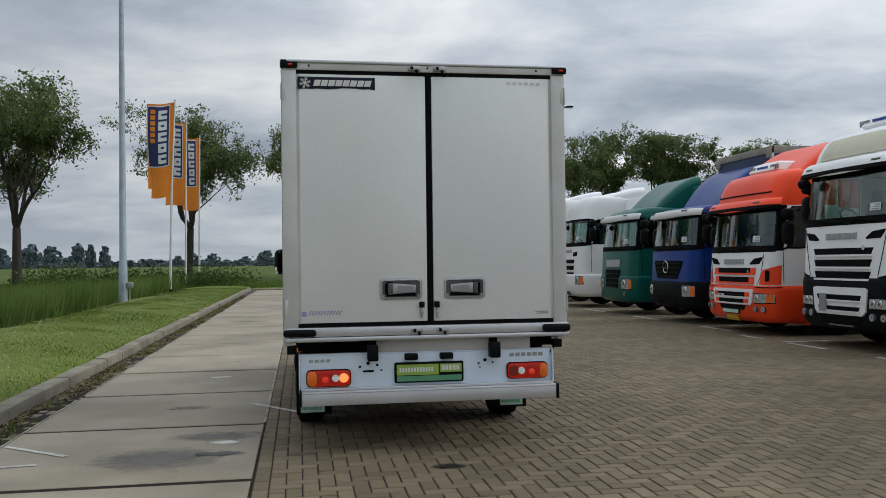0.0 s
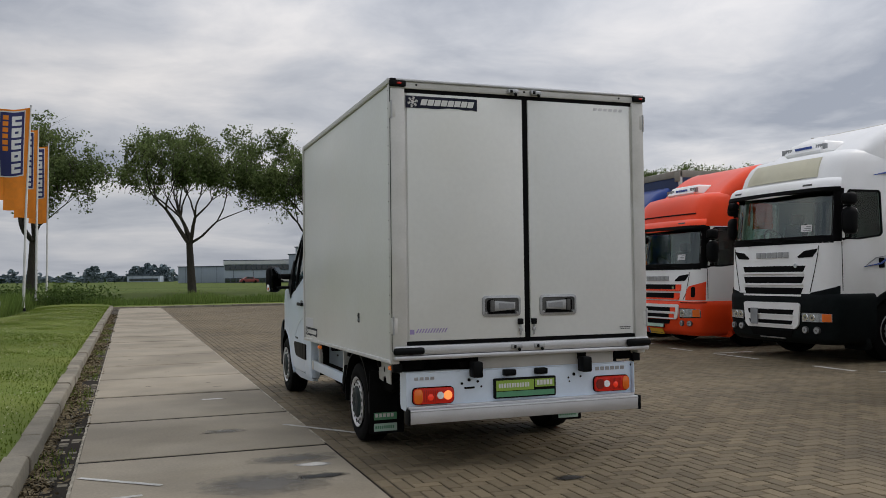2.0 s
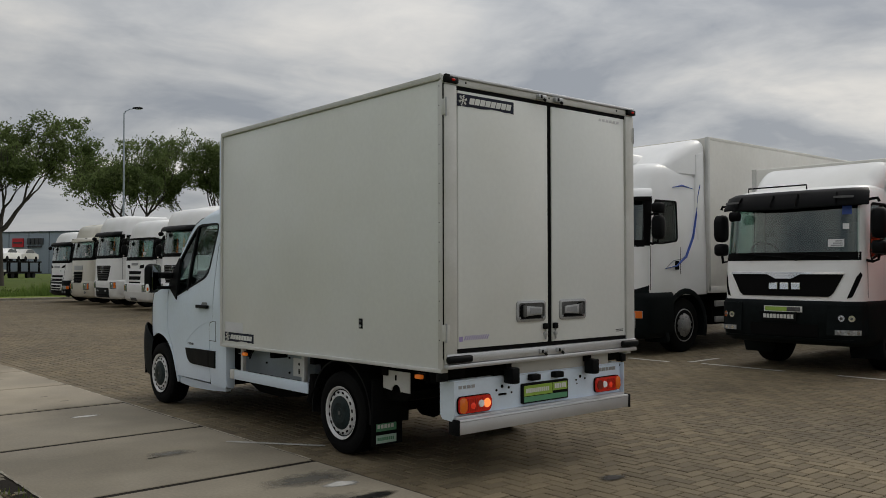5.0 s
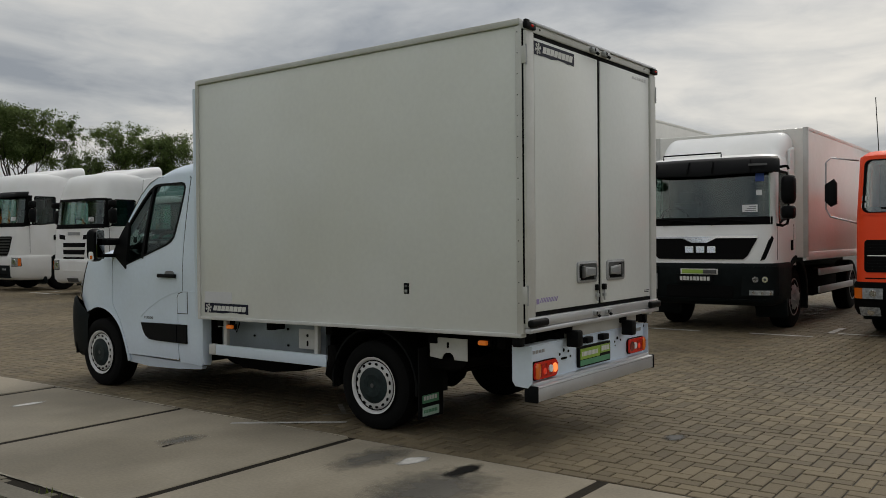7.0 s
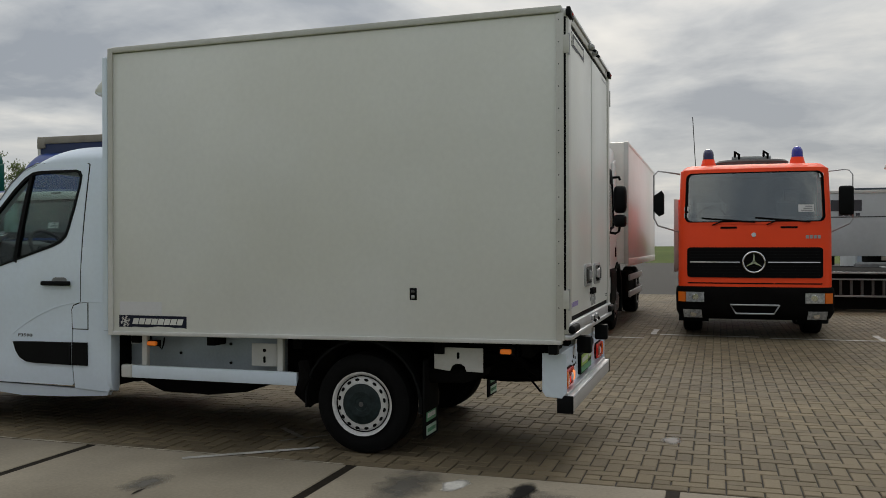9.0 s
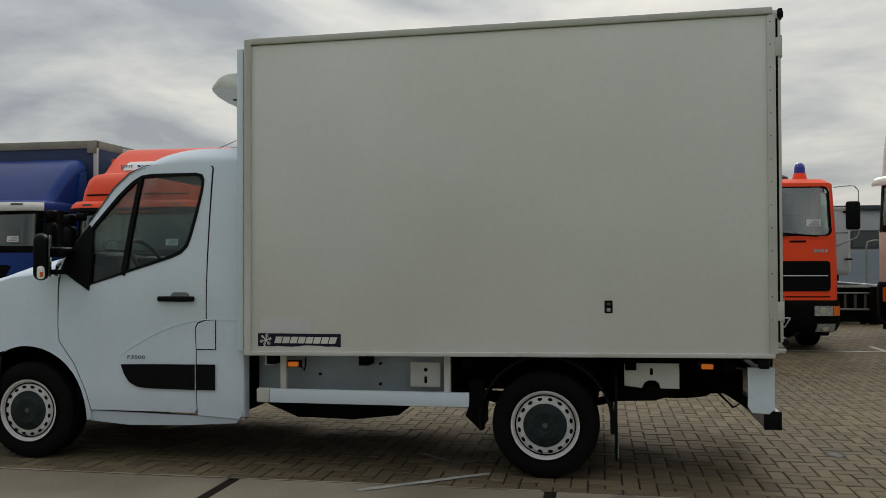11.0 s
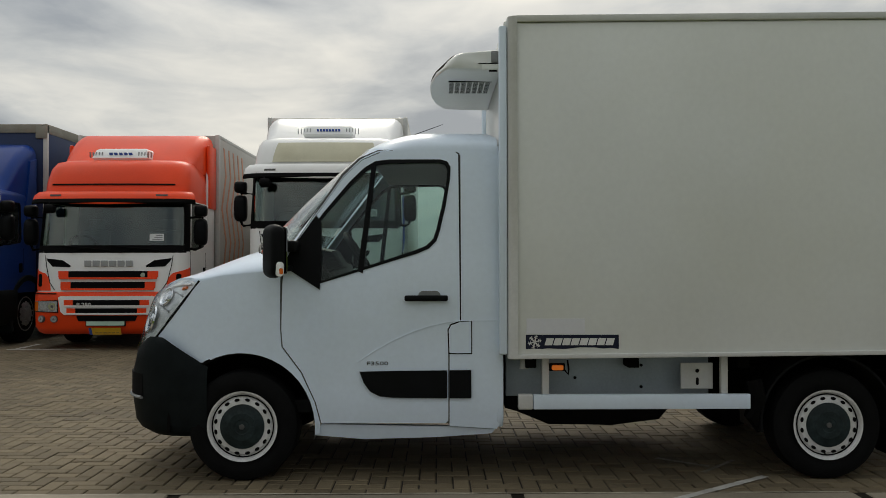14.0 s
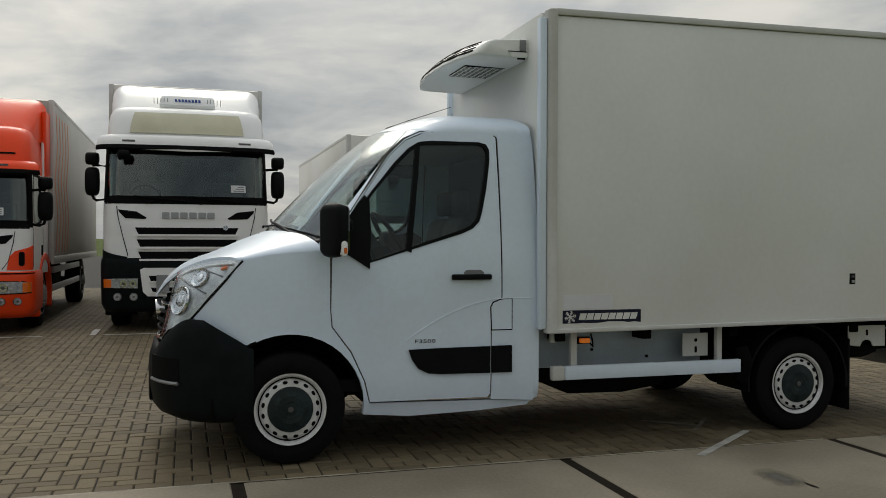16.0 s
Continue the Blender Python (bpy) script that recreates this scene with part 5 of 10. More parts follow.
both("arch_lip", lambda: loft([[(-(half(min(max(y, 11.5), 12.3), z) + 0.004), y, z), (-(half(min(max(y, 11.5), 12.3), z) - 0.05), y, z), (-(half(min(max(y, 11.5), 12.3), z) - 0.05), 11.965 + (y - 11.965) * 1.02, 0.345 + (z - 0.345) * 1.02), (-(half(min(max(y, 11.5), 12.3), z) + 0.004), 11.965 + (y - 11.965) * 1.02, 0.345 + (z - 0.345) * 1.02)] for y, z in ARCH]), "van_white")
both("wheel_arch_liner", lambda: loft([[(-0.98, 11.965 + r * math.cos(radians(a)), 0.345 + r * math.sin(radians(a))) for r in (0.45, 0.47)] + [(-0.45, 11.965 + r * math.cos(radians(a)), 0.345 + r * math.sin(radians(a))) for r in (0.47, 0.45)] for a in range(-5, 190, 13)]), "under")
cab_panel("sill", [(11.50, 0.282), (11.47, 0.355), (10.66, 0.338), (10.38, 0.318), (10.40, 0.292), (10.75, 0.268), (11.2, 0.256)], off=-0.02, t=0.05)
cab_panel("fuel_flap", [(10.53, 1.0), (10.53, 0.802), (10.665, 0.802), (10.67, 0.945), (10.655, 0.975), (10.60, 0.995)], off=0.004, t=0.01)
cab_panel("flap_gap", [(10.523, 1.008), (10.523, 0.795), (10.672, 0.795), (10.678, 0.948), (10.66, 0.983), (10.60, 1.003)], material="gasket", off=0.0015, t=0.005)
cab_panel("side_trim", [(11.225, 0.688), (11.20, 0.62), (11.16, 0.565), (11.10, 0.535), (11.02, 0.527), (10.68, 0.522), (10.68, 0.695), (11.0, 0.693)], material="black_plastic", off=0.014, t=0.02, label="black rubbing strip")
cab_panel("side_trim", [(10.665, 0.522), (10.53, 0.522), (10.53, 0.697), (10.665, 0.696)], material="black_plastic", off=0.014, t=0.02, label="black rubbing strip")
for s in (-1, 1):
    # pressed crease across door and quarter
    pts = []
    for k in range(18):
        y = 11.24 - k * 0.053
        z = 1.005 - 0.26 * max(0.0, (y - 10.55) / 0.69) ** 1.9
        pts.append((s * (half(y, z) + 0.0005), y, z))
    vp("body_crease", tube(pts, 0.0035, n=6), "van_white", door if s < 0 else None)
cup = cab_panel("handle_cup", rounded(10.72, 10.86, 1.125, 1.19, 0.03), material="skin_grey", off=0.002, t=0.006, step=0.05)
for s in (-1, 1):
    b = box(-1.045, -1.02, 10.675, 10.945, 1.127, 1.163, bevel=0.01, seg=3)
    hd = vp("door_handle", b if s < 0 else mirror_x(b), "black_plastic", None, "black door handle")
    c = box(-1.022, -0.99, 10.69, 10.72, 1.13, 1.16)
    vp("handle_mount", c if s < 0 else mirror_x(c), "black_plastic", hd)
badge = text_mesh("F3500", 0.042, 0.003, Matrix.Translation((-(half(11.11, 0.74) + 0.002), 11.115, 0.738)) @ FACE_LEFT @ Matrix.Diagonal((1.35, 0.8, 1, 1)))
vp("door_lettering", badge, "ink", door)


# window frame, panes and divider
def ring_outline(poly, d):
    cy, cz = sum(p[0] for p in poly) / len(poly), sum(p[1] for p in poly) / len(poly)
    out = []
    for y, z in poly:
        l = math.hypot(y - cy, z - cz)
        out.append((y + (y - cy) / l * d, z + (z - cz) / l * d))
    return out


cab_panel("window_frame", ring_outline(WINDOW, 0.012), [ring_outline(WINDOW, -0.013)], material="black_plastic", off=0.004, t=0.03, step=0.05)
for s in (-1, 1):
    bm = sheet(ring_outline(WINDOW, -0.012), [], skin(-0.012), (0.005, 0, 0), 0.12)
    g = vp("side_window", bm if s < 0 else mirror_x(bm), "clear_glass", None, "tinted cab side window")
    g.visible_shadow = False
cab_panel("window_divider", [(11.155, 2.0), (11.125, 2.005), (11.205, 1.30), (11.24, 1.315)], material="black_plastic", off=0.006, t=0.03, step=0.1)
cab_panel("mirror_sail", [(11.475, 1.20), (11.70, 1.345), (11.655, 1.455), (11.50, 1.665), (11.47, 1.62), (11.465, 1.40)], material="black_plastic", off=0.012, t=0.03, label="black mirror base plate")
for s in (-1, 1):
    def q(b, swing=30):
        bmesh.ops.rotate(b, verts=b.verts[:], cent=(-1.15, 11.77, 0), matrix=Matrix.Rotation(radians(swing), 3, "Z"))
        return b if s < 0 else mirror_x(b)

    mir = vp("door_mirror", q(loft([[(x, 11.755 + (yy - 11.755) * k, 1.44 + (zz - 1.44) * k) for yy, zz in rounded(11.705, 11.80, 1.275, 1.60, 0.046, 6)] for x, k in ((-1.118, 0.80), (-1.125, 0.90), (-1.14, 0.97), (-1.165, 1.0), (-1.22, 1.0), (-1.255, 0.97), (-1.275, 0.92), (-1.288, 0.84), (-1.295, 0.70))])), "black_plastic", None, "large black wing mirror on a double arm")
    vp("mirror_arm", q(box(-1.14, -0.98, 11.60, 11.75, 1.435, 1.505, bevel=0.02, seg=3), 0), "black_plastic", mir)
    vp("mirror_arm", q(box(-1.16, -1.0, 11.64, 11.74, 1.315, 1.35, bevel=0.012), 0), "black_plastic", mir)
    vp("mirror_glass", q(prism(rounded(-1.275, -1.13, 1.30, 1.585, 0.03), "y", 11.692, 11.70)), "mirror", mir)
    vp("mirror_blinker", q(prism(rounded(11.722, 11.772, 1.285, 1.375, 0.022), "x", -1.298, -1.278, bevel=0.005)), "white_lens", mir, "clear side repeater lens")
    vp("blinker_bulb", q(prism(rounded(11.730, 11.752, 1.30, 1.335, 0.008), "x", -1.301, -1.297)), "amber", mir)


def edge_z(y):
    return float(np.interp(y, [11.72, 11.8, 11.95, 12.1, 12.25, 12.41, 12.54], [1.30, 1.312, 1.303, 1.287, 1.258, 1.10, 0.893]))


def mid_z(y):
    return float(np.interp(y, [11.85, 12.02, 12.2, 12.42, 12.60, 12.70, 12.77], [1.49, 1.445, 1.375, 1.275, 1.17, 1.09, 1.0]))


def bonnet_z(u, y):
    """Height of the bonnet: flat in the middle, rolling over into the wing."""
    e = edge_z(min(y, 12.25))
    return e + (mid_z(y) - e) * max(0.0, 1 - abs(u) ** 2.3) ** 0.62


def bonnet():
    rows = []
    for i in range(37):
        u = math.sin(radians(-90 + 5 * i))
        y0, y1 = 12.03 - 0.27 * u * u, 12.77 - 0.51 * abs(u) ** 2.6
        row = []
        for j in range(13):
            y = y0 + (y1 - y0) * j / 12
            row.append((u * (half(min(y, 12.5), edge_z(min(y, 12.25))) - 0.004), y, bonnet_z(u, y)))
        rows.append(row)
    bm = loft(rows, closed=False)
    return thicken(bm, (0, 0, -0.02))


vp("bonnet", bonnet(), "van_white", None, "short sloping white bonnet", angle=60)


def lerp3(a, b, t):
    return tuple(a[k] + (b[k] - a[k]) * t for k in range(3))


def patch(a, b, n, m, bulge):
    """A sheet between two curves of equal length, bulging along a vector."""
    rows = []
    for p, q in zip(a, b):
        rows.append([tuple(np.array(lerp3(p, q, j / m)) + np.array(bulge) * 4 * (j / m) * (1 - j / m)) for j in range(m + 1)])
    return loft(rows, closed=False)


WS_BOT = [(u * 0.895, 12.03 - 0.245 * u * u, 1.438 - 0.09 * u * u) for u in [k / 10 - 1 for k in range(21)]]
WS_TOP = [(u * 0.765, 11.27 - 0.085 * u * u, 2.145 - 0.045 * u * u) for u in [k / 10 - 1 for k in range(21)]]
ws = vp("windscreen", thicken(patch(WS_BOT, WS_TOP, 20, 8, (0, 0.02, 0.02)), (0, -0.004, -0.004)), "screen_glass", None, "raked tinted windscreen", angle=70)
ws.visible_shadow = False
low = [tuple(np.array(p) + np.array((0, -0.01, -0.005))) for p in WS_BOT]
hi = [lerp3(p, q, 0.06) for p, q in zip(WS_BOT, WS_TOP)]
vp("screen_border", thicken(patch(low, [tuple(np.array(p) + np.array((0, 0.006, 0.006))) for p in hi], 20, 2, (0, 0, 0)), (0, -0.003, -0.003)), "gasket", ws)
vp("sun_strip_paper", thicken(patch([lerp3(WS_BOT[3], WS_TOP[3], t) for t in (0.10, 0.18)], [lerp3(WS_BOT[5], WS_TOP[5], t) for t in (0.10, 0.18)], 1, 2, (0, -0.01, -0.01)), (0, -0.002, -0.002)), "paper", ws)
A_LINE = [(11.72, 1.30), (11.695, 1.385), (11.525, 1.645), (11.335, 1.92), (11.225, 2.026), (11.105, 2.08)]
for s in (-1, 1):
    a = [(-half(y, z), y, z) for y, z in A_LINE]
    w0, w1 = WS_BOT[0], WS_TOP[0]
    fr = (0.0, 0.10, 0.38, 0.74, 0.92, 1.0)
    b = [lerp3(w0, w1, f) for f in fr]
    bm = thicken(patch(a, b, 5, 5, (-0.012, 0.008, 0.008)), (0.02, -0.01, -0.01))
    vp("windscreen_pillar", bm if s < 0 else mirror_x(bm), "van_white", None, "white windscreen pillar", angle=60)


def cab_roof():
    rows = []
    for i in range(33):
        u = math.sin(radians(-90 + 180 * i / 32))
        x = u * (half(10.8, 2.08) - 0.002)
        k = min(1.0, abs(x) / 0.765)
        out = max(0.0, (abs(x) - 0.765) / 0.13)
        y1 = 11.27 - 0.085 * k * k - 0.08 * out
        front = 2.147 - 0.045 * k * k - 0.022 * out
        full = 2.078 + 0.178 * max(0.0, 1 - abs(u) ** 3.4) ** 0.42
        row = []
        for j in range(17):
            y = 10.355 + (y1 - 10.355) * j / 16
            z = full - (full - front) * max(0.0, (y - 10.78) / (y1 - 10.78)) ** 2.1 - 0.03 * max(0.0, (10.43 - y) / 0.08) ** 2 * (1 - abs(u) ** 8)
            row.append((x, y, z))
        rows.append(row)
    return thicken(loft(rows, closed=False), (0, 0, -0.02))


vp("cab_roof", cab_roof(), "van_white", None, "white rounded cab roof", angle=60)
vp("cab_back_wall", box(-0.87, 0.87, 10.345, 10.375, 0.80, 2.12, bevel=0.01), "van_white")
vp("cab_bulkhead", box(-0.90, 0.90, 10.350, 10.375, 0.40, 0.80, bevel=0.004), "under")
both("cab_rear_return", lambda: prism([(-1.0, 0.80), (-1.0, 0.42), (-0.99, 0.37), (-0.965, 0.335), (-0.91, 0.325), (-0.895, 0.36), (-0.895, 0.80)], "y", 10.327, 10.372, bevel=0.012, seg=2), "van_white", None, "white return of the cab behind the door")
# added block, form assumed: blackens the shaded gap and blocks light below the chassis
both("underbody_tray", lambda: prism([(9.22, 0.44), (9.30, 0.345), (9.62, 0.31), (10.02, 0.315), (10.22, 0.40), (10.30, 0.42), (10.30, 0.52), (9.22, 0.52)], "x", -0.80, -0.22, bevel=0.02), "under", None, "added black block filling the shaded gap under the chassis")
vp("aerial", tube([(-0.15, 11.18, 2.19), (-0.16, 11.02, 2.25), (-0.20, 10.70, 2.36)], [0.004, 0.003, 0.002], n=6), "gasket")
# cowl and wipers
vp("cowl", thicken(patch([tuple(np.array(p) + np.array((0, 0.045, -0.012))) for p in WS_BOT], [tuple(np.array(p) + np.array((0, -0.02, -0.02))) for p in WS_BOT], 20, 2, (0, 0, 0)), (0, 0, -0.01)), "black_plastic")
for x0, x1 in ((-0.62, -0.02), (0.02, 0.66)):
    row = [10 + round(10 * (x0 + (x1 - x0) * k / 6) / 0.895) for k in range(7)]
    wp = vp("wiper", tube([tuple(np.array(lerp3(WS_BOT[i], WS_TOP[i], 0.015 + 0.012 * k)) + np.array((0, 0.022, 0.022))) for k, i in enumerate(row)], 0.009), "black_plastic", None, "black windscreen wiper")


# front bumper, grille and headlamps
def bumper_curve(x):
    a, n = 0.992, 3.2
    return 12.20 + 0.595 * max(0.0, 1 - abs(x / a) ** n) ** (1 / n)


def front_bumper():
    rows = []
    xs = [0.992 * math.sin(radians(t)) for t in range(-90, 91, 4)]
    for x in xs:
        y = bumper_curve(x)
        f = (y - 12.20) / 0.595
        ax = abs(x)
        top = 0.715 + 0.185 * min(1.0, f * 1.9) if ax > 0.90 else float(np.interp(ax, [0.0, 0.54, 0.62, 0.90], [0.70, 0.70, 0.73, 0.90]))
        row = []
        for zt, off in ((0.0, -0.10), (0.06, -0.035), (0.15, -0.005), (0.38, 0.012), (0.62, 0.018), (0.80, 0.012), (0.95, -0.005), (1.0, -0.03)):
            z = 0.275 + (top - 0.275) * zt
            row.append((x * (1 + off * 0.5), y + off * f, z))
        rows.append(row)
    return thicken(loft(rows, closed=False), (0, -0.02, 0))


fb = vp("front_bumper", front_bumper(), "grey_plastic", None, "dark grey plastic front bumper", angle=50)
vp("lower_intake", thicken(loft([[(x, bumper_curve(x) + 0.016, z) for z in (0.35, 0.42, 0.50)] for x in [-0.46 + 0.092 * k for k in range(11)]], closed=False), (0, -0.03, 0)), "gasket", fb)
both("fog_recess", lambda: thicken(loft([[(x, bumper_curve(x) + 0.024, z) for z in (0.52, 0.56, 0.62, 0.665)] for x in [-0.90 + 0.035 * k for k in range(9)]], closed=False), (0, -0.03, 0)), "gasket", fb)
both("fog_strip", lambda: tube([(x, bumper_curve(x) + 0.026, 0.515) for x in [-0.90 + 0.035 * k for k in range(9)]], 0.011, n=6), "skin_grey", fb)
vp("grille", loft([[(x, 12.735 - 0.13 * (x / 0.56) ** 2 - (z - 0.70) * 0.12 - d, z) for z, d in ((0.70, 0.0), (1.0, 0.0), (1.0, 0.10), (0.70, 0.10))] for x in [-0.56 + 0.07 * k for k in range(17)]]), "gasket", None, "black grille with chrome bars")
gr = [o for o in van.children if o.name == "grille"][0]
for k in range(5):
    z = 0.725 + k * 0.058
    vp("grille_bar", tube([(x, 12.76 - 0.13 * (x / 0.56) ** 2 - (z - 0.70) * 0.12, z) for x in [-0.56 + 0.08 * j for j in range(15)]], 0.012, n=8), "chrome" if k in (0, 4) else "black_plastic", gr)
vp("front_emblem", cyl((0, 12.71, 0.90), (0, 12.768, 0.895), 0.075, 0.07, n=28), "chrome", gr)


def lamp_inner(t):
    """Inner rim of the lamp: along the bonnet's edge, then down beside the grille."""
    def on_bonnet(u):
        y = 12.77 - 0.51 * abs(u) ** 2.6
        return np.array((u * (half(min(y, 12.5), edge_z(min(y, 12.25))) - 0.004), y + 0.004, bonnet_z(u, y) - 0.012))
    if t < 0.62:
        return on_bonnet(-0.985 + (0.985 - 0.62) * t / 0.62)
    k = (t - 0.62) / 0.38
    return on_bonnet(-0.62) * (1 - k) + np.array((-0.56, 12.715, 0.735)) * k


def lens_at(t, v, off=0.022):
    """A point on the lamp's face: t from the tip down to the bumper, v from the wing to the bonnet."""
    y, z = 12.235 + 0.31 * t, 1.262 - 0.377 * t ** 0.95
    p = np.array((-(half(y, z) + off * 0.4), y + off * 0.4, z))
    r = lamp_inner(t) + np.array((-off * 0.3, off * 0.8, 0.0))
    w = min(1.0, t * 1.6)
    return tuple(p + (r - p) * v + np.array((-0.05 - off * 0.6, 0.05 + off * 0.6, 0)) * 4 * v * (1 - v) * w)


def headlamp(off, inset):
    rows = [[lens_at(inset + (1 - 2 * inset) * i / 12, inset + (1 - 2 * inset) * j / 8, off) for j in range(9)] for i in range(13)]
    return thicken(loft(rows, closed=False), (0.012, -0.012, 0))


def lamp_bowl(t, v, r):
    """A reflector dish set into the lamp, facing out of its surface."""
    c = np.array(lens_at(t, v, -0.004))
    a, b = np.array(lens_at(t + 0.03, v, -0.004)) - c, np.array(lens_at(t, v + 0.03, -0.004)) - c
    nrm = np.cross(a, b)
    nrm = nrm / np.linalg.norm(nrm)
    nrm = nrm if nrm[1] - nrm[0] > 0 else -nrm
    a = a / np.linalg.norm(a)
    b = np.cross(nrm, a)
    rings = [[tuple(c + nrm * d + r * q * (a * math.cos(2 * math.pi * k / 20) + b * math.sin(2 * math.pi * k / 20))) for k in range(20)] for q, d in ((1.06, 0.0), (1.0, 0.010), (0.92, 0.006), (0.70, -0.002), (0.45, -0.004), (0.40, 0.008), (0.15, 0.012))]
    return loft(rings)


both("headlamp", lambda: headlamp(-0.010, 0.0), "lamp_inside", None, "clear swept-back headlamp with bright reflectors")
for s in (-1, 1):
    lamp = [o for o in van.children if o.name.startswith("headlamp")][0 if s < 0 else 1]

    def on_lens(name, bm, material, label=""):
        return vp(name, bm if s < 0 else mirror_x(bm), material, lamp, label)

    def strip(pts, r):
        return tube([lens_at(t, v, -0.002) for t, v in pts], r, n=6)

    on_lens("reflector_bowl", lamp_bowl(0.74, 0.50, 0.088), "chrome", "chrome main reflector")
    on_lens("reflector_bowl", lamp_bowl(0.44, 0.48, 0.062), "chrome", "chrome dipped reflector")
    on_lens("lamp_brow", strip([(0.10, 0.30), (0.16, 0.52), (0.28, 0.74), (0.46, 0.84), (0.60, 0.86)], 0.009), "lamp_inside")
    on_lens("indicator_bulb", strip([(0.17, 0.30), (0.22, 0.36)], 0.010), "amber", "amber indicator bulb")
    on_lens("lamp_divider", strip([(0.58, 0.12), (0.58, 0.45), (0.60, 0.80)], 0.007), "skin_grey")
    on_lens("lamp_divider", strip([(0.30, 0.14), (0.31, 0.45), (0.34, 0.70)], 0.006), "skin_grey")
    on_lens("lamp_edge", strip([(0.02, 0.03), (0.3, 0.025), (0.6, 0.025), (0.97, 0.03), (0.985, 0.5), (0.985, 0.96)], 0.008), "gasket")
    cover = on_lens("headlamp_lens", headlamp(0.012, 0.01), "lamp_cover", "clear plastic lens")
    cover.visible_shadow = False

# cab interior
vp("dashboard", prism([(11.40, 0.95), (11.40, 1.20), (11.46, 1.35), (11.58, 1.395), (11.90, 1.375), (11.93, 0.95)], "x", -0.90, 0.90, bevel=0.03), "black_plastic", None, "black dashboard")
vp("cab_floor", box(-0.92, 0.92, 10.40, 11.95, 0.42, 0.50), "black_plastic")
both("door_lining", lambda: sheet([(11.44, 0.45), (11.65, 0.9), (11.65, 1.25), (11.46, 1.22), (10.86, 1.42), (10.70, 1.45), (10.62, 1.40), (10.66, 0.9), (10.70, 0.45)], [], lambda y, z: (-(half(y, z) - 0.035), y, z), (0.03, 0, 0), 0.12), "black_plastic")
both("roof_lining", lambda: box(-0.88, 0.0, 10.42, 11.15, 2.02, 2.05), "cargo_grey")
vp("rear_lining", box(-0.85, 0.85, 10.378, 10.40, 0.50, 2.05), "seat")
for x in (-0.58, 0.22, 0.66):
    st = vp("cab_seat", prism([(10.56, 0.78), (11.06, 0.80), (11.08, 0.92), (11.02, 0.97), (10.62, 0.92)], "x", x - 0.21, x + 0.21, bevel=0.04, seg=3), "seat", None, "grey cloth cab seat")
    vp("seat_back", prism([(10.60, 0.90), (10.68, 0.90), (10.58, 1.50), (10.52, 1.56), (10.46, 1.52)], "x", x - 0.22, x + 0.22, bevel=0.035, seg=3), "seat", st)
    vp("headrest", box(x - 0.12, x + 0.12, 10.44, 10.54, 1.58, 1.78, bevel=0.04, seg=3), "seat", st)
wheel_ring = bmesh.new()
pts = [(-0.58 + 0.20 * math.cos(2 * math.pi * k / 24), 11.25 + 0.11 * math.sin(2 * math.pi * k / 24), 1.395 + 0.165 * math.sin(2 * math.pi * k / 24)) for k in range(25)]
add_tube(wheel_ring, pts, 0.016, n=8)
sw = vp("steering_wheel", wheel_ring, "black_plastic", None, "black steering wheel")
vp("steering_hub", box(-0.70, -0.46, 11.24, 11.30, 1.34, 1.44, bevel=0.03), "black_plastic", sw)
vp("instrument_hood", prism([(11.36, 1.34), (11.42, 1.445), (11.55, 1.475), (11.72, 1.40), (11.5, 1.28)], "x", -0.82, -0.34, bevel=0.03), "black_plastic")

# ---------------------------------------------------------------- parked lorries
def cab_skin(levels, hw, R=0.24, bow=0.05):
    """Outer skin of a lorry cab from levels of (z, front, half width): a bowed front, rounded corners, flat flanks.
    front(s, z, off) lays the arc length s on it, counted from the middle; side(y, z, off) the left flank."""
    zs, fs, ws = [l[0] for l in levels], [l[1] for l in levels], [l[2] for l in levels]

    def width(z):
        return float(np.interp(z, zs, ws))

    def nose(z):
        return float(np.interp(z, zs, fs))

    def front(s, z, off=0.0):
        w, g, a = width(z), nose(z), abs(s)
        sg = 1 if s >= 0 else -1
        if a <= hw - R:
            x = a * (w - R) / (hw - R)
            return (sg * x, g - bow * (x / (w - R)) ** 2 + off, z)
        t = (a - (hw - R)) / R
        if t <= math.pi / 2:
            return (sg * (w - R + (R + off) * math.sin(t)), g - bow - R + (R + off) * math.cos(t), z)
        return (sg * (w + off), g - bow - R - (a - (hw - R) - R * math.pi / 2), z)

    def side(y, z, off=0.0):
        return (-(width(z) + off), y, z)

    def F(x, z):
        w = width(z)
        s = min(abs(x), w - 0.01)
        if s <= w - R:
            return nose(z) - bow * (s / (w - R)) ** 2
        q = s - (w - R)
        return nose(z) - bow - R + math.sqrt(max(0.0, R * R - q * q))

    return F, width, front, side


def laid(outline, holes, surf, off, t, step=0.07):
    """A panel laid on surf(u, v, off), t thick towards the inside."""
    return sheet(outline, list(holes), lambda u, v: surf(u, v, off), lambda u, v: surf(u, v, off - t), step)


def fpan(front, xb, xt, z0, z1, off, thick, n=10, m=2):
    """A four-cornered panel on the cab front: lower and upper ends in arc length."""
    rows, back = [], []
    for i in range(n + 1):
        t = i / n
        ss = [((xb[0] + (xb[1] - xb[0]) * t) * (1 - j / m) + (xt[0] + (xt[1] - xt[0]) * t) * j / m, z0 + (z1 - z0) * j / m) for j in range(m + 1)]
        rows.append([front(s, z, off) for s, z in ss] + [front(s, z, off - thick) for s, z in ss[::-1]])
    return loft(rows)


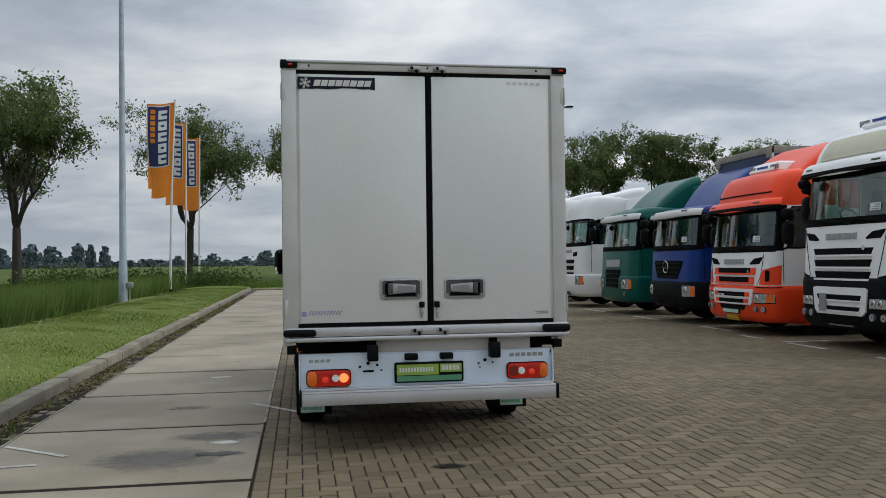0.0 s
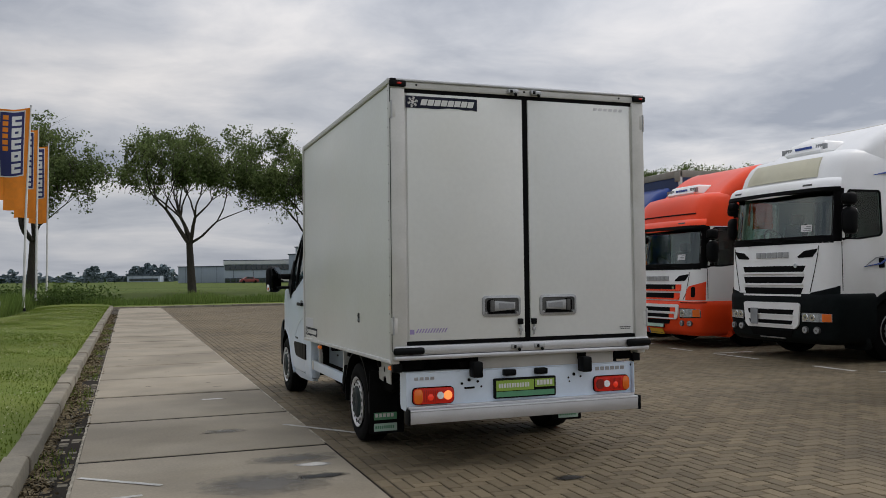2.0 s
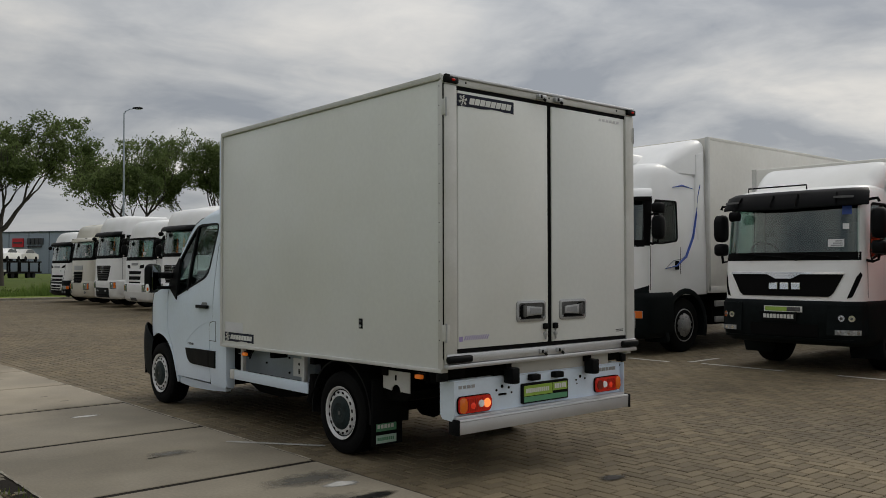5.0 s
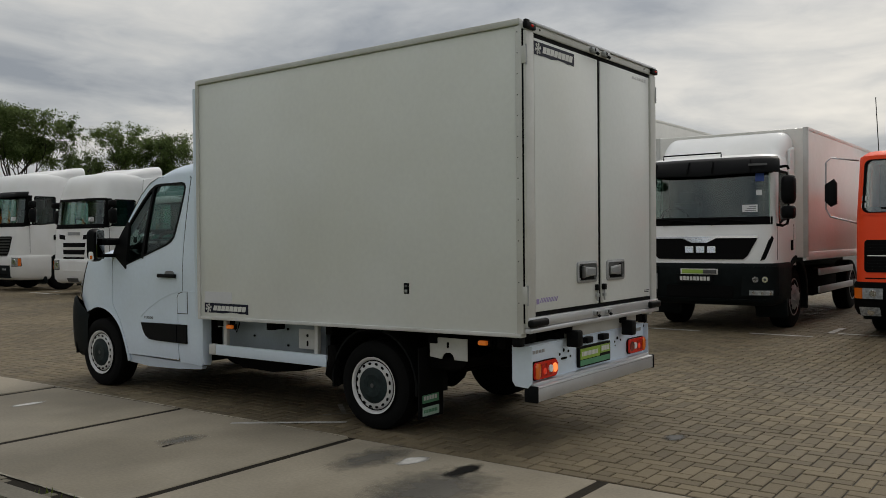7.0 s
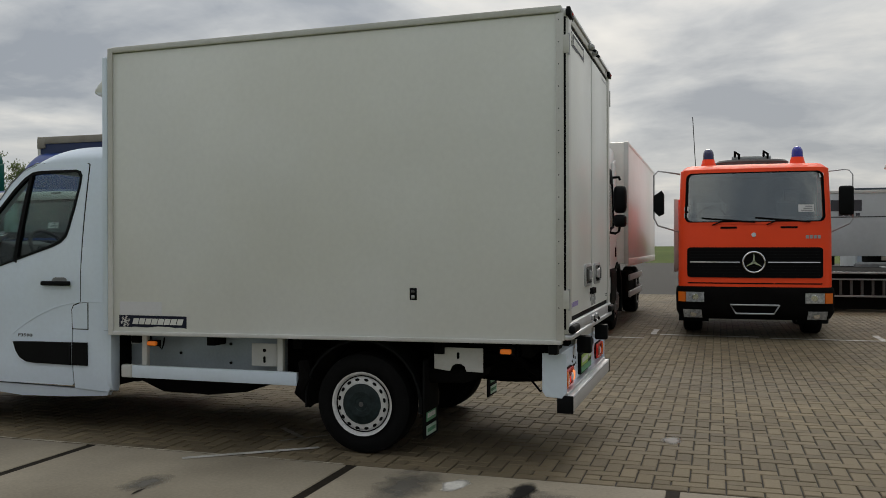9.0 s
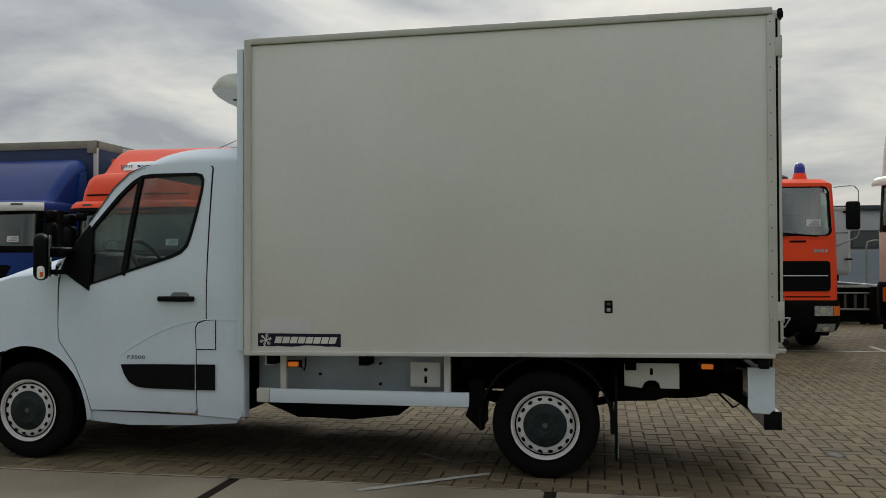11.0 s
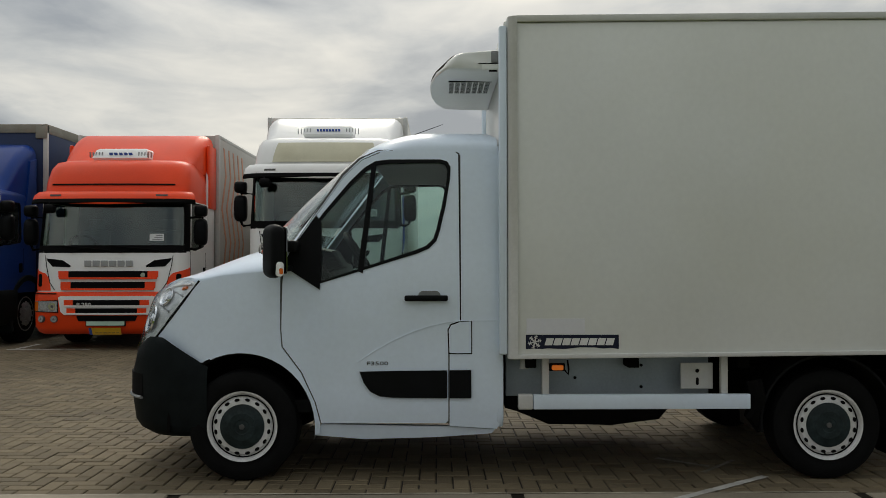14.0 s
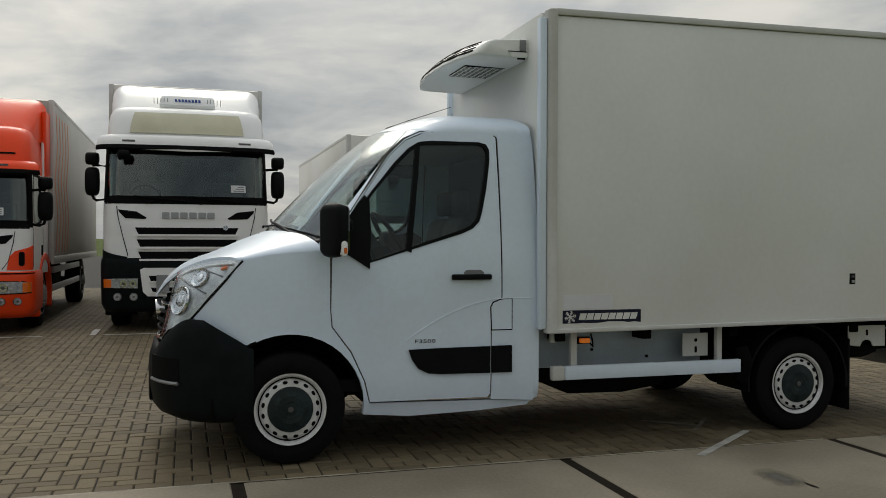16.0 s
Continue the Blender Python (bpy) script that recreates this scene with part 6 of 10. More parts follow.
def lorry_wheel(parent, x, y, r=0.49, steer=True):
    s = 1 if x > 0 else -1
    w = 0.15
    prof = [(-w, 0.30), (-w, r - 0.05), (-w * 0.85, r - 0.012), (-w * 0.6, r), (w * 0.6, r), (w * 0.85, r - 0.012), (w, r - 0.05), (w, 0.30)]
    t = part("wheel", revolve(prof, (x, y, r), n=36), M["rubber"], parent, "black lorry tyre with steel rim")
    f = x + s * w
    bm = bmesh.new()
    rim = [(0.0, 0.30), (0.008, 0.285), (-0.02, 0.26), (0.02 if steer else -0.10, 0.17), (0.05 if steer else -0.10, 0.12), (0.06, 0.10), (0.06, 0.01)]
    rings = [[bm.verts.new((f + s * o, y + q * math.cos(2 * math.pi * k / 28), r + q * math.sin(2 * math.pi * k / 28))) for k in range(28)] for o, q in rim]
    for a, b in zip(rings, rings[1:]):
        for k in range(28):
            bm.faces.new((a[k], a[(k + 1) % 28], b[(k + 1) % 28], b[k]))
    bm.faces.new(rings[-1])
    rm = part("rim", bm, M["lorry_rim"], t)
    for k in range(10):
        a = 2 * math.pi * k / 10
        part("rim_vent", cyl((f - s * 0.004, y + 0.225 * math.cos(a), r + 0.225 * math.sin(a)), (f + s * 0.012, y + 0.225 * math.cos(a), r + 0.225 * math.sin(a)), 0.024, n=8), M["gasket"], rm)
        c, e = math.cos(a + 0.3), math.sin(a + 0.3)
        part("wheel_nut", cyl((f + s * (0.0 if steer else -0.1), y + 0.145 * c, r + 0.145 * e), (f + s * (0.055 if steer else -0.06), y + 0.145 * c, r + 0.145 * e), 0.014, n=6), M["steel"], rm)
    return t


def lorry(y, front_x, paint, label, zb=0.32, zt=0.98, w0=1.60, w1=2.40, roof=2.75, hw=1.19, depth=1.75, style="scania", bumper="grey_plastic", lower=None, visor="black_plastic", visor_top=None, defl=None, cargo=None, mirrors=(1, 1), paper=True, plate=False, roof_paint=None, name="lorry", turn=90, tail=5.2, R=0.26, rake=0.10, crown=0.34, step_paint="under", blank=0.10):
    """A forward-control lorry, nose towards local +y. Heights: bumper zb..zt, windscreen w0..w1, roof."""
    t = thing(name, (front_x, y, 0), label, "lorry", group="lorries in the parked row", turn=turn)
    lower = lower or paint
    old = style == "old_mercedes"
    top = w1 + 0.10
    levels = [(zb, -0.06, hw - 0.02), (zb + 0.14, 0.0, hw), (zt, 0.0, hw), (w0 - 0.06, -0.03, hw), (w0, -0.04, hw - 0.004), (w1, -0.04 - rake, hw - 0.03), (top, -0.07 - rake, hw - 0.035)]
    if old:
        levels += [(roof - 0.05, -0.08 - rake, hw - 0.04), (roof - 0.015, -0.11 - rake, hw - 0.07), (roof, -0.19 - rake, hw - 0.14)]
    else:
        h = roof - top
        levels += [(top + h * 0.45, -0.07 - rake - crown * 0.22, hw - 0.05), (top + h * 0.75, -0.07 - rake - crown * 0.48, hw - 0.075), (top + h * 0.92, -0.07 - rake - crown * 0.78, hw - 0.12), (roof, -0.07 - rake - crown * 1.25, hw - 0.22)]
    F, Wd, front, side = cab_skin(levels, hw, R)
    s_end = hw - R + R * math.pi / 2
    s_scr = hw - R + R * (1.0 if not old else 0.62)      # windscreen ends within the corner
    ss = [s_end * (k / 14 - 1) for k in range(29)]

    def ring(z, back, off=0.0):
        w = Wd(z) + off
        return [front(s, z, off) for s in ss] + [(w, -back * 0.6, z), (w, -back - off, z), (-w, -back - off, z), (-w, -back * 0.6, z)]

    def fp(name, pts, off, thick, material, parent=None, label="", holes=(), step=0.07):
        return part(name, laid(pts, holes, front, off, thick, step), M[material], parent or t, label, angle=50)

    def fr(name, s0, s1, z0, z1, off, thick, material, parent=None, label="", n=8, taper=0.0):
        return part(name, fpan(front, (s0 + taper, s1 - taper), (s0, s1), z0, z1, off, thick, n=n), M[material], parent or t, label, angle=50)

    def flank(name, pts, off, thick, material, sg, parent=None, label="", holes=(), step=0.15):
        bm = laid(pts, holes, side, off, thick, step)
        return part(name, bm if sg < 0 else mirror_x(bm), M[material], parent or t, label, angle=50)

    # shell: lower body, greenhouse with open windows, roof
    part("cab_body", loft([ring(z, depth) for z in (zt - 0.06, zt + 0.1, (zt + w0) / 2, w0 - 0.06, w0)]), M[paint], t, angle=40)
    hz = [z for z, _, _ in levels if z >= top - 0.001]
    fine = []
    for a, b in zip(hz, hz[1:]):
        fine += [a, (a + b) / 2]
    part("cab_roof", loft([ring(z, depth) for z in [w1 + 0.02] + fine + [hz[-1]]]), M[roof_paint or paint], t, angle=50)
    part("cab_back", box(-hw + 0.05, hw - 0.05, -depth, -depth + 0.04, w0 - 0.02, w1 + 0.03), M[paint], t)
    yc0, yc1 = front(s_end, w0)[1], front(s_end, w1)[1]
    door_y = -0.30 if old else -0.30 - rake * 0.3
    if old:
        WIN = [(yc0 - 0.10, w0 + 0.06), (yc1 - 0.12, w1 - 0.06), (-1.10, w1 - 0.06), (-1.10, w0 + 0.06)]
    elif style == "man":
        WIN = [(yc0 - 0.13, w0 - 0.01), (yc0 - 0.10, w0 + 0.10), (yc1 - 0.10, w1 - 0.03), (yc1 - 0.16, w1 + 0.0), (-1.02, w1 + 0.0), (-1.06, w1 - 0.05), (-1.06, w0 + 0.14), (-1.02, w0 + 0.08), (-0.72, w0 + 0.06)]
    else:
        WIN = [(yc0 - 0.08, w0 + 0.05), (yc1 - 0.08, w1 - 0.05), (yc1 - 0.12, w1 - 0.015), (-1.14, w1 - 0.015), (-1.18, w1 - 0.05), (-1.18, w0 + 0.16), (-1.13, w0 + 0.10), (-0.70, w0 + 0.05)]
    for sg in (-1, 1):
        flank("cab_flank", [(yc0 + 0.004, w0 - 0.005), (yc1 + 0.004, w1 + 0.025), (-depth + 0.002, w1 + 0.025), (-depth + 0.002, w0 - 0.005)], 0.0, 0.04, paint, sg, holes=[WIN])
        gl = flank("side_window", [(a, b) for a, b in WIN], -0.012, 0.006, "lorry_glass", sg, label="dark tinted cab side window")
        flank("window_seal", ring_out(WIN, 0.022), 0.003, 0.02, "gasket", sg, gl, holes=[ring_out(WIN, -0.012)])
        a0, a1 = (s_scr - 0.02, s_end + 0.004)
        pts = [(a0, w0), (a1, w0), (a1, w1 + 0.02), (a0 - 0.01, w1 + 0.02)]
        pil = "gasket" if style in ("scania", "newscania", "atego", "actros", "daf") else paint
        part("windscreen_pillar", laid([(sg * p, q) for p, q in pts], [], front, 0.001, 0.03, 0.07), M[pil], t, angle=50)
        # door joints, handle, steps
        for yy, za in ((door_y - 0.02, zt + 0.05), (-1.26, zt + 0.32)):
            flank("door_gap", [(yy - 0.006, za), (yy + 0.006, za), (yy + 0.006, w0 - 0.01), (yy - 0.006, w0 - 0.01)], 0.003, 0.006, "gasket", sg)
        flank("door_handle", rounded(-1.20, -1.09, w0 - 0.42, w0 - 0.26, 0.02), 0.012, 0.02, "gasket", sg, label="black recessed door handle")
        for zz in (zb + 0.10, zb + 0.40):
            a = side(0, zz)[0]
            b = box(a - 0.015, a + 0.10, -0.82, -0.36, zz, zz + 0.045, bevel=0.012)
            part("cab_step", b if sg < 0 else mirror_x(b), M["steel"], t)
        b = box(-hw + 0.02, -hw + 0.14, -0.86, -0.30, zb + 0.04, zt - 0.02, bevel=0.01)
        part("step_well", b if sg < 0 else mirror_x(b), M[step_paint], t)
    ws = fp("windscreen", [(-s_scr, w0 + 0.03), (-s_scr + 0.02, w0 + 0.005), (s_scr - 0.02, w0 + 0.005), (s_scr, w0 + 0.03), (s_scr - 0.01, w1 - 0.03), (s_scr - 0.03, w1), (-s_scr + 0.03, w1), (-s_scr + 0.01, w1 - 0.03)], 0.0, 0.008, "old_screen" if old else "lorry_screen", None, "dark reflecting windscreen", step=0.12)
    for z0, z1 in ((w0 - 0.02, w0 + blank), (w1 - 0.035, w1 + 0.035))[:0 if old else 2]:
        fr("screen_band", -s_scr - 0.02, s_scr + 0.02, z0, z1, 0.004, 0.006, "gasket", ws, n=24)
    if old:   # painted surround with a rounded black rubber
        so = s_scr + 0.03
        hole = rounded(-s_scr + 0.03, s_scr - 0.03, w0 + 0.03, w1 - 0.03, 0.09, 6)
        fp("screen_surround", [(-so, w0 - 0.01), (so, w0 - 0.01), (so, w1 + 0.03), (-so, w1 + 0.03)], 0.010, 0.008, paint, ws, holes=[hole])
        fp("screen_rubber", ring_out(hole, 0.012), 0.016, 0.012, "gasket", ws, holes=[ring_out(hole, -0.022)])
    # cab inside
    part("dashboard", loft([[(x, F(x, w0) - 0.05 - d, w0 + h) for x in (-hw + 0.12, -0.5, 0.0, 0.5, hw - 0.12)] + [(x, F(x, w0) - 0.55, w0 + h2) for x in (hw - 0.12, 0.0, -hw + 0.12)] for d, h, h2 in ((0.0, 0.003, 0.003), (0.0, 0.05, 0.06), (0.10, 0.09, 0.12))]), M["cab_dark"], t)
    part("cab_floor", box(-hw + 0.07, hw - 0.07, -depth + 0.05, -0.50, w0 + 0.003, w0 + 0.02), M["cab_dark"], t)
    part("back_curtain", box(-hw + 0.06, hw - 0.06, -depth + 0.045, -depth + 0.09, w0, w1 + 0.02), M["cab_dark"], t)
    part("roof_lining", box(-hw + 0.06, hw - 0.06, -depth + 0.05, -0.45, w1 - 0.005, w1 + 0.015), M["cab_dark"], t)
    for sx in (-0.62, 0.62):
        st = part("cab_seat", prism([(-1.12, w0), (-0.98, w0), (-1.08, w0 + 0.36), (-1.16, w0 + 0.38), (-1.20, w0 + 0.30)], "x", sx - 0.23, sx + 0.23, bevel=0.03), M["seat"], t, "grey cab seat")
        part("headrest", box(sx - 0.13, sx + 0.13, -1.20, -1.10, w0 + 0.38, w0 + 0.56, bevel=0.03), M["seat"], st)
    part("steering_wheel", tube([(0.62 + 0.22 * math.cos(2 * math.pi * k / 20), -0.62 + 0.10 * math.sin(2 * math.pi * k / 20), w0 + 0.12 + 0.15 * math.sin(2 * math.pi * k / 20)) for k in range(21)], 0.018, n=6), M["gasket"], t)
    # wipers
    for xx in (-0.80, -0.02):
        a = [front(xx + 0.13 * k, w0 + 0.02 + 0.012 * k, 0.022) for k in range(7)]
        part("wiper", tube(a, 0.012, n=6), M["gasket"], t)
        part("wiper_arm", tube([front(xx + 0.62, w0 - 0.02, 0.02), front(xx + 0.45, w0 + 0.05, 0.035), front(xx + 0.30, w0 + 0.055, 0.03)], 0.010, n=6), M["gasket"], t)
    if paper:
        pp = fr("windscreen_notice", -0.86, -0.64, w0 + 0.17, w0 + 0.28, 0.010, 0.004, "paper", ws, "white price notice behind the glass", n=2)
        for k in range(3):
            fr("notice_print", -0.84 + 0.0 * k, -0.68 - 0.03 * k, w0 + 0.185 + 0.03 * k, w0 + 0.20 + 0.03 * k, 0.012, 0.002, "skin_grey", pp, n=2)
    # bumper with an undercut and a soft top edge
    part("front_bumper", loft([[(p[0] * 1.008, p[1] - 0.012 if i > 28 else p[1], p[2]) for i, p in enumerate(ring(z, 0.95, o))] for z, o in ((zb, -0.05), (zb + 0.03, 0.0), (zb + 0.12, 0.025), (zt - 0.10, 0.03), (zt - 0.03, 0.022), (zt, 0.004))]), M[bumper], t, angle=40)
    # sun visor: a curved hollow blade ahead of the screen
    if visor:
        vt = visor_top or w1 + 0.13
        sv = s_scr + 0.03
        prof = [(0.03, vt), (0.10, vt - 0.005), (0.155, vt - 0.06), (0.175, w1 - 0.005), (0.165, w1 - 0.03), (0.15, w1 - 0.03), (0.145, w1 + 0.02), (0.08, vt - 0.06), (0.03, vt - 0.04)]
        k = 0.75 if style == "man" else 1.0
        v = part("sun_visor", loft([[front(sv * (j / 14 - 1) if j != 14 else 0.0, z - (0.03 * (1 - abs(j / 14 - 1)) if i in (3, 4, 5, 6) else 0), o * k) for i, (o, z) in enumerate(prof)] for j in range(29)]), M[visor], t, "curved sun visor over the windscreen", angle=50)
        if style == "scania":   # dark lower lip under a painted blade
            part("visor_lip", loft([[front(sv * (j / 14 - 1) if j != 14 else 0.0, z, o) for o, z in ((0.06, w1 + 0.035), (0.172, w1 + 0.03), (0.18, w1 - 0.025), (0.165, w1 - 0.045), (0.06, w1 - 0.02))] for j in range(29)]), M["gasket"], v, "black lower lip", angle=50)
        for x in (-0.86, 0.86):
            part("visor_lamp", fpan(front, (x - 0.09, x + 0.09), (x - 0.09, x + 0.09), w1 + 0.07, w1 + 0.10, 0.165, 0.02, n=2), M["dull_grey"], v)
    # mirrors
    for sg, on in zip((-1, 1), mirrors):
        if not on:
            continue
        mx, my = sg * (hw + 0.16), yc0 - 0.02
        za, zb_, zc, zd = (0.10, 0.53, 0.56, 0.75) if style != "man" else (0.28, 0.72, 0.06, 0.26)
        def shell(z0, z1, w):
            zm, hh = (z0 + z1) / 2, (z1 - z0) / 2
            return loft([[(mx + w * kx * math.copysign(abs(math.cos(a)) ** 0.5, math.cos(a)), yy, zm + hh * kx * math.copysign(abs(math.sin(a)) ** 0.5, math.sin(a))) for a in [2 * math.pi * q / 20 for q in range(20)]] for yy, kx in ((my - 0.05, 0.94), (my - 0.02, 1.0), (my + 0.05, 0.96), (my + 0.09, 0.82), (my + 0.115, 0.5))])
        mh = part("wing_mirror", shell(w0 + za, w0 + zb_, 0.105), M["black_plastic"], t, "black wing mirror housing", angle=50)
        part("mirror_glass", prism(rounded(mx - 0.085, mx + 0.085, w0 + za + 0.03, w0 + zb_ - 0.03, 0.03), "y", my - 0.058, my - 0.052), M["chrome"], mh)
        part("wide_angle_mirror", shell(w0 + zc, w0 + zd, 0.10), M["black_plastic"], mh, angle=50)
        arm = ((s_end, w0 + 0.545), (s_end, w0 + 0.05)) if style != "man" else ((s_end, w0 + 0.84), (s_end, w0 - 0.02))
        for (sa, z), zm in zip(arm, (0.545, 0.12) if style != "man" else (0.80, 0.10)):
            p = front(sg * sa, z, -0.02)
            part("mirror_arm", tube([p, (p[0] + sg * 0.12, p[1] + 0.06, z + (0.01 if zm > 0.3 else -0.02)), (mx - sg * 0.02, my, z + 0.01), (mx, my, w0 + zm)], 0.02, n=8), M["gasket"], mh)
    if not old:
        mr = hw - 0.30
        part("kerb_mirror", revolve([(-0.10, 0.02), (-0.07, 0.07), (0.06, 0.075), (0.09, 0.02)], (mr, F(mr, w1) + 0.20, w1 - 0.13), n=14), M["gasket"], t, "round black kerb mirror")
        part("kerb_mirror_arm", tube([(mr, F(mr, w1) + 0.20, w1 - 0.08), (mr + 0.04, F(mr, w1) + 0.14, w1 + 0.02)], 0.015, n=6), M["gasket"], t)

    def slots(rows, taper=0.05, edge=None):
        """Grille openings under proud ledges: z0, z1, half length."""
        for z0, z1, f in rows:
            g = fr("grille_slot", -f, f, z0, z1, 0.006, 0.02, "gasket", None, "dark grille opening", n=16, taper=taper)
            fr("grille_ledge", -f + taper * 0.4, f - taper * 0.4, z0 - 0.028, z0 + 0.002, 0.034, 0.04, edge or lower, g, n=16)
            if edge:
                for sg in (-1, 1):
                    fr("grille_cheek", sg * (f - 0.16), sg * f, z0, z1, 0.012, 0.01, edge, g, n=3)

    def lamps(z0, z1, xa, xb, wrap=0.20, fog=None, tinted="lorry_lens"):
        for sg in (-1, 1):
            hl = fp("headlamp", [(sg * p, q) for p, q in ((xa, z0), (xb + wrap, z0 + 0.01), (xb + wrap, z1 - 0.01), (xb, z1), (xa, z1))], 0.038, 0.03, "lorry_lens", None, "clear headlamp with round reflectors")
            fp("lamp_rim", [(sg * p, q) for p, q in ((xa - 0.015, z0 - 0.015), (xb + wrap + 0.01, z0 - 0.005), (xb + wrap + 0.01, z1 + 0.005), (xa - 0.015, z1 + 0.015))], 0.032, 0.03, "gasket", hl)
            rr = (z1 - z0) * 0.40
            for k in range(2):
                sx = xa + rr * 1.2 + k * rr * 2.3
                if sx + rr < xb + 0.03:
                    p, q = front(sg * sx, (z0 + z1) / 2, 0.036), front(sg * sx, (z0 + z1) / 2, 0.046)
                    part("reflector", cyl(p, q, rr, rr * 0.9, n=18), M["chrome"], hl)
                    part("bulb_cap", cyl(q, front(sg * sx, (z0 + z1) / 2, 0.054), rr * 0.4, rr * 0.3, n=10), M["dull_grey"], hl)
            if wrap > 0.1:
                fr("indicator", sg * (xb + wrap * 0.35), sg * (xb + wrap - 0.01), z0 + 0.012, z1 - 0.012, 0.044, 0.01, "amber", hl, "amber indicator", n=4)
            for fx, fz, rad in fog or ():
                p, q = front(sg * fx, fz, 0.01), front(sg * fx, fz, 0.055)
                fo = part("fog_lamp", cyl(p, q, rad, rad * 0.96, n=18), M["lorry_lens"], t, "small round fog lamp")
                part("fog_rim", cyl(p, front(sg * fx, fz, 0.048), rad * 1.16, rad * 1.1, n=18), M["dull_grey"], fo)
                part("fog_bulb", cyl(q, front(sg * fx, fz, 0.059), rad * 0.35, rad * 0.3, n=10), M["dull_grey"], fo)

    # faces by make
    if style == "scania":
        d = w0 - 1.92
        blocks_on(t, F, -0.39, 0.39, w0 - 0.235, w0 - 0.14, 6, "logo_grey", "grey raised block")
        for sg in (-1, 1):
            fp("cheek_vent", [(sg * p, q) for p, q in ((0.60, w0 - 0.245), (0.58, w0 - 0.225), (0.72, w0 - 0.135), (0.98, w0 - 0.105), (0.96, w0 - 0.15), (0.88, w0 - 0.235))], 0.006, 0.02, "gasket", None, "black cheek vent")
            # joint between the grille hatch and the corner panel
            seam = [front(sg * p, q, 0.004) for p, q in ((1.0, w0 - 0.06), (0.98, w0 - 0.22), (0.92, w0 - 0.48), (0.84, zt + 0.03))]
            part("hatch_joint", tube(seam, 0.006, n=6), M["gasket"], t)
        if zt > 1.05:   # four openings above a dark bumper
            slots([(1.45, 1.55, 0.745), (1.265, 1.375, 0.72), (1.085, 1.195, 0.70)])
            fr("grille_slot", -0.66, 0.66, 0.985, 1.035, 0.026, 0.03, "gasket", None, "dark grille opening", n=16, taper=0.03)
            for sg in (-1, 1):
                fp("dark_cheek", [(sg * p, q) for p, q in ((0.80, zt - 0.05), (0.86, zt + 0.02), (1.02, zt + 0.05), (s_end - 0.02, zt + 0.13), (s_end - 0.02, zt - 0.05))], 0.012, 0.03, bumper)
            ins = fp("lower_grille", [(-0.56, 0.535), (0.56, 0.535), (0.63, 0.60), (0.67, 0.93), (0.62, 0.955), (-0.62, 0.955), (-0.67, 0.93), (-0.63, 0.60)], 0.05, 0.05, lower, None, "white lower grille frame")
            for z0, z1, f in ((0.76, 0.84, 0.55), (0.60, 0.665, 0.52)):
                fr("lower_slot", -f, f, z0, z1, 0.056, 0.02, "gasket", ins, n=12, taper=0.03)
                fr("lower_ledge", -f, f, z0 - 0.02, z0 + 0.002, 0.075, 0.03, lower, ins, n=12)
            fr("bumper_mouth", -0.50, 0.50, 0.40, 0.50, 0.034, 0.01, "gasket", None, n=10, taper=0.04)
            fr("badge_panel", 0.26, 0.44, 0.58, 0.85, 0.085, 0.02, "skin_grey", ins, "blank grey badge panel", n=2)
            fr("bumper_strip", -0.30, 0.30, zb + 0.06, zb + 0.08, 0.032, 0.02, "steel", None, n=4)
            lamps(0.655, 0.80, 0.70, 0.99, 0.20, fog=((0.76, 0.53, 0.052), (0.98, 0.53, 0.052)))
        else:           # low cab: two openings, painted bumper
            slots([(1.135, 1.235, 0.78), (0.965, 1.065, 0.74)], edge="orange" if bumper == "orange" else None)
            ins = fp("lower_grille", [(-0.66, 0.55), (0.66, 0.55), (0.72, 0.60), (0.76, 0.82), (0.72, 0.845), (-0.72, 0.845), (-0.76, 0.82), (-0.72, 0.60)], 0.05, 0.05, lower, None, "white lower grille frame")
            for z0, z1, f in ((0.70, 0.785, 0.66), (0.58, 0.655, 0.62)):
                fr("lower_slot", -f, f, z0, z1, 0.056, 0.02, "gasket", ins, n=12, taper=0.03)
                fr("lower_ledge", -f, f, z0 - 0.02, z0 + 0.002, 0.07, 0.03, lower, ins, n=12)
                for sg in (-1, 1):
                    fr("slot_cheek", sg * (f - 0.14), sg * f, z0, z1, 0.06, 0.01, bumper, ins, n=3)
            fr("bumper_mouth", -0.48, 0.48, 0.455, 0.54, 0.034, 0.01, "gasket", None, n=10, taper=0.04)
            lamps(0.60, 0.765, 0.78, 1.02, 0.20, fog=((0.83, 0.485, 0.05), (1.03, 0.485, 0.05)))
        part("hatch_emblem", cyl(front(-0.55, w0 - 0.37, 0.0), front(-0.55, w0 - 0.37, 0.02), 0.038, n=14), M["chrome"], t)
    elif style == "newscania":
        blocks_on(t, F, -0.30, 0.30, w0 - 0.20, w0 - 0.11, 6, "logo_grey", "grey raised block")
        for sg in (-1, 1):
            fp("cheek_vent", [(sg * p, q) for p, q in ((0.44, w0 - 0.32), (0.46, w0 - 0.20), (0.78, w0 - 0.17), (0.76, w0 - 0.30))], 0.006, 0.02, "gasket", None, "black cheek vent")
        slots([(w0 - 0.53, w0 - 0.41, 0.56), (w0 - 0.73, w0 - 0.60, 0.54), (w0 - 0.92, w0 - 0.80, 0.52), (w0 - 1.16, w0 - 1.05, 0.50)], taper=0.03)
        lamps(zt - 0.30, zt - 0.06, 0.72, 1.0, 0.14)
        fr("number_holder", -0.26, 0.26, zb + 0.04, zb + 0.15, 0.045, 0.02, "dull_grey", None, n=3)
    elif style == "man":
        gb = w0 - 0.21
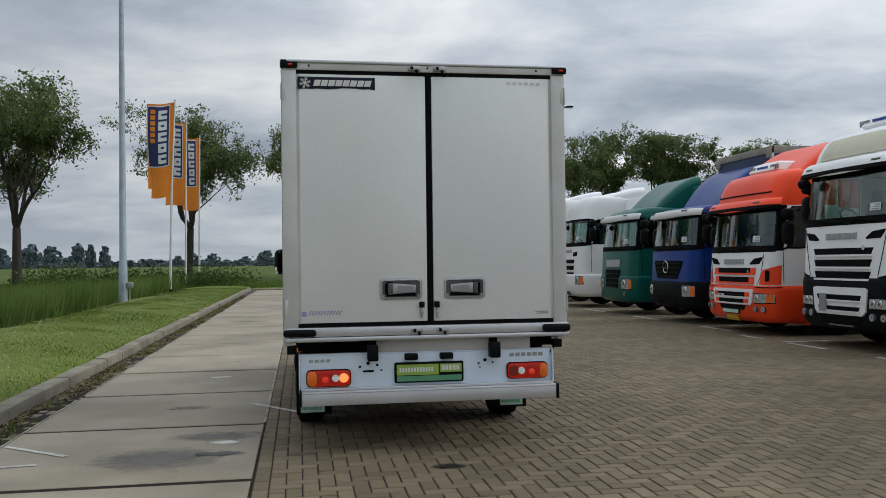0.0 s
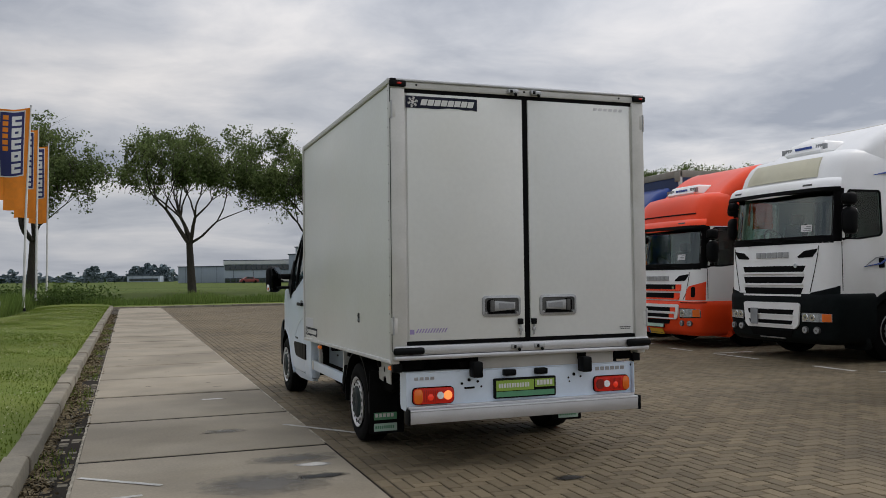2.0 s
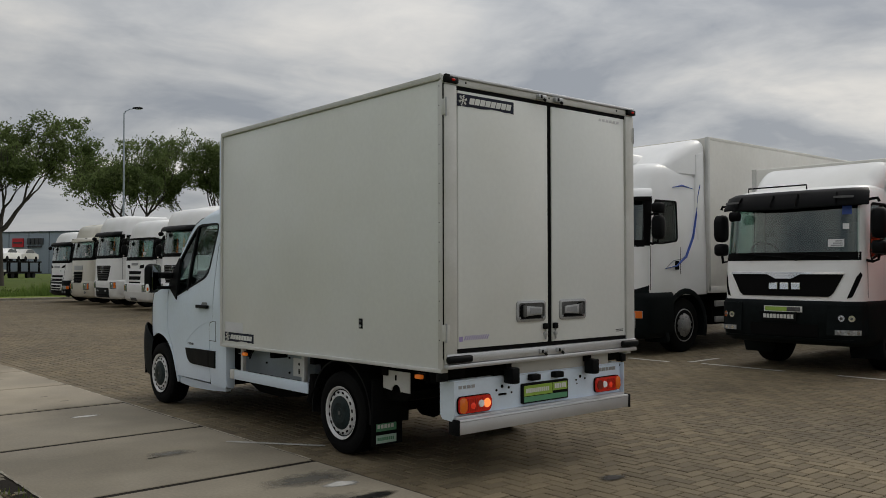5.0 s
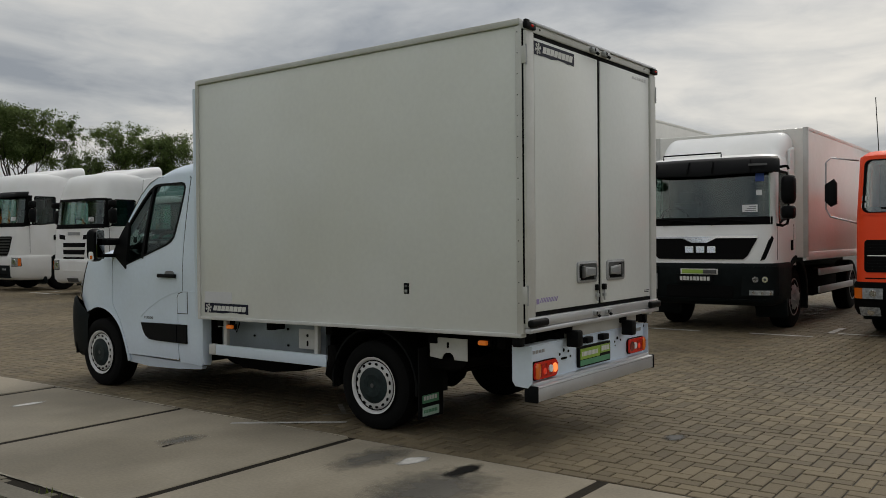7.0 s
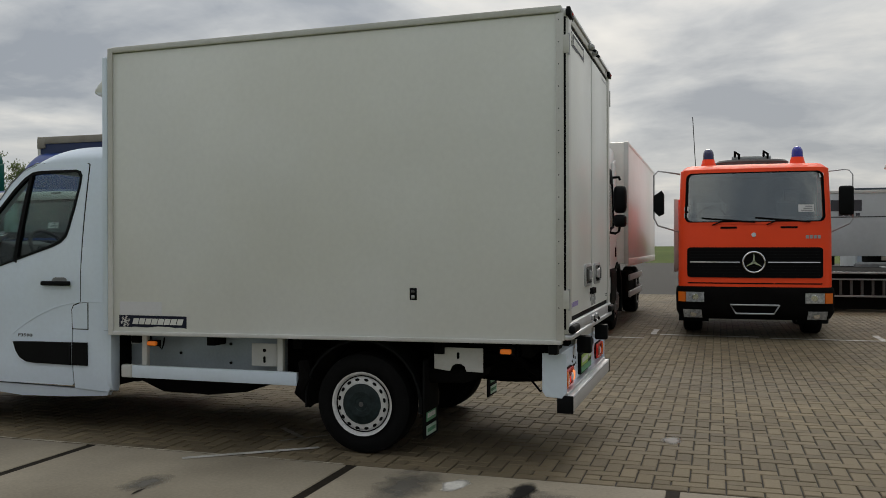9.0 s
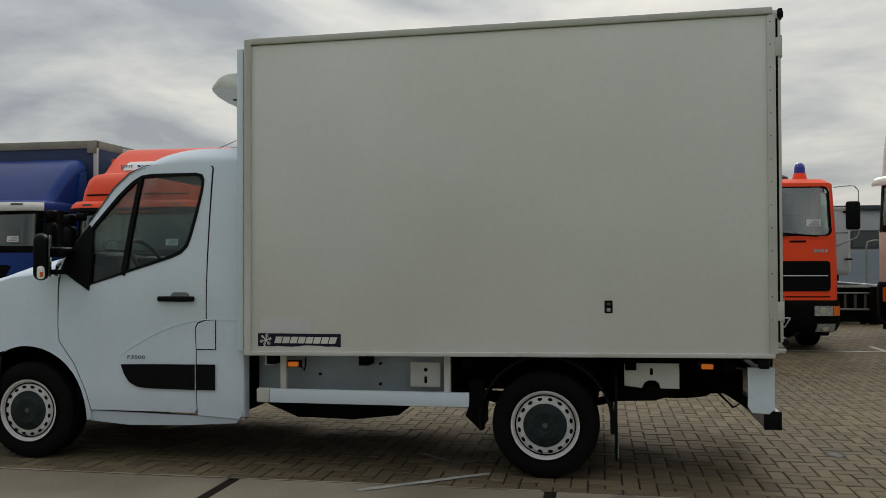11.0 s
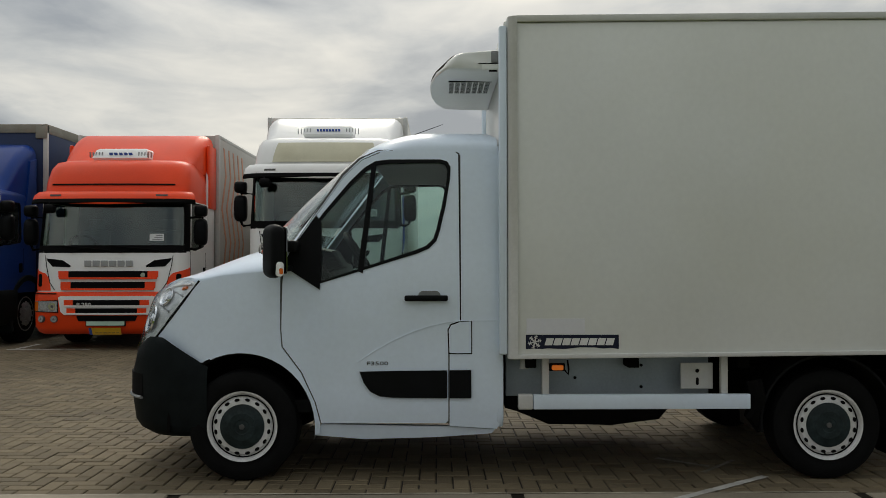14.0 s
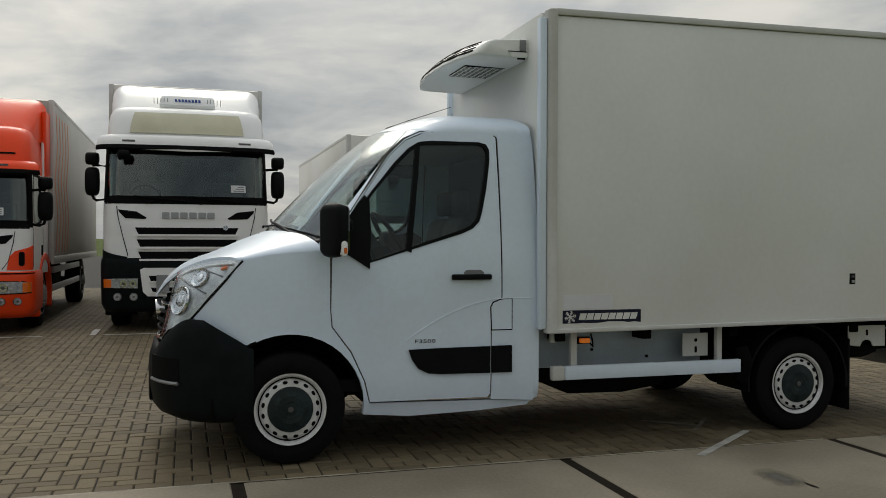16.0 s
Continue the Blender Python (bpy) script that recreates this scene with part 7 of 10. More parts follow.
        fp("grille_band", [(-0.66, gb - 0.33), (0.66, gb - 0.33), (0.72, gb - 0.28), (0.86, gb - 0.01), (-0.86, gb - 0.01), (-0.72, gb - 0.28)], 0.014, 0.03, "gasket", None, "black tapering grille band")
        fr("chrome_strip", -0.87, 0.87, gb - 0.008, gb + 0.018, 0.022, 0.03, "chrome", None, n=14)
        blocks_on(t, F, -0.26, 0.26, gb - 0.235, gb - 0.135, 3, "chrome", "chrome raised block", 0.026)
        fp("emblem_wing", [(-0.12, gb - 0.075), (0.12, gb - 0.075), (0.26, gb - 0.01), (-0.26, gb - 0.01)], 0.026, 0.02, "chrome", None, "chrome winged emblem plate")
        for sg in (-1, 1):
            fp("cheek_vent", [(sg * p, q) for p, q in ((0.90, gb - 0.35), (0.97, gb - 0.33), (1.11, gb - 0.02), (1.08, gb + 0.02), (1.02, gb - 0.05))], 0.006, 0.02, "gasket", None, "black slanting cheek vent")
            fr("bumper_cheek", sg * 0.66, sg * (s_end - 0.05), zb + 0.16, zt - 0.05, 0.046, 0.03, bumper, None, n=8, taper=0.02)
            for z0, z1 in ((zt - 0.47, zt - 0.40),):
                fo = fr("fog_lamp", sg * 0.76, sg * 1.06, z0, z1, 0.056, 0.02, "lorry_lens", None, "long clear fog lamp", n=4)
                for k in range(3):
                    p = front(sg * (0.82 + 0.10 * k), (z0 + z1) / 2, 0.056)
                    part("fog_bulb", cyl(p, (p[0], p[1] + 0.006, p[2]), 0.024, n=10), M["chrome"], fo)
        lamps(zt - 0.30, zt - 0.175, 0.78, 1.04, 0.06)
        fr("bumper_mouth", -0.52, 0.52, zb + 0.12, zb + 0.30, 0.034, 0.01, "gasket", None, n=10)
        fr("bumper_shelf", -0.98, 0.98, zb + 0.07, zb + 0.10, 0.05, 0.04, bumper, None, n=14)
        pl = fr("dealer_plate", -0.22, 0.34, zt - 0.30, zt - 0.17, 0.062, 0.02, "black_plastic", None, "dark dealer plate with pale bars", n=3)
        part("plate_print", bars_on(F, -0.18, 0.30, zt - 0.265, zt - 0.205, 9, 0.066), M["white_vinyl"], pl)
        pl = fr("dealer_plate", -0.30, 0.28, zt - 0.17, zt - 0.085, 0.055, 0.02, "white_vinyl", None, "dull grey and green dealer plate", n=3)
        fr("plate_field", -0.28, 0.26, zt - 0.158, zt - 0.097, 0.058, 0.01, "lime", pl, n=3)
        fr("plate_band", -0.28, -0.08, zt - 0.158, zt - 0.097, 0.061, 0.01, "dull_grey", pl, n=2)
        for sx in (-0.78, -0.2, 0.2, 0.78):
            part("visor_rib", tube([front(sx, w1 + 0.16, 0.12), front(sx * 1.01, w1 + 0.06, 0.135), front(sx * 1.02, w1 - 0.02, 0.136)], 0.012, n=6), M["gasket"], t)
        fr("screen_sticker", -0.95, -0.83, w1 - 0.16, w1 - 0.04, 0.012, 0.004, "logo_blue", ws, n=2)
        fr("screen_sticker", -0.92, -0.84, w0 + 0.42, w0 + 0.50, 0.012, 0.004, "paper", ws, n=2)
    elif style in ("atego", "actros"):
        gb = w0 - (0.24 if style == "atego" else 0.30)
        gh = 0.40 if style == "atego" else 0.62
        gr = fp("grille_panel", [(-0.48, gb - gh), (0.48, gb - gh), (0.60, gb - gh * 0.7), (0.74, gb - 0.02), (0.66, gb), (-0.66, gb), (-0.74, gb - 0.02), (-0.60, gb - gh * 0.7)], 0.014, 0.03, "gasket", None, "black slatted grille")
        n = 4 if style == "atego" else 7
        for k in range(n):
            z0 = gb - gh * (k + 0.75) / n
            f = 0.70 - 0.20 * k / n
            fr("grille_slat", -f, f, z0, z0 + 0.028, 0.034, 0.03, "grey_plastic" if style == "atego" else "dull_grey", gr, n=10)
        star(part, t, F, 0.0, gb - 0.14, 0.13)
        lamps(zt - 0.32, zt - 0.08, 0.78, 1.0, 0.14, fog=None)
        fr("bumper_mouth", -0.55, 0.55, zb + 0.10, zb + 0.26, 0.034, 0.01, "gasket", None, n=8, taper=0.03)
        if style == "actros":
            fr("dark_bumper_middle", -0.66, 0.66, zb + 0.06, zt - 0.30, 0.045, 0.03, "grey_plastic", None, n=10, taper=-0.04)
            for sg in (-1, 1):
                p = front(sg * 0.42, zt - 0.42, 0.045)
                part("work_lamp", box(p[0] - 0.10, p[0] + 0.10, p[1], p[1] + 0.02, p[2] - 0.03, p[2] + 0.03, bevel=0.008), M["lorry_lens"], t)
    elif style == "daf":
        gb = w0 - 0.30
        fp("badge_bar", [(-0.48, gb - 0.13), (0.48, gb - 0.13), (0.52, gb + 0.06), (-0.52, gb + 0.06)], 0.02, 0.03, "logo_grey", None, "grey badge bar")
        for k in range(4):
            z0 = gb - 0.29 - k * 0.12
            g = fr("grille_slot", -0.50 + 0.02 * k, 0.50 - 0.02 * k, z0, z0 + 0.09, 0.034, 0.03, "gasket", None, "dark grille opening", n=10)
            fr("grille_ledge", -0.50 + 0.02 * k, 0.50 - 0.02 * k, z0 - 0.02, z0 + 0.004, 0.055, 0.04, "grey_plastic", g, n=10)
        lamps(zt - 0.34, zt - 0.08, 0.66, 0.98, 0.12, fog=((0.84, zt - 0.46, 0.05),))
    elif old:
        gt = w0 - 0.33
        gp = fp("grille_panel", rounded(-0.97, 0.97, gt - 0.49, gt - 0.03, 0.05), 0.012, 0.03, "gasket", None, "wide black grille with round emblem")
        for s0, s1 in ((-0.93, -0.2), (0.2, 0.93)):
            fr("chrome_strip", s0, s1, gt - 0.262, gt - 0.248, 0.02, 0.01, "chrome", gp, n=6)
        for k in range(9):
            z = gt - 0.46 + 0.045 * k
            fr("grille_rib", -0.93, 0.93, z, z + 0.010, 0.016, 0.008, "black_plastic", gp, n=8)
        star(part, t, F, 0.0, gt - 0.255, 0.155)
        part("bonnet_badge", cyl((0, F(0, gt + 0.15), gt + 0.16), (0, F(0, gt + 0.15) + 0.02, gt + 0.16), 0.035, n=14), M["chrome"], t)
        part("cab_lettering", bars_on(F, -0.94, -0.72, gt + 0.10, gt + 0.15, 4, 0.006), M["logo_grey"], t)
        for sx in (-0.50, 0.36):
            fr("vent_slit", sx - 0.12, sx + 0.12, w0 - 0.075, w0 - 0.045, 0.005, 0.01, "gasket", None, n=3)
        for s0, s1 in ((-0.96, -0.30), (-0.28, 0.96)):
            fr("lower_seam", s0, s1, zt + 0.045, zt + 0.062, 0.003, 0.01, "gasket", None, n=6)
        for sg in (-1, 1):
            for z0, z1, xa in ((zt - 0.235, zt - 0.085, 0.72), (zt - 0.48, zt - 0.355, 0.76)):
                hl = fr("headlamp", sg * xa, sg * (xa + 0.25), z0, z1, 0.06, 0.05, "lorry_lens", None, "clear square headlamp", n=3)
                p = front(sg * (xa + 0.125), (z0 + z1) / 2, 0.06)
                part("reflector", cyl(p, (p[0], p[1] + 0.006, p[2]), 0.05, 0.045, n=16), M["chrome"], hl)
            fr("indicator", sg * 0.98, sg * 1.08, zt - 0.235, zt - 0.085, 0.06, 0.05, "amber", None, "amber indicator", n=2)
        part("tow_frame", tube([(-0.36, F(0, zt) + 0.05, zt - 0.27), (-0.28, F(0, zt) + 0.07, zt - 0.40), (0.26, F(0, zt) + 0.07, zt - 0.40), (0.34, F(0, zt) + 0.05, zt - 0.27), (-0.36, F(0, zt) + 0.05, zt - 0.27)], 0.014, n=6), M["steel"], t, "steel tow frame")
        for s, mm in ((1, "beacon_dark"), (-1, "beacon")):
            bx = s * 0.66
            bb = part("beacon_base", cyl((bx, -0.62, roof - 0.03), (bx, -0.62, roof + 0.12), 0.13, 0.09, n=20), M[paint], t)
            part("beacon_lamp", add_dome(bmesh.new(), (bx, -0.62, roof + 0.12), 0.085, 0.17), M[mm], bb, "blue rotating beacon")
        hatch = part("roof_hatch", loft([[(0.56 * k * math.cos(2 * math.pi * q / 24), -1.0 + 0.32 * k * math.sin(2 * math.pi * q / 24), z) for q in range(24)] for z, k in ((roof - 0.02, 1.0), (roof + 0.09, 1.0), (roof + 0.12, 0.92))]), M["dull_grey"], t, "round tarpaulin-covered roof hatch")
        for x in (-0.22, 0.22):
            part("ladder_end", tube([(x - 0.03, -1.05, roof + 0.10), (x - 0.03, -1.0, roof + 0.22), (x + 0.03, -1.0, roof + 0.27), (x + 0.03, -1.1, roof + 0.12)], 0.022, n=6), M["under"], hatch)
        part("ladder_rung", box(-0.30, 0.30, -1.08, -1.04, roof + 0.14, roof + 0.20, bevel=0.01), M["steel"], hatch)
        part("mirror_bow", tube([(hw - 0.02, -0.3, w1 - 0.02), (hw + 0.30, -0.05, w1 + 0.02), (hw + 0.36, 0.0, w1 - 0.05), (hw + 0.36, 0.0, w0 + 0.1), (hw + 0.3, 0.0, w0 - 0.02), (hw - 0.02, -0.25, w0 - 0.12)], 0.013, n=8), M["steel"], t)
        part("mirror_head", prism([(hw + 0.20, w0 + 0.16), (hw + 0.28, w0 + 0.12), (hw + 0.36, w0 + 0.20), (hw + 0.36, w0 + 0.44), (hw + 0.24, w0 + 0.52), (hw + 0.20, w0 + 0.46)], "y", 0.0, 0.09, bevel=0.02), M["black_plastic"], t, "black mirror on a wire bow")
        part("mirror_bow", tube([(-hw + 0.04, -0.25, w1 - 0.035), (-hw - 0.14, -0.05, w1 - 0.03), (-hw - 0.21, -0.02, w1 - 0.045), (-hw - 0.255, 0.0, w1 - 0.11), (-hw - 0.255, 0.0, w0 + 0.05), (-hw - 0.22, 0.0, w0 - 0.01), (-hw + 0.02, -0.25, w0 - 0.14)], 0.009, n=8), M["steel"], t)
        part("mirror_head", box(-hw - 0.265, -hw - 0.06, 0.0, 0.09, w0 + 0.11, w0 + 0.54, bevel=0.04, seg=3), M["black_plastic"], t, "black mirror on a wire bow")
        part("aerial", tube([(0.85, -0.5, roof - 0.1), (0.9, -0.52, roof + 0.8)], 0.006, n=6), M["gasket"], t)
        for k, (sx, z) in enumerate(((-1.02, w1 - 0.13), (0.96, w0 + 0.10), (0.96, w0 + 0.20))):
            fr("screen_sticker", sx, sx + 0.07, z, z + 0.07, 0.010, 0.004, "paper", ws, n=2)
    if plate:
        np_ = fr("number_plate", -0.22, 0.28, zb + 0.0, zb + 0.11, 0.05, 0.02, "plate_yellow", None, "yellow plate with plain dark bars", n=3)
        part("plate_print", bars_on(F, -0.19, 0.20, zb + 0.025, zb + 0.085, 6, 0.054), M["ink"], np_)
        fr("plate_band", 0.235, 0.28, zb, zb + 0.11, 0.053, 0.01, "logo_blue", np_, n=1)
    # chassis, wheels
    L = cargo[2] if cargo else tail
    rear = -(cargo[3] + L) if cargo else -(depth + L)
    for s in (-1, 1):
        part("chassis_rail", box(s * 0.42 - 0.04, s * 0.42 + 0.04, rear + 0.3, -0.3, 0.72, 0.98, bevel=0.01), M["under"], t)
        lorry_wheel(t, s * (hw - 0.19), -1.42)
        lorry_wheel(t, s * (hw - 0.19), rear + 2.2, steer=False)
        arch = []
        for a in range(-25, 206, 14):
            c, e = math.cos(radians(a)), math.sin(radians(a))
            arch.append([(s * (hw + o), -1.42 + r * c, 0.49 + r * e) for r, o in ((0.57, 0.012), (0.60, 0.022), (0.66, 0.018), (0.68, -0.01))] + [(s * (hw - 0.45), -1.42 + r * c, 0.49 + r * e) for r in (0.68, 0.57)])
        part("wheel_arch", loft(arch), M[step_paint if step_paint != "under" else "grey_plastic"], t, "flared wheel arch", angle=50)
        part("side_skirt_tank", box(s * 0.62 if s > 0 else -1.12, 1.12 if s > 0 else -0.62, -4.0, -2.4, 0.45, 0.95, bevel=0.06), M["under"], t)
        if cargo:
            for zz in (0.50, 0.80):
                part("side_guard", box(s * 1.18 - 0.02, s * 1.18 + 0.02, rear + 3.0, -2.4, zz, zz + 0.11, bevel=0.01), M["alu"], t)
    part("rear_axle", cyl((-0.9, rear + 2.2, 0.49), (0.9, rear + 2.2, 0.49), 0.08, n=12), M["under"], t)
    part("engine_block", box(-0.5, 0.5, -1.9, -0.35, 0.42, zt, bevel=0.05), M["under"], t)
    # cargo body: z0, z1, length, start behind the nose, material
    if cargo:
        z0, z1, L, st, mm = cargo
        cb = part("cargo_body", box(-1.255, 1.255, -(st + L), -st, z0, z1, bevel=0.02), M[mm], t, "tall cargo body behind the cab")
        for s in (-1, 1):
            part("corner_post", box(s * 1.225 - 0.04, s * 1.225 + 0.04, -st - 0.05, -st + 0.012, z0, z1 + 0.008, bevel=0.01), M["alu_paint"], cb)
            part("top_rail", box(s * 1.232 - 0.03, s * 1.232 + 0.03, -(st + L), -st + 0.01, z1 - 0.05, z1 + 0.01, bevel=0.01), M["alu_paint" if mm != "cargo_white" else mm], cb)
            if mm == "curtain_blue":
                part("roof_tarpaulin_edge", box(s * 1.22 - 0.045, s * 1.22 + 0.045, -(st + L), -st + 0.02, z1 - 0.15, z1 + 0.02, bevel=0.015), M["fairing"], cb)
                part("front_tarpaulin_edge", box(-1.175 if s < 0 else 0.0, 0.0 if s < 0 else 1.175, -st - 0.05, -st + 0.022, z1 - 0.14, z1 + 0.018, bevel=0.015), M["fairing"], cb)
                part("corner_tie", box(s * 1.16 - 0.10, s * 1.16 + 0.108, -st - 0.02, -st + 0.03, z1 - 0.24, z1 - 0.02, bevel=0.02), M["fairing"], cb)
            part("bottom_rail", box(s * 1.24 - 0.025, s * 1.24 + 0.025, -(st + L), -st + 0.01, z0 - 0.04, z0 + 0.09, bevel=0.01), M["alu_paint" if mm != "cargo_white" else mm], cb)
    if defl:
        d1, dback, dpaint, hwd = defl
        y0 = -0.60 - crown * 0.5
        rings = []
        n = 14
        for k in range(n + 1):
            q = k / n
            yy = y0 - (dback + y0) * q
            zt2 = roof - 0.08 + (d1 - roof + 0.08) * (1 - (1 - q) ** 1.6)
            w = hwd * (0.90 + 0.10 * math.sin(q * math.pi / 2))
            r = min(0.20, (zt2 - roof + 0.12) * 0.8)
            dip = 0.05 * math.sin(q * math.pi)       # a shallow trough along the middle
            pts = [(-w, yy, roof - 0.16)]
            for a in range(180, 89, -15):
                pts.append((-w + r + r * math.cos(radians(a)), yy, zt2 - r + r * math.sin(radians(a))))
            for xx in (-0.5, 0.0, 0.5):
                pts.append((w * xx, yy, zt2 - dip * (1 - abs(xx))))
            for a in range(90, -1, -15):
                pts.append((w - r + r * math.cos(radians(a)), yy, zt2 - r + r * math.sin(radians(a))))
            pts.append((w, yy, roof - 0.16))
            rings.append(pts)
        part("wind_deflector", loft(rings), M[dpaint], t, "rounded roof wind deflector", angle=50)
        for s in (-1, 1):
            wing = [(-depth + 0.35, w1 + 0.05), (-depth + 0.25, zt + 0.30), (-dback, zt + 0.20), (-dback, d1 - 0.25), (-dback + 0.25, d1 - 0.32), (-depth + 0.30, roof - 0.15)]
            part("side_fairing", prism(wing, "x", s * (hw - 0.03) - 0.022, s * (hw - 0.03) + 0.022, bevel=0.012), M[dpaint if dpaint != "orange" else paint], t, "smooth side wind fairing", angle=50)
    return t, F, front


def ring_out(poly, d):
    """An outline pushed out, or in, from its middle."""
    cy, cz = sum(p[0] for p in poly) / len(poly), sum(p[1] for p in poly) / len(poly)
    return [(y + (y - cy) / math.hypot(y - cy, z - cz) * d, z + (z - cz) / math.hypot(y - cy, z - cz) * d) for y, z in poly]


def star(mk, t, F, x, z, r):
    bm = bmesh.new()
    y0 = F(x, z)
    pts = [(x + r * math.cos(2 * math.pi * k / 28), y0 + 0.035, z + r * math.sin(2 * math.pi * k / 28)) for k in range(29)]
    add_tube(bm, pts, r * 0.09, n=6)
    emblem = mk("round_emblem", bm, M["chrome"], t, "chrome ring emblem with three spokes")
    for a in (90, 210, 330):
        c, s = math.cos(radians(a)), math.sin(radians(a))
        w = r * 0.13
        b = bmesh.new()
        add_prism(b, [(x - s * w, z + c * w), (x + c * r * 0.95, z + s * r * 0.95), (x + s * w, z - c * w)], "y", y0 + 0.015, y0 + 0.04)
        mk("spoke", b, M["chrome"], emblem)


def blocks_on(t, F, x0, x1, z0, z1, n, material, label, off=0.02):
    """A row of n raised blocks in place of lettering, each a part."""
    w = (x1 - x0) / n
    for i in range(n):
        a, b = x0 + i * w, x0 + (i + 0.80) * w
        y = F((a + b) / 2, z0) + off
        part("raised_block", box(a, b, y - 0.03, y, z0, z1, bevel=0.006, seg=1), M[material], t, label)


def bars_on(F, x0, x1, z0, z1, n, off=0.02):
    bm = bmesh.new()
    w = (x1 - x0) / n
    for i in range(n):
        a, b = x0 + i * w, x0 + (i + 0.76) * w
        y = F((a + b) / 2, z0) + off
        add_box(bm, a, b, y - 0.03, y, z0, z1)
    return bm


def add_dome(bm, c, r, h, n=16):
    rings = [[(c[0] + r * q * math.cos(2 * math.pi * k / n), c[1] + r * q * math.sin(2 * math.pi * k / n), c[2] + h * z) for k in range(n)] for q, z in ((1, 0), (1, 0.45), (0.9, 0.7), (0.65, 0.9), (0.25, 1.0))]
    return add_loft(bm, rings)


def roof_unit(t, x, y, z, w, label, bars, print_mat="logo_blue"):
    u = part("roof_cooler", loft([[(x + s * ww, y + dy, zz) for s, dy in ((-1, d0), (1, d0), (1, d1), (-1, d1))] for ww, d0, d1, zz in ((w * 0.46, 0.02, -0.5, z), (w * 0.5, 0.05, -0.5, z + 0.05), (w * 0.46, -0.05, -0.5, z + 0.19), (w * 0.42, -0.12, -0.5, z + 0.22))]), M["scania_white"], t, label)
    bm = add_bars(bmesh.new(), x - 0.20, x + 0.20, z + 0.10, z + 0.14, y + 0.012, y + 0.026, bars, gap=0.3, slant=0.2)
    part("unit_print", bm, M[print_mat], u)
    for s in (-1, 1):
        for k in range(5):
            a = x + s * (0.30 + k * 0.05)
            part("vent_slit", box(a - 0.004, a + 0.004, y - 0.03, y + 0.022, z + 0.06, z + 0.15), M["skin_grey"], u)
    return u


# the row, from the one nearest the gate to the far end
t, F, front = lorry(2.28, 9.55, "ivory", "pale high-roof tractor lorry beside the orange one", zb=0.35, zt=1.05, w0=1.9, w1=2.7, roof=3.8, style="daf", cargo=None, visor="ivory", turn=66, tail=2.9, mirrors=(0, 0))
part("chassis_deck", box(-0.55, 0.55, -4.5, -1.9, 0.99, 1.03, bevel=0.01), M["alu"], t)
part("air_tank", cyl((0.75, -3.0, 0.72), (0.75, -2.1, 0.72), 0.17, n=18), M["skin_grey"], t)
# fire lorry's unseen cargo body is assumed: low and orange for the next flank's light
fire, F, front = lorry(5.44, 8.45, "fire_orange", "luminous orange old fire lorry with blue beacons", zb=0.30, zt=0.80, w0=1.76, w1=2.575, roof=2.68, hw=1.11, R=0.20, blank=0.03, depth=1.75, style="old_mercedes", bumper="under", visor=None, mirrors=(0, 0), cargo=(1.0, 2.25, 3.2, 2.1, "fire_orange"))
mantruck, F, front = lorry(8.66, 8.08, "scania_white", "white lorry with black grille band and grey bumper", zb=0.42, zt=1.06, w0=1.66, w1=2.45, roof=2.74, hw=1.07, depth=1.4, style="man", bumper="grey_plastic", visor="black_plastic", visor_top=2.68, defl=(3.13, 1.36, "scania_white", 1.03), cargo=(1.12, 3.18, 6.6, 1.38, "cargo_white"))
part("roof_bar", tube([(-0.30, -0.14, 2.68), (-0.30, -0.14, 2.745), (0.62, -0.14, 2.745), (0.62, -0.14, 2.68)], 0.012, n=6), M["black_plastic"], mantruck)
wsc, F, front = lorry(12.54, 8.2, "scania_white", "white high-roof lorry with cream roof sign", zb=0.30, zt=1.10, w0=1.92, w1=2.74, roof=3.42, hw=1.20, depth=2.1, style="scania", visor="scania_white", visor_top=2.93, crown=0.42, defl=(3.95, 2.05, "scania_white", 1.18), cargo=(1.1, 3.98, 9.0, 2.1, "cargo_white"))
part("roof_sign", fpan(front, (-0.87, 0.87), (-0.84, 0.84), 2.97, 3.30, 0.02, 0.03, n=12, m=6), M["cream"], wsc, "blank cream roof sign panel")
roof_unit(wsc, 0.0, -0.76, 3.43, 0.84, "white roof air conditioner", 8)
swirl = [(-1.213, -0.78, 1.52), (-1.214, -1.12, 1.57), (-1.214, -1.42, 1.74), (-1.205, -1.66, 2.10), (-1.195, -1.78, 2.5), (-1.185, -1.84, 2.85), (-1.18, -1.92, 3.08)]
part("blue_swoosh", tube(swirl, [0.006, 0.016, 0.024, 0.024, 0.018, 0.014, 0.02], n=6), M["logo_blue"], wsc, "blue painted swoosh")
part("blue_swoosh", tube([(-1.213, -0.80, 1.53), (-1.214, -1.02, 1.66), (-1.214, -1.30, 1.70)], [0.004, 0.008, 0.004], n=6), M["skin_grey"], wsc, "thin grey painted swoosh")
part("blue_swoosh", tube([(-1.185, -1.05, 2.98), (-1.18, -1.35, 3.03), (-1.172, -1.72, 2.99)], [0.006, 0.018, 0.004], n=6), M["logo_blue"], wsc, "blue painted swoosh")
osc, F, front = lorry(15.90, 8.2, "scania_white", "orange and white lorry with grey cargo body", zb=0.24, zt=0.91, w0=1.54, w1=2.34, roof=3.04, hw=1.20, depth=1.75, style="scania", bumper="orange", lower="scania_white", visor="orange", step_paint="orange", visor_top=2.50, roof_paint="orange", defl=(3.62, 1.85, "orange", 1.17), cargo=(1.0, 3.64, 7.2, 1.95, "cargo_grey"), plate=True)
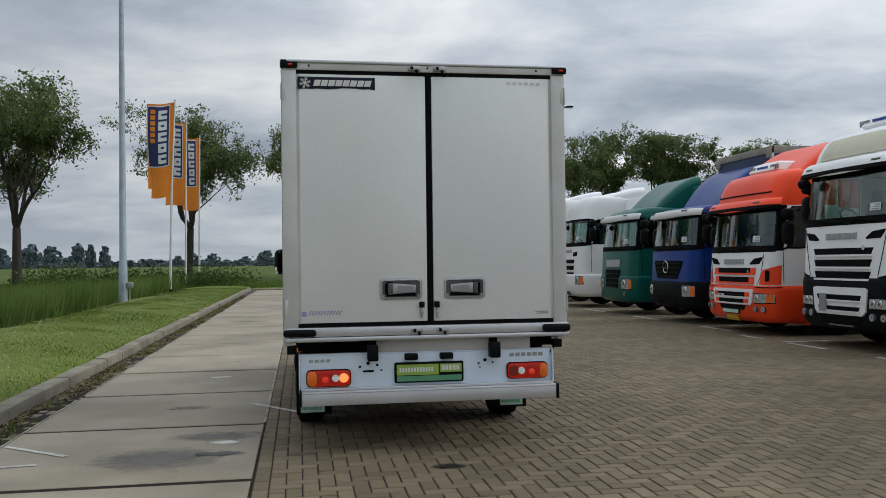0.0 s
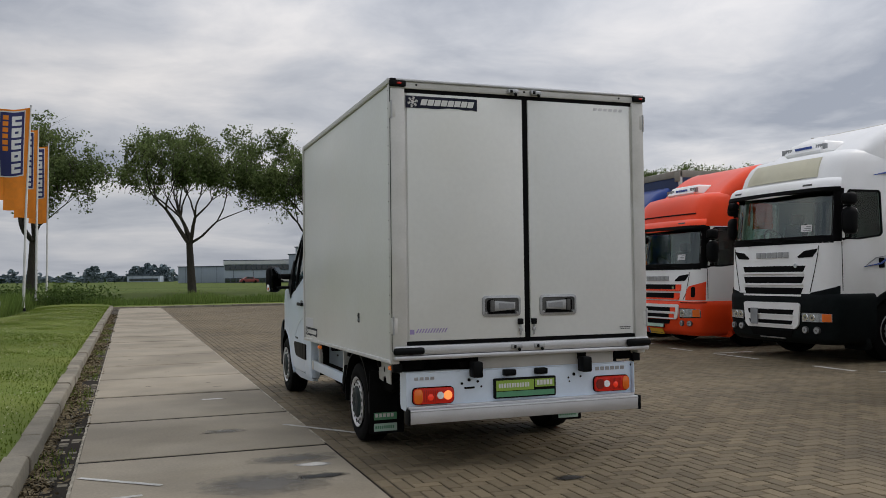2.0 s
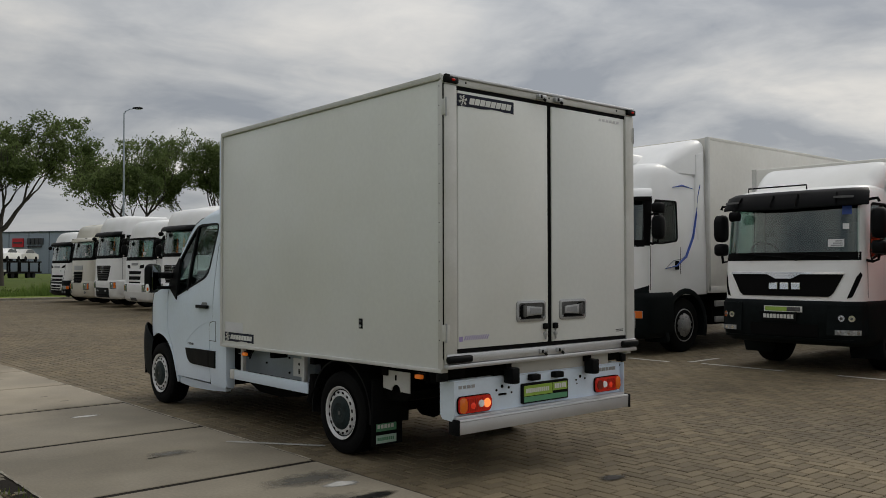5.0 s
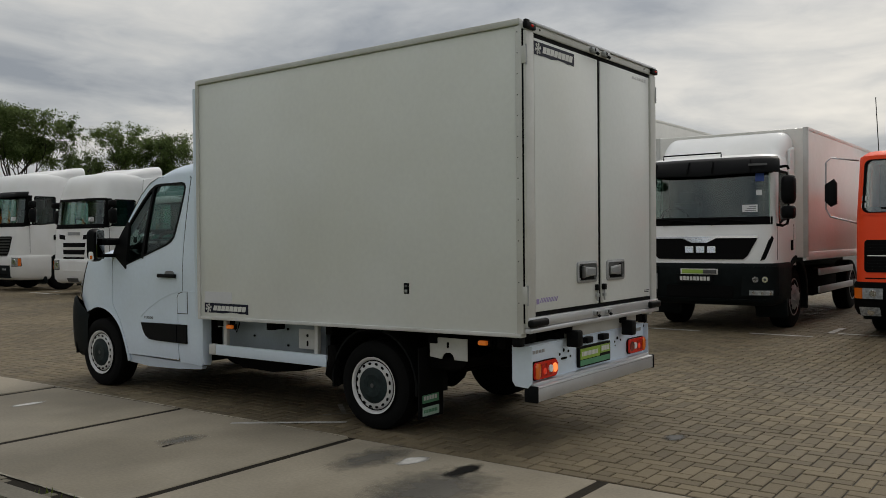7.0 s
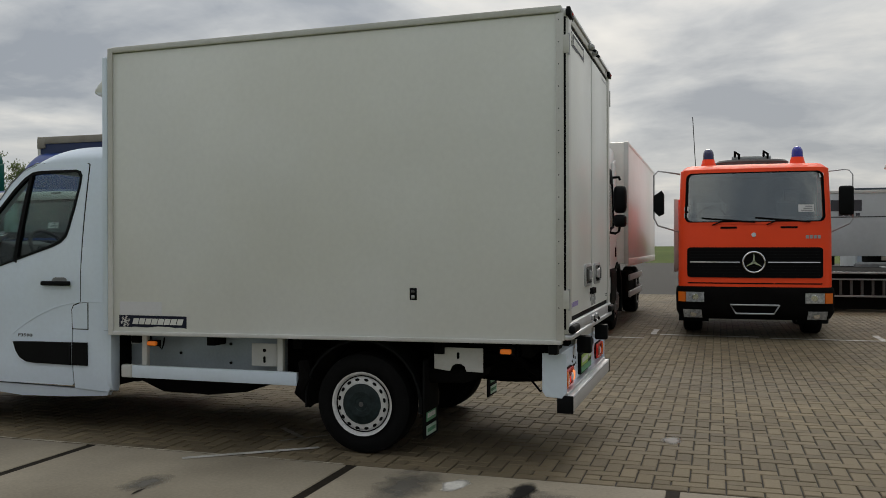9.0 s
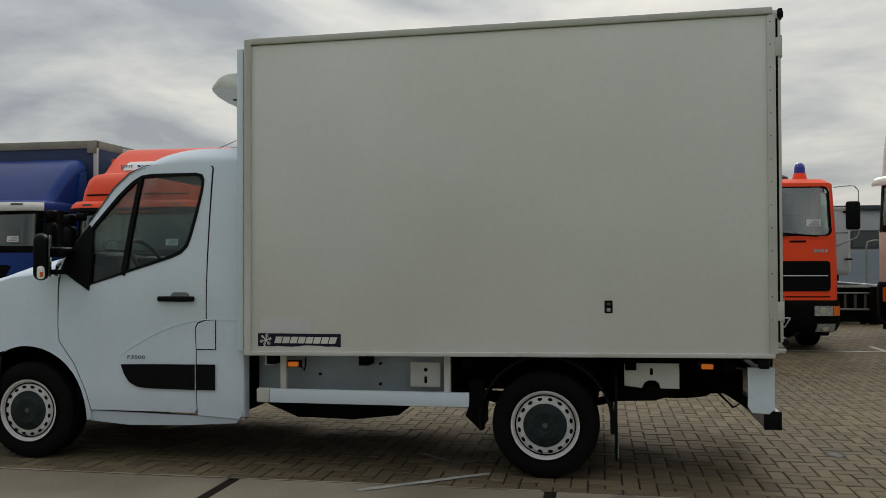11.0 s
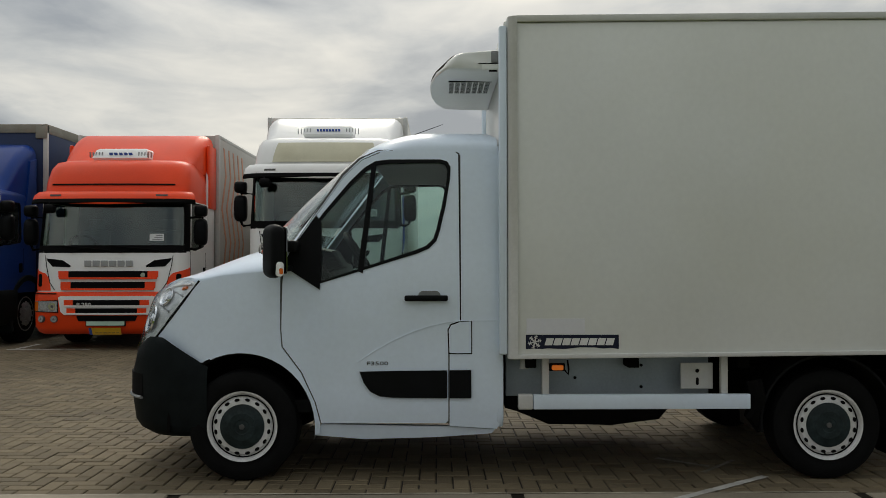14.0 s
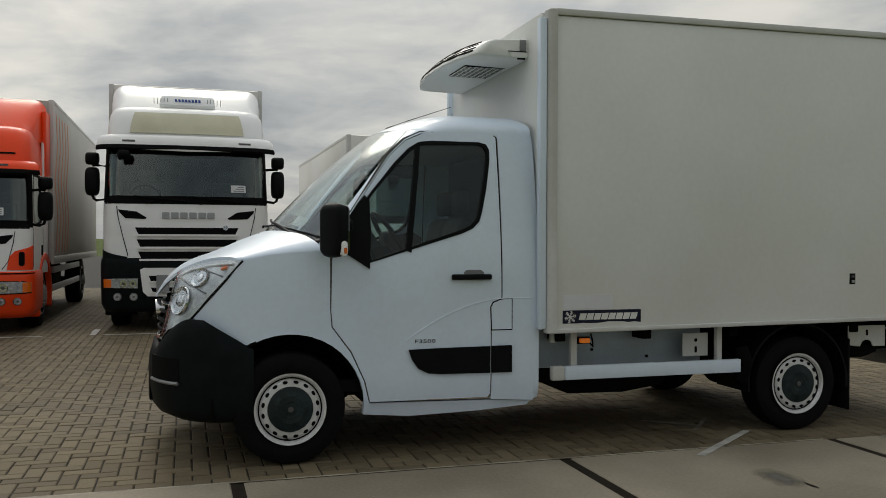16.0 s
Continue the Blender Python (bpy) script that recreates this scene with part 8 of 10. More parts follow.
part("roof_slit", fpan(front, (-1.02, 1.02), (-1.02, 1.02), 2.60, 2.625, 0.012, 0.02, n=14), M["gasket"], osc)
roof_unit(osc, 0.05, -0.70, 3.035, 0.9, "white roof air conditioner", 5)
for s in (-1, 1):
    fl = part("orange_flank", laid([(s * p, q) for p, q in ((0.90, 0.93), (0.93, 1.12), (1.0, 1.20), (1.33, 1.285), (1.33, 0.93))], [], front, 0.008, 0.02), M["orange"], osc, "orange corner panel with black intake", angle=50)
    part("air_intake", laid([(s * p, q) for p, q in rounded(1.05, 1.13, 0.99, 1.19, 0.03)], [], front, 0.014, 0.02, 0.04), M["gasket"], fl)
    part("bumper_joint", laid([(s * p, q) for p, q in ((0.80, 0.875), (1.33, 0.875), (1.33, 0.89), (0.80, 0.89))], [], front, 0.036, 0.02), M["gasket"], osc)
model = text_mesh("P 280", 0.10, 0.01, Matrix.Translation((0.34, 0.068, 0.705)) @ Matrix(((-1, 0, 0, 0), (0, 0, 1, 0), (0, 1, 0, 0), (0, 0, 0, 1))))
part("model_lettering", model, M["white_vinyl"], osc)
# zigzag stripes on the flank of the cargo body
for k in range(5):
    y0, w = -2.25 - 0.36 * k, 0.10
    zig = [(0.0, 1.15), (0.22, 1.75), (-0.10, 2.35), (0.20, 2.95), (0.05, 3.45)]
    edge = [(y0 - dy - w / 2, z) for dy, z in zig] + [(y0 - dy + w / 2, z) for dy, z in zig[::-1]]
    part("cargo_stripe", prism(edge, "x", -1.259, -1.2545), M["faded_orange"], osc, "faded orange zigzag stripe")
for s in (-1, 1):
    part("upper_fairing", box(s * 1.185 - 0.03, s * 1.185 + 0.03, -1.92, -1.45, 2.30, 3.40, bevel=0.02), M["orange"], osc, "orange side wind fairing")
gp = part("dealer_plate", fpan(front, (-0.30, 0.32), (-0.30, 0.32), 0.375, 0.465, 0.05, 0.02, n=3), M["black_plastic"], osc, "dark-framed green dealer plate")
part("plate_field", fpan(front, (-0.285, 0.305), (-0.285, 0.305), 0.388, 0.452, 0.054, 0.01, n=3), M["pale_green"], gp)
bmt, F, front = lorry(18.95, 8.2, "blue", "blue lorry with slatted grille and blue curtain body", zb=0.34, zt=0.92, w0=1.62, w1=2.38, roof=2.58, hw=1.15, depth=1.7, style="atego", bumper="grey_plastic", visor="cargo_grey", defl=(3.45, 1.75, "blue", 1.12), cargo=(1.05, 3.82, 7.4, 1.9, "curtain_blue"))
gdf, F, front = lorry(22.4, 8.2, "green", "dark green lorry with rounded roof spoiler", zb=0.32, zt=1.0, w0=1.66, w1=2.46, roof=2.75, hw=1.18, depth=1.9, style="daf", bumper="green", visor="cargo_grey", defl=(3.55, 2.0, "green", 1.12), cargo=None)
lorry(26.3, 8.2, "scania_white", "white tractor lorry with dark slotted grille", zb=0.32, zt=1.0, w0=1.85, w1=2.62, roof=3.35, style="newscania", bumper="scania_white", visor=None, defl=(3.6, 2.1, "scania_white", 1.12))
lorry(30.4, 8.2, "scania_white", "white tractor lorry with black mesh grille", zb=0.34, zt=1.08, w0=1.95, w1=2.85, roof=3.55, depth=2.2, style="actros", bumper="scania_white", visor="black_plastic", defl=(3.8, 2.2, "scania_white", 1.12))
lorry(33.7, 8.2, "scania_white", "white tractor lorry with dark slotted grille", zb=0.32, zt=1.0, w0=1.85, w1=2.62, roof=3.3, style="newscania", bumper="scania_white", visor=None, defl=(3.5, 2.1, "scania_white", 1.12))
lorry(37.2, 8.3, "scania_white", "white tractor lorry with black mesh grille", zb=0.34, zt=1.08, w0=1.95, w1=2.85, roof=3.6, depth=2.2, style="actros", bumper="scania_white", visor="black_plastic")
lorry(40.4, 8.4, "ivory", "cream tractor lorry with slatted grille", zb=0.32, zt=1.0, w0=1.9, w1=2.7, roof=3.4, style="daf", bumper="ivory", visor="ivory", defl=(3.6, 2.1, "ivory", 1.12))
lorry(43.9, 8.6, "scania_white", "white tractor lorry with dark bumper", zb=0.32, zt=1.0, w0=1.8, w1=2.6, roof=3.2, style="scania", bumper="grey_plastic", visor="black_plastic")

# ---------------------------------------------------------------- verge, lamp posts, flags, trees and distance
def verge():
    """Lawn behind the kerb, rising a little and falling to the ditch."""
    bm = bmesh.new()
    rng = random.Random(8)
    xs = [-2.772, -2.9, -3.4, -4.0, -4.8, -5.6, -6.2, -6.7, -7.4]
    zs = [0.112, 0.142, 0.17, 0.19, 0.20, 0.17, 0.10, -0.10, -0.35]
    ys = [-14 + k * 1.0 for k in range(80)]
    rows = []
    for y in ys:
        sh = 0.25 * math.sin(y * 0.31) + 0.15 * math.sin(y * 0.83 + 1)
        rows.append([bm.verts.new((x + (sh if x < -5 else 0), y, z + (rng.uniform(-0.012, 0.012) if x < -2.95 else 0))) for x, z in zip(xs, zs)])
    for a, b in zip(rows, rows[1:]):
        for i in range(len(xs) - 1):
            bm.faces.new((a[i], a[i + 1], b[i + 1], b[i]))
    return solo("lawn", bm, M["lawn"], "mown green verge behind the kerb", "lawn", kind="structure")


verge()


def blades(name, spots, material, label, category, lean=0.5):
    """Thin tapered blades, one triangle each, as one mesh: spots of (x, y, z, height, width)."""
    rng = np.random.default_rng(5)
    p = np.array(spots)
    n = len(p)
    a = rng.uniform(0, 2 * np.pi, n)
    b = rng.uniform(0, 2 * np.pi, n)
    w = p[:, 4] / 2
    l = rng.uniform(0.1, lean, n) * p[:, 3]
    v = np.empty((n, 3, 3))
    v[:, 0] = np.stack([p[:, 0] - w * np.cos(a), p[:, 1] - w * np.sin(a), p[:, 2]], 1)
    v[:, 1] = np.stack([p[:, 0] + w * np.cos(a), p[:, 1] + w * np.sin(a), p[:, 2]], 1)
    v[:, 2] = np.stack([p[:, 0] + l * np.cos(b), p[:, 1] + l * np.sin(b), p[:, 2] + p[:, 3]], 1)
    me = bpy.data.meshes.new(name)
    me.from_pydata(v.reshape(-1, 3).tolist(), [], np.arange(3 * n).reshape(-1, 3).tolist())
    me.materials.append(M[material])
    return tagged(new(name, me), label, category, kind="stuff")


def verge_z(x):
    return float(np.interp(-x, [2.772, 2.9, 3.4, 4.0, 4.8, 5.6, 6.2, 6.7, 7.4], [0.112, 0.142, 0.17, 0.19, 0.20, 0.17, 0.10, -0.10, -0.35]))


_r = random.Random(21)
sp = []
for _ in range(68000):
    y = 4 + 44 * _r.random() ** 1.25
    x = -2.785 - 3.9 * _r.random()
    sp.append((x, y, verge_z(x) - 0.01, _r.uniform(0.018, 0.042) * (1.5 if x > -2.83 else 1), _r.uniform(0.008, 0.018) * (1 + y / 30)))
for _ in range(3000):   # weeds in the gutter
    y = 2 + 30 * _r.random()
    c = math.sin(y * 1.7) + math.sin(y * 3.9 + 1)
    if c > 0.0:
        sp.append((-2.33 - 0.26 * _r.random(), y + _r.uniform(-0.1, 0.1), 0.0, _r.uniform(0.02, 0.06), 0.012))
blades("verge_grass", sp, "blade", "short mown grass with clover", "grass")
fl = []
for _ in range(4800):
    y = 5 + 38 * _r.random() ** 1.3
    x = -2.86 - 3.2 * _r.random()
    if math.sin(x * 2.1 + y * 0.7) + math.sin(y * 1.3 - x) > -0.4:
        fl.append((x, y, verge_z(x) + _r.uniform(0.03, 0.06), 0.012, _r.uniform(0.012, 0.02) * (1 + y / 90)))
blades("clover_flowers", fl, "flower", "small white clover heads in the grass", "flowers", lean=1.5)
rd = []
for _ in range(30000):
    y = 14 + 36 * _r.random()
    x = -6.7 - 5.5 * _r.random() ** 1.4
    z = -0.25 - 0.25 * min(1, (-6.7 - x) / 1.5)
    rd.append((x, y, z, _r.uniform(0.75, 1.35), _r.uniform(0.02, 0.045) * (1 + y / 60)))
for _ in range(46000):
    x = -40 + 100 * _r.random()
    y = 51.2 + 6.5 * _r.random() + 0.4 * math.sin(x * 0.4)
    h = _r.uniform(0.6, 1.15) * (0.8 + 0.25 * math.sin(x * 0.9) * math.sin(x * 0.37 + 1))
    rd.append((x, y, -0.3, h, _r.uniform(0.05, 0.11)))
blades("ditch_reeds", rd, "reed", "tall green reeds along the ditch", "reeds", lean=0.35)


def bushes(spots, label):
    """Low leafy shrubs: small leaf faces scattered through uneven domes, as one mesh."""
    g = np.random.default_rng(12)
    V = []
    for x, y, z, w, h in spots:
        n = int(260 * w)
        d = g.normal(0, 1, (n, 3)); d /= np.linalg.norm(d, axis=1)[:, None]
        r = g.uniform(0.55, 1.0, n) ** 0.5 * (1 + 0.25 * np.sin(3 * np.arctan2(d[:, 1], d[:, 0]) + x))
        c = np.stack([x + d[:, 0] * r * w, y + d[:, 1] * r * w * 0.7, z + np.abs(d[:, 2]) * r * h], 1)
        a = g.normal(0, 1, (n, 3)); a /= np.linalg.norm(a, axis=1)[:, None]
        b = np.cross(a, g.normal(0, 1, (n, 3))); b /= np.linalg.norm(b, axis=1)[:, None]
        q = g.uniform(0.05, 0.12, n)[:, None]
        V.append(np.stack([c - a * q, c + b * q * 0.55, c + a * q, c - b * q * 0.55], 1))
    V = np.concatenate(V)
    me = bpy.data.meshes.new("ditch_bushes")
    me.from_pydata(V.reshape(-1, 3).tolist(), [], np.arange(4 * len(V)).reshape(-1, 4).tolist())
    me.materials.append(M["bush"])
    return tagged(new("ditch_bushes", me), label, "bushes", kind="stuff")


bs = []
for k in range(95):
    x = -15.5 + 12.5 * _r.random()
    bs.append((x, 51.5 + 5.5 * _r.random() + (2.0 if x > -2 else 0), -0.35, _r.uniform(0.5, 1.1), _r.uniform(0.9, 1.75) * (0.75 if x > -3 else 1)))
for k in range(26):
    y = 36 + 15 * _r.random()
    bs.append((-9.0 - 2.2 * _r.random(), y, -0.5, _r.uniform(0.5, 0.9), _r.uniform(0.9, 1.5)))
bushes(bs, "dark leafy shrubs along the ditch")
mg = []
for _ in range(26000):
    d = 58 + 170 * _r.random() ** 1.6
    x = -0.9 * d + 1.9 * d * _r.random()
    mg.append((x, d, 0.2 if d > 75 else 0.0, _r.uniform(0.12, 0.32), 0.10 + d / 500))
blades("meadow_tufts", mg, "tuft", "longer meadow grass tufts beyond the ditch", "grass", lean=0.6)


# --- street lamps
def lamp_post(x, y, h, r, arm, label):
    t = thing("street_lamp", (x, y, 0.0), label, "street lamp", group="street lamps by the yard")
    part("pole", tube([(0, 0, -0.1), (0, 0, 1.4), (0, 0, 1.5), (0, 0, h * 0.6), (0, 0, h)], [r, r * 0.98, r * 0.82, r * 0.62, r * 0.42], n=18), M["lamp_grey"], t)
    part("inspection_door", box(-0.06, 0.06, -r - 0.006, -r + 0.02, 0.5, 0.95, bevel=0.01), M["lamp_grey"], t)
    a = part("lamp_arm", tube([(0, 0, h - 0.1), (arm * 0.15, 0, h + 0.15), (arm * 0.6, 0, h + 0.35), (arm, 0, h + 0.42)], [r * 0.42, r * 0.38, r * 0.34, r * 0.3], n=10), M["lamp_grey"], t)
    hd = loft([[(arm + s * dx, w * math.cos(2 * math.pi * k / 10), h + 0.44 + dz + 0.10 * math.sin(2 * math.pi * k / 10) * hgt) for k in range(10)] for dx, w, hgt, dz, s in ((-0.12, 0.05, 0.5, 0, 1), (0.1, 0.12, 0.8, 0.03, 1), (0.35, 0.14, 0.9, 0.06, 1), (0.55, 0.10, 0.7, 0.06, 1), (0.62, 0.03, 0.3, 0.05, 1))])
    lh = part("lamp_head", hd, M["black_plastic"], t, "dark drop-shaped lamp head")
    part("lamp_glass", box(arm + 0.08, arm + 0.5, -0.09, 0.09, h + 0.38, h + 0.42, bevel=0.02), M["white_lens"], lh)
    return t


lp = lamp_post(-6.25, 33.1, 14.0, 0.155, -1.6, "grey galvanised street lamp on the grass verge")
part("ground_floodlight", box(0.14, 0.34, -0.12, 0.10, 0.62, 0.82, bevel=0.02), M["skin_grey"], lp, "small grey floodlight on a stake")
part("floodlight_stake", cyl((0.23, 0, 0.0), (0.23, 0, 0.64), 0.02, n=8), M["steel"], lp)
lamp_post(19.45, 64.5, 12.7, 0.10, 0.75, "slim grey street lamp behind the lorry row")


# --- flags
def flag_pole(x, y, h, tilt, seed):
    t = thing("flag_pole", (x, y, 0.1), "white flag pole with an orange and navy banner", "flag pole", group="flag poles on the verge")
    part("pole", tube([(0, 0, -0.15), (tilt * 0.35, 0, h * 0.5), (tilt, 0, h)], [0.07, 0.055, 0.035], n=14), M["pole_white"], t)
    part("base_collar", cyl((0, 0, -0.1), (0, 0, 0.08), 0.13, 0.10, n=16), M["black_plastic"], t)
    part("pole_cap", add_dome(bmesh.new(), (tilt, 0, h), 0.05, 0.07), M["steel"], t)
    W, H = 1.45, 4.9
    rng = random.Random(seed)
    ph = rng.uniform(0, 6)

    def cloth(u, v, off=0.0):
        """u across from the pole (0..1), v down from the top (0..1)."""
        fx = tilt * (1 - 0.5 * v) - u * W * (0.92 + 0.06 * math.sin(ph + v * 3))
        fy = 0.16 * u * math.sin(ph + 5 * u + 2.2 * v) + 0.08 * u * math.sin(9 * v + ph) + off
        return (fx, fy, h - 0.12 - v * H - 0.10 * u + 0.04 * math.sin(6 * u + ph))

    def cloth_part(name, u0, u1, v0, v1, off, material, parent, label="", nu=8, nv=16):
        bm = loft([[cloth(u0 + (u1 - u0) * i / nu, v0 + (v1 - v0) * j / nv, off) for j in range(nv + 1)] for i in range(nu + 1)], closed=False)
        return part(name, thicken(bm, (0, 0.004, 0)), M[material], parent, label, angle=70)

    fl = cloth_part("banner", 0.03, 0.86, 0.0, 1.0, 0.0, "flag_orange", t, "orange cloth banner with navy field", 10, 24)
    cloth_part("banner_corner", 0.86, 1.0, 0.0, 0.90, 0.0, "flag_orange", fl, nv=20, nu=3)
    cloth_part("white_border", 0.17, 0.97, 0.018, 0.672, -0.007, "flag_white", fl)
    cloth_part("navy_field", 0.195, 0.95, 0.03, 0.66, -0.014, "flag_navy", fl)
    cloth_part("back_field", 0.195, 0.95, 0.03, 0.66, 0.012, "flag_navy", fl)
    for k in range(5):
        v = 0.07 + k * 0.118
        cloth_part("letter_block", 0.27, 0.57, v, v + 0.095, -0.021, "flag_white", fl, nu=4, nv=3)
        cloth_part("letter_notch", 0.36 if k % 2 else 0.27, 0.47, v + 0.035, v + 0.058, -0.027, "flag_navy", fl, nu=3, nv=2)
    for k in range(6):
        v = 0.06 + k * 0.062
        cloth_part("word_block", 0.68, 0.86, v, v + 0.045, -0.021, "flag_orange", fl, nu=3, nv=2)
    return t


flag_pole(-6.65, 47.3, 9.9, 0.32, 3)
flag_pole(-6.7, 54.0, 9.95, 0.12, 5)
flag_pole(-6.75, 61.5, 10.1, 0.10, 9)


# --- trees
def tree(x, y, h, radius, seed, fork=0.29, leaves=5200, z0=0.0, tr=0.35, voids=9):
    rng = random.Random(seed)
    t = thing("roadside_tree", (x, y, z0), "tall ash tree with forked trunk and loose green crown", "tree", group="roadside trees")
    boughs, tips = [], []

    def limb(p, d, length, r, depth):
        pts, rad = [Vector(p)], [r]
        q, dd = Vector(p), Vector(d)
        n = 4
        for k in range(n):
            dd = (dd + Vector((rng.uniform(-0.2, 0.2), rng.uniform(-0.2, 0.2), rng.uniform(-0.06, 0.16) if depth < 3 else rng.uniform(0.0, 0.22)))).normalized()
            q = q + dd * (length / n)
            pts.append(Vector(q))
            rad.append(r * (1 - 0.42 * (k + 1) / n))
            if depth <= 1 or (depth == 2 and k >= 2):
                tips.append(Vector(q))
        boughs[-1].append((pts, rad, 7 if depth > 2 else 5))
        if depth == 0:
            return
        m = rng.choice((2, 3, 3)) if depth < 4 else 3
        base = rng.uniform(0, 6.28)
        for k in range(m):
            a = base + 6.28 * k / m + rng.uniform(-0.5, 0.5)
            tilt = rng.uniform(0.25, 0.95) if depth < 3 else rng.uniform(0.20, 0.65)
            side = Vector((math.cos(a), math.sin(a), 0))
            nd = (dd * math.cos(tilt) + side * math.sin(tilt) + Vector((0, 0, 0.10))).normalized()
            limb(q, nd, length * rng.uniform(0.52, 0.92), rad[-1] * 0.78, depth - 1)

    trunk = bmesh.new()
    lean = rng.uniform(-0.05, 0.05)
    fz = h * fork
    tp = [(0, 0, -0.4), (0, 0, 0.3), (lean * fz * 0.5, 0, fz * 0.5), (lean * fz, 0, fz)]
    add_tube(trunk, tp, [tr * 1.3, tr, tr * 0.84, tr * 0.70], n=12)
    part("trunk", trunk, M["bark"], t, "dark upright trunk")
    base = rng.uniform(0, 6.28)
    for k in range(5):
        a = base + 1.257 * k + rng.uniform(-0.3, 0.3)
        boughs.append([])
        tilt = (0.16, 0.34, 0.42, 0.36, 0.86)[k] + rng.uniform(-0.06, 0.06)
        limb(tp[-1], Vector((math.cos(a) * math.sin(tilt), math.sin(a) * math.sin(tilt), math.cos(tilt))), h * rng.uniform(0.21, 0.28), tr * (0.56 if k < 4 else 0.34), 4)
    # fit the crown to its height and breadth
    fork_at = Vector(tp[-1])
    top = sorted(p.z for p in tips)[int(len(tips) * 0.975)]
    wide = sorted(math.hypot(p.x, p.y) for p in tips)[int(len(tips) * 0.93)]
    kr = radius / wide

    def fit(p):
        zn = max(0.0, (p.z - fz) / (top - fz))
        z = fz + (h * 0.94 - fz) * zn ** 1.28
        if z > h * 0.88:   # the crown is rounded off at the top
            z = h * 0.88 + (z - h * 0.88) * 0.55
        q = min(1.0, max(0.0, (z - fz) / (0.42 * (h - fz))))   # steep low down, spreading higher up
        k = 1 + (kr - 1) * (0.15 + 0.85 * q * q * (3 - 2 * q))
        return Vector((fork_at.x + (p.x - fork_at.x) * k, fork_at.y + (p.y - fork_at.y) * k, z))

    for bough in boughs:
        wood = bmesh.new()
        for pts, rad, n in bough:
            add_tube(wood, [tuple(fit(p)) for p in pts], rad, n=n)
        part("limb", wood, M["bark"], t)
    # leaf sprays round the twig ends, in clumps with gaps between
    g = np.random.default_rng(seed)
    ends = [fit(p) for p in tips]
    # thin twigs hang from the rim of the crown
    hanging = bmesh.new()
    for p in ends[:]:
        out = Vector((p.x - fork_at.x, p.y - fork_at.y, 0))
        if out.length > 0.62 * radius and p.z < h * 0.80 and rng.random() < 0.30:
            e = p + out.normalized() * rng.uniform(0.1, 0.7) - Vector((0, 0, rng.uniform(0.5, 1.5)))
            add_tube(hanging, [tuple(p), tuple((p + e) / 2 + out.normalized() * 0.15), tuple(e)], [0.025, 0.018, 0.01], n=4)
            ends += [(p + e) / 2, e]
    if hanging.verts:
        tagged(part("twig_spray", hanging, M["bark"], t), "thin twigs hanging from the crown", kind="stuff")
    holes = [(rng.choice(ends) + Vector((rng.uniform(-1, 1), rng.uniform(-1, 1), rng.uniform(-1, 1))), rng.uniform(0.7, 1.6) * h / 14) for _ in range(voids)]
    keep = [p for p in ends if rng.random() > (0.12 if p.z < 0.7 * h else 0.38) and p.z > fz * 1.28 and all((p - c).length > r for c, r in holes)]
    per = max(9, int(leaves * 1.1) // max(1, len(keep)))
    cs = np.array([[p.x, p.y, p.z] for p in keep])
    n = len(cs) * per
    size = np.repeat(g.uniform(0.5, 1.15, len(cs)), per)[:, None]
    c = np.repeat(cs, per, 0) + g.normal(0, 1, (n, 3)) * np.array([0.31, 0.31, 0.23]) * size * h / 14
    s = g.uniform(0.065, 0.15, n) * h / 14
    d1 = g.normal(0, 1, (n, 3)); d1 /= np.linalg.norm(d1, axis=1)[:, None]
    d2 = np.cross(d1, g.normal(0, 1, (n, 3))); d2 /= np.linalg.norm(d2, axis=1)[:, None]
    v = np.empty((n, 4, 3))
    v[:, 0] = c - d1 * s[:, None]
    v[:, 1] = c + d2 * s[:, None] * 0.5
    v[:, 2] = c + d1 * s[:, None]
    v[:, 3] = c - d2 * s[:, None] * 0.5
    me = bpy.data.meshes.new("crown")
    me.from_pydata(v.reshape(-1, 3).tolist(), [], np.arange(4 * n).reshape(-1, 4).tolist())
    me.materials.append(M["leaf"])
    cr = new("crown", me)
    cr.parent = t
    tagged(cr, "loose leafy crown with gaps", kind="stuff")
    return t


tree(-17.8, 59.6, 14.6, 5.5, 11, leaves=21000, z0=-0.3)
tree(-8.5, 70.0, 14.0, 5.1, 23, fork=0.30, leaves=24000, z0=0.1, voids=14)
tree(2.85, 71.5, 13.9, 6.0, 31, leaves=30000, z0=0.2)
tree(12.6, 69.9, 13.7, 5.7, 44, leaves=34000, z0=0.2)
tree(27.0, 82.0, 14.2, 6.0, 53, leaves=36000, z0=0.4)
tree(35.5, 82.0, 14.2, 6.2, 64, leaves=36000, z0=0.4)
tree(45.0, 76.5, 12.6, 6.0, 71, leaves=36000, z0=0.4)
tree(52.0, 68.0, 12.0, 5.6, 85, leaves=28000, z0=0.4)


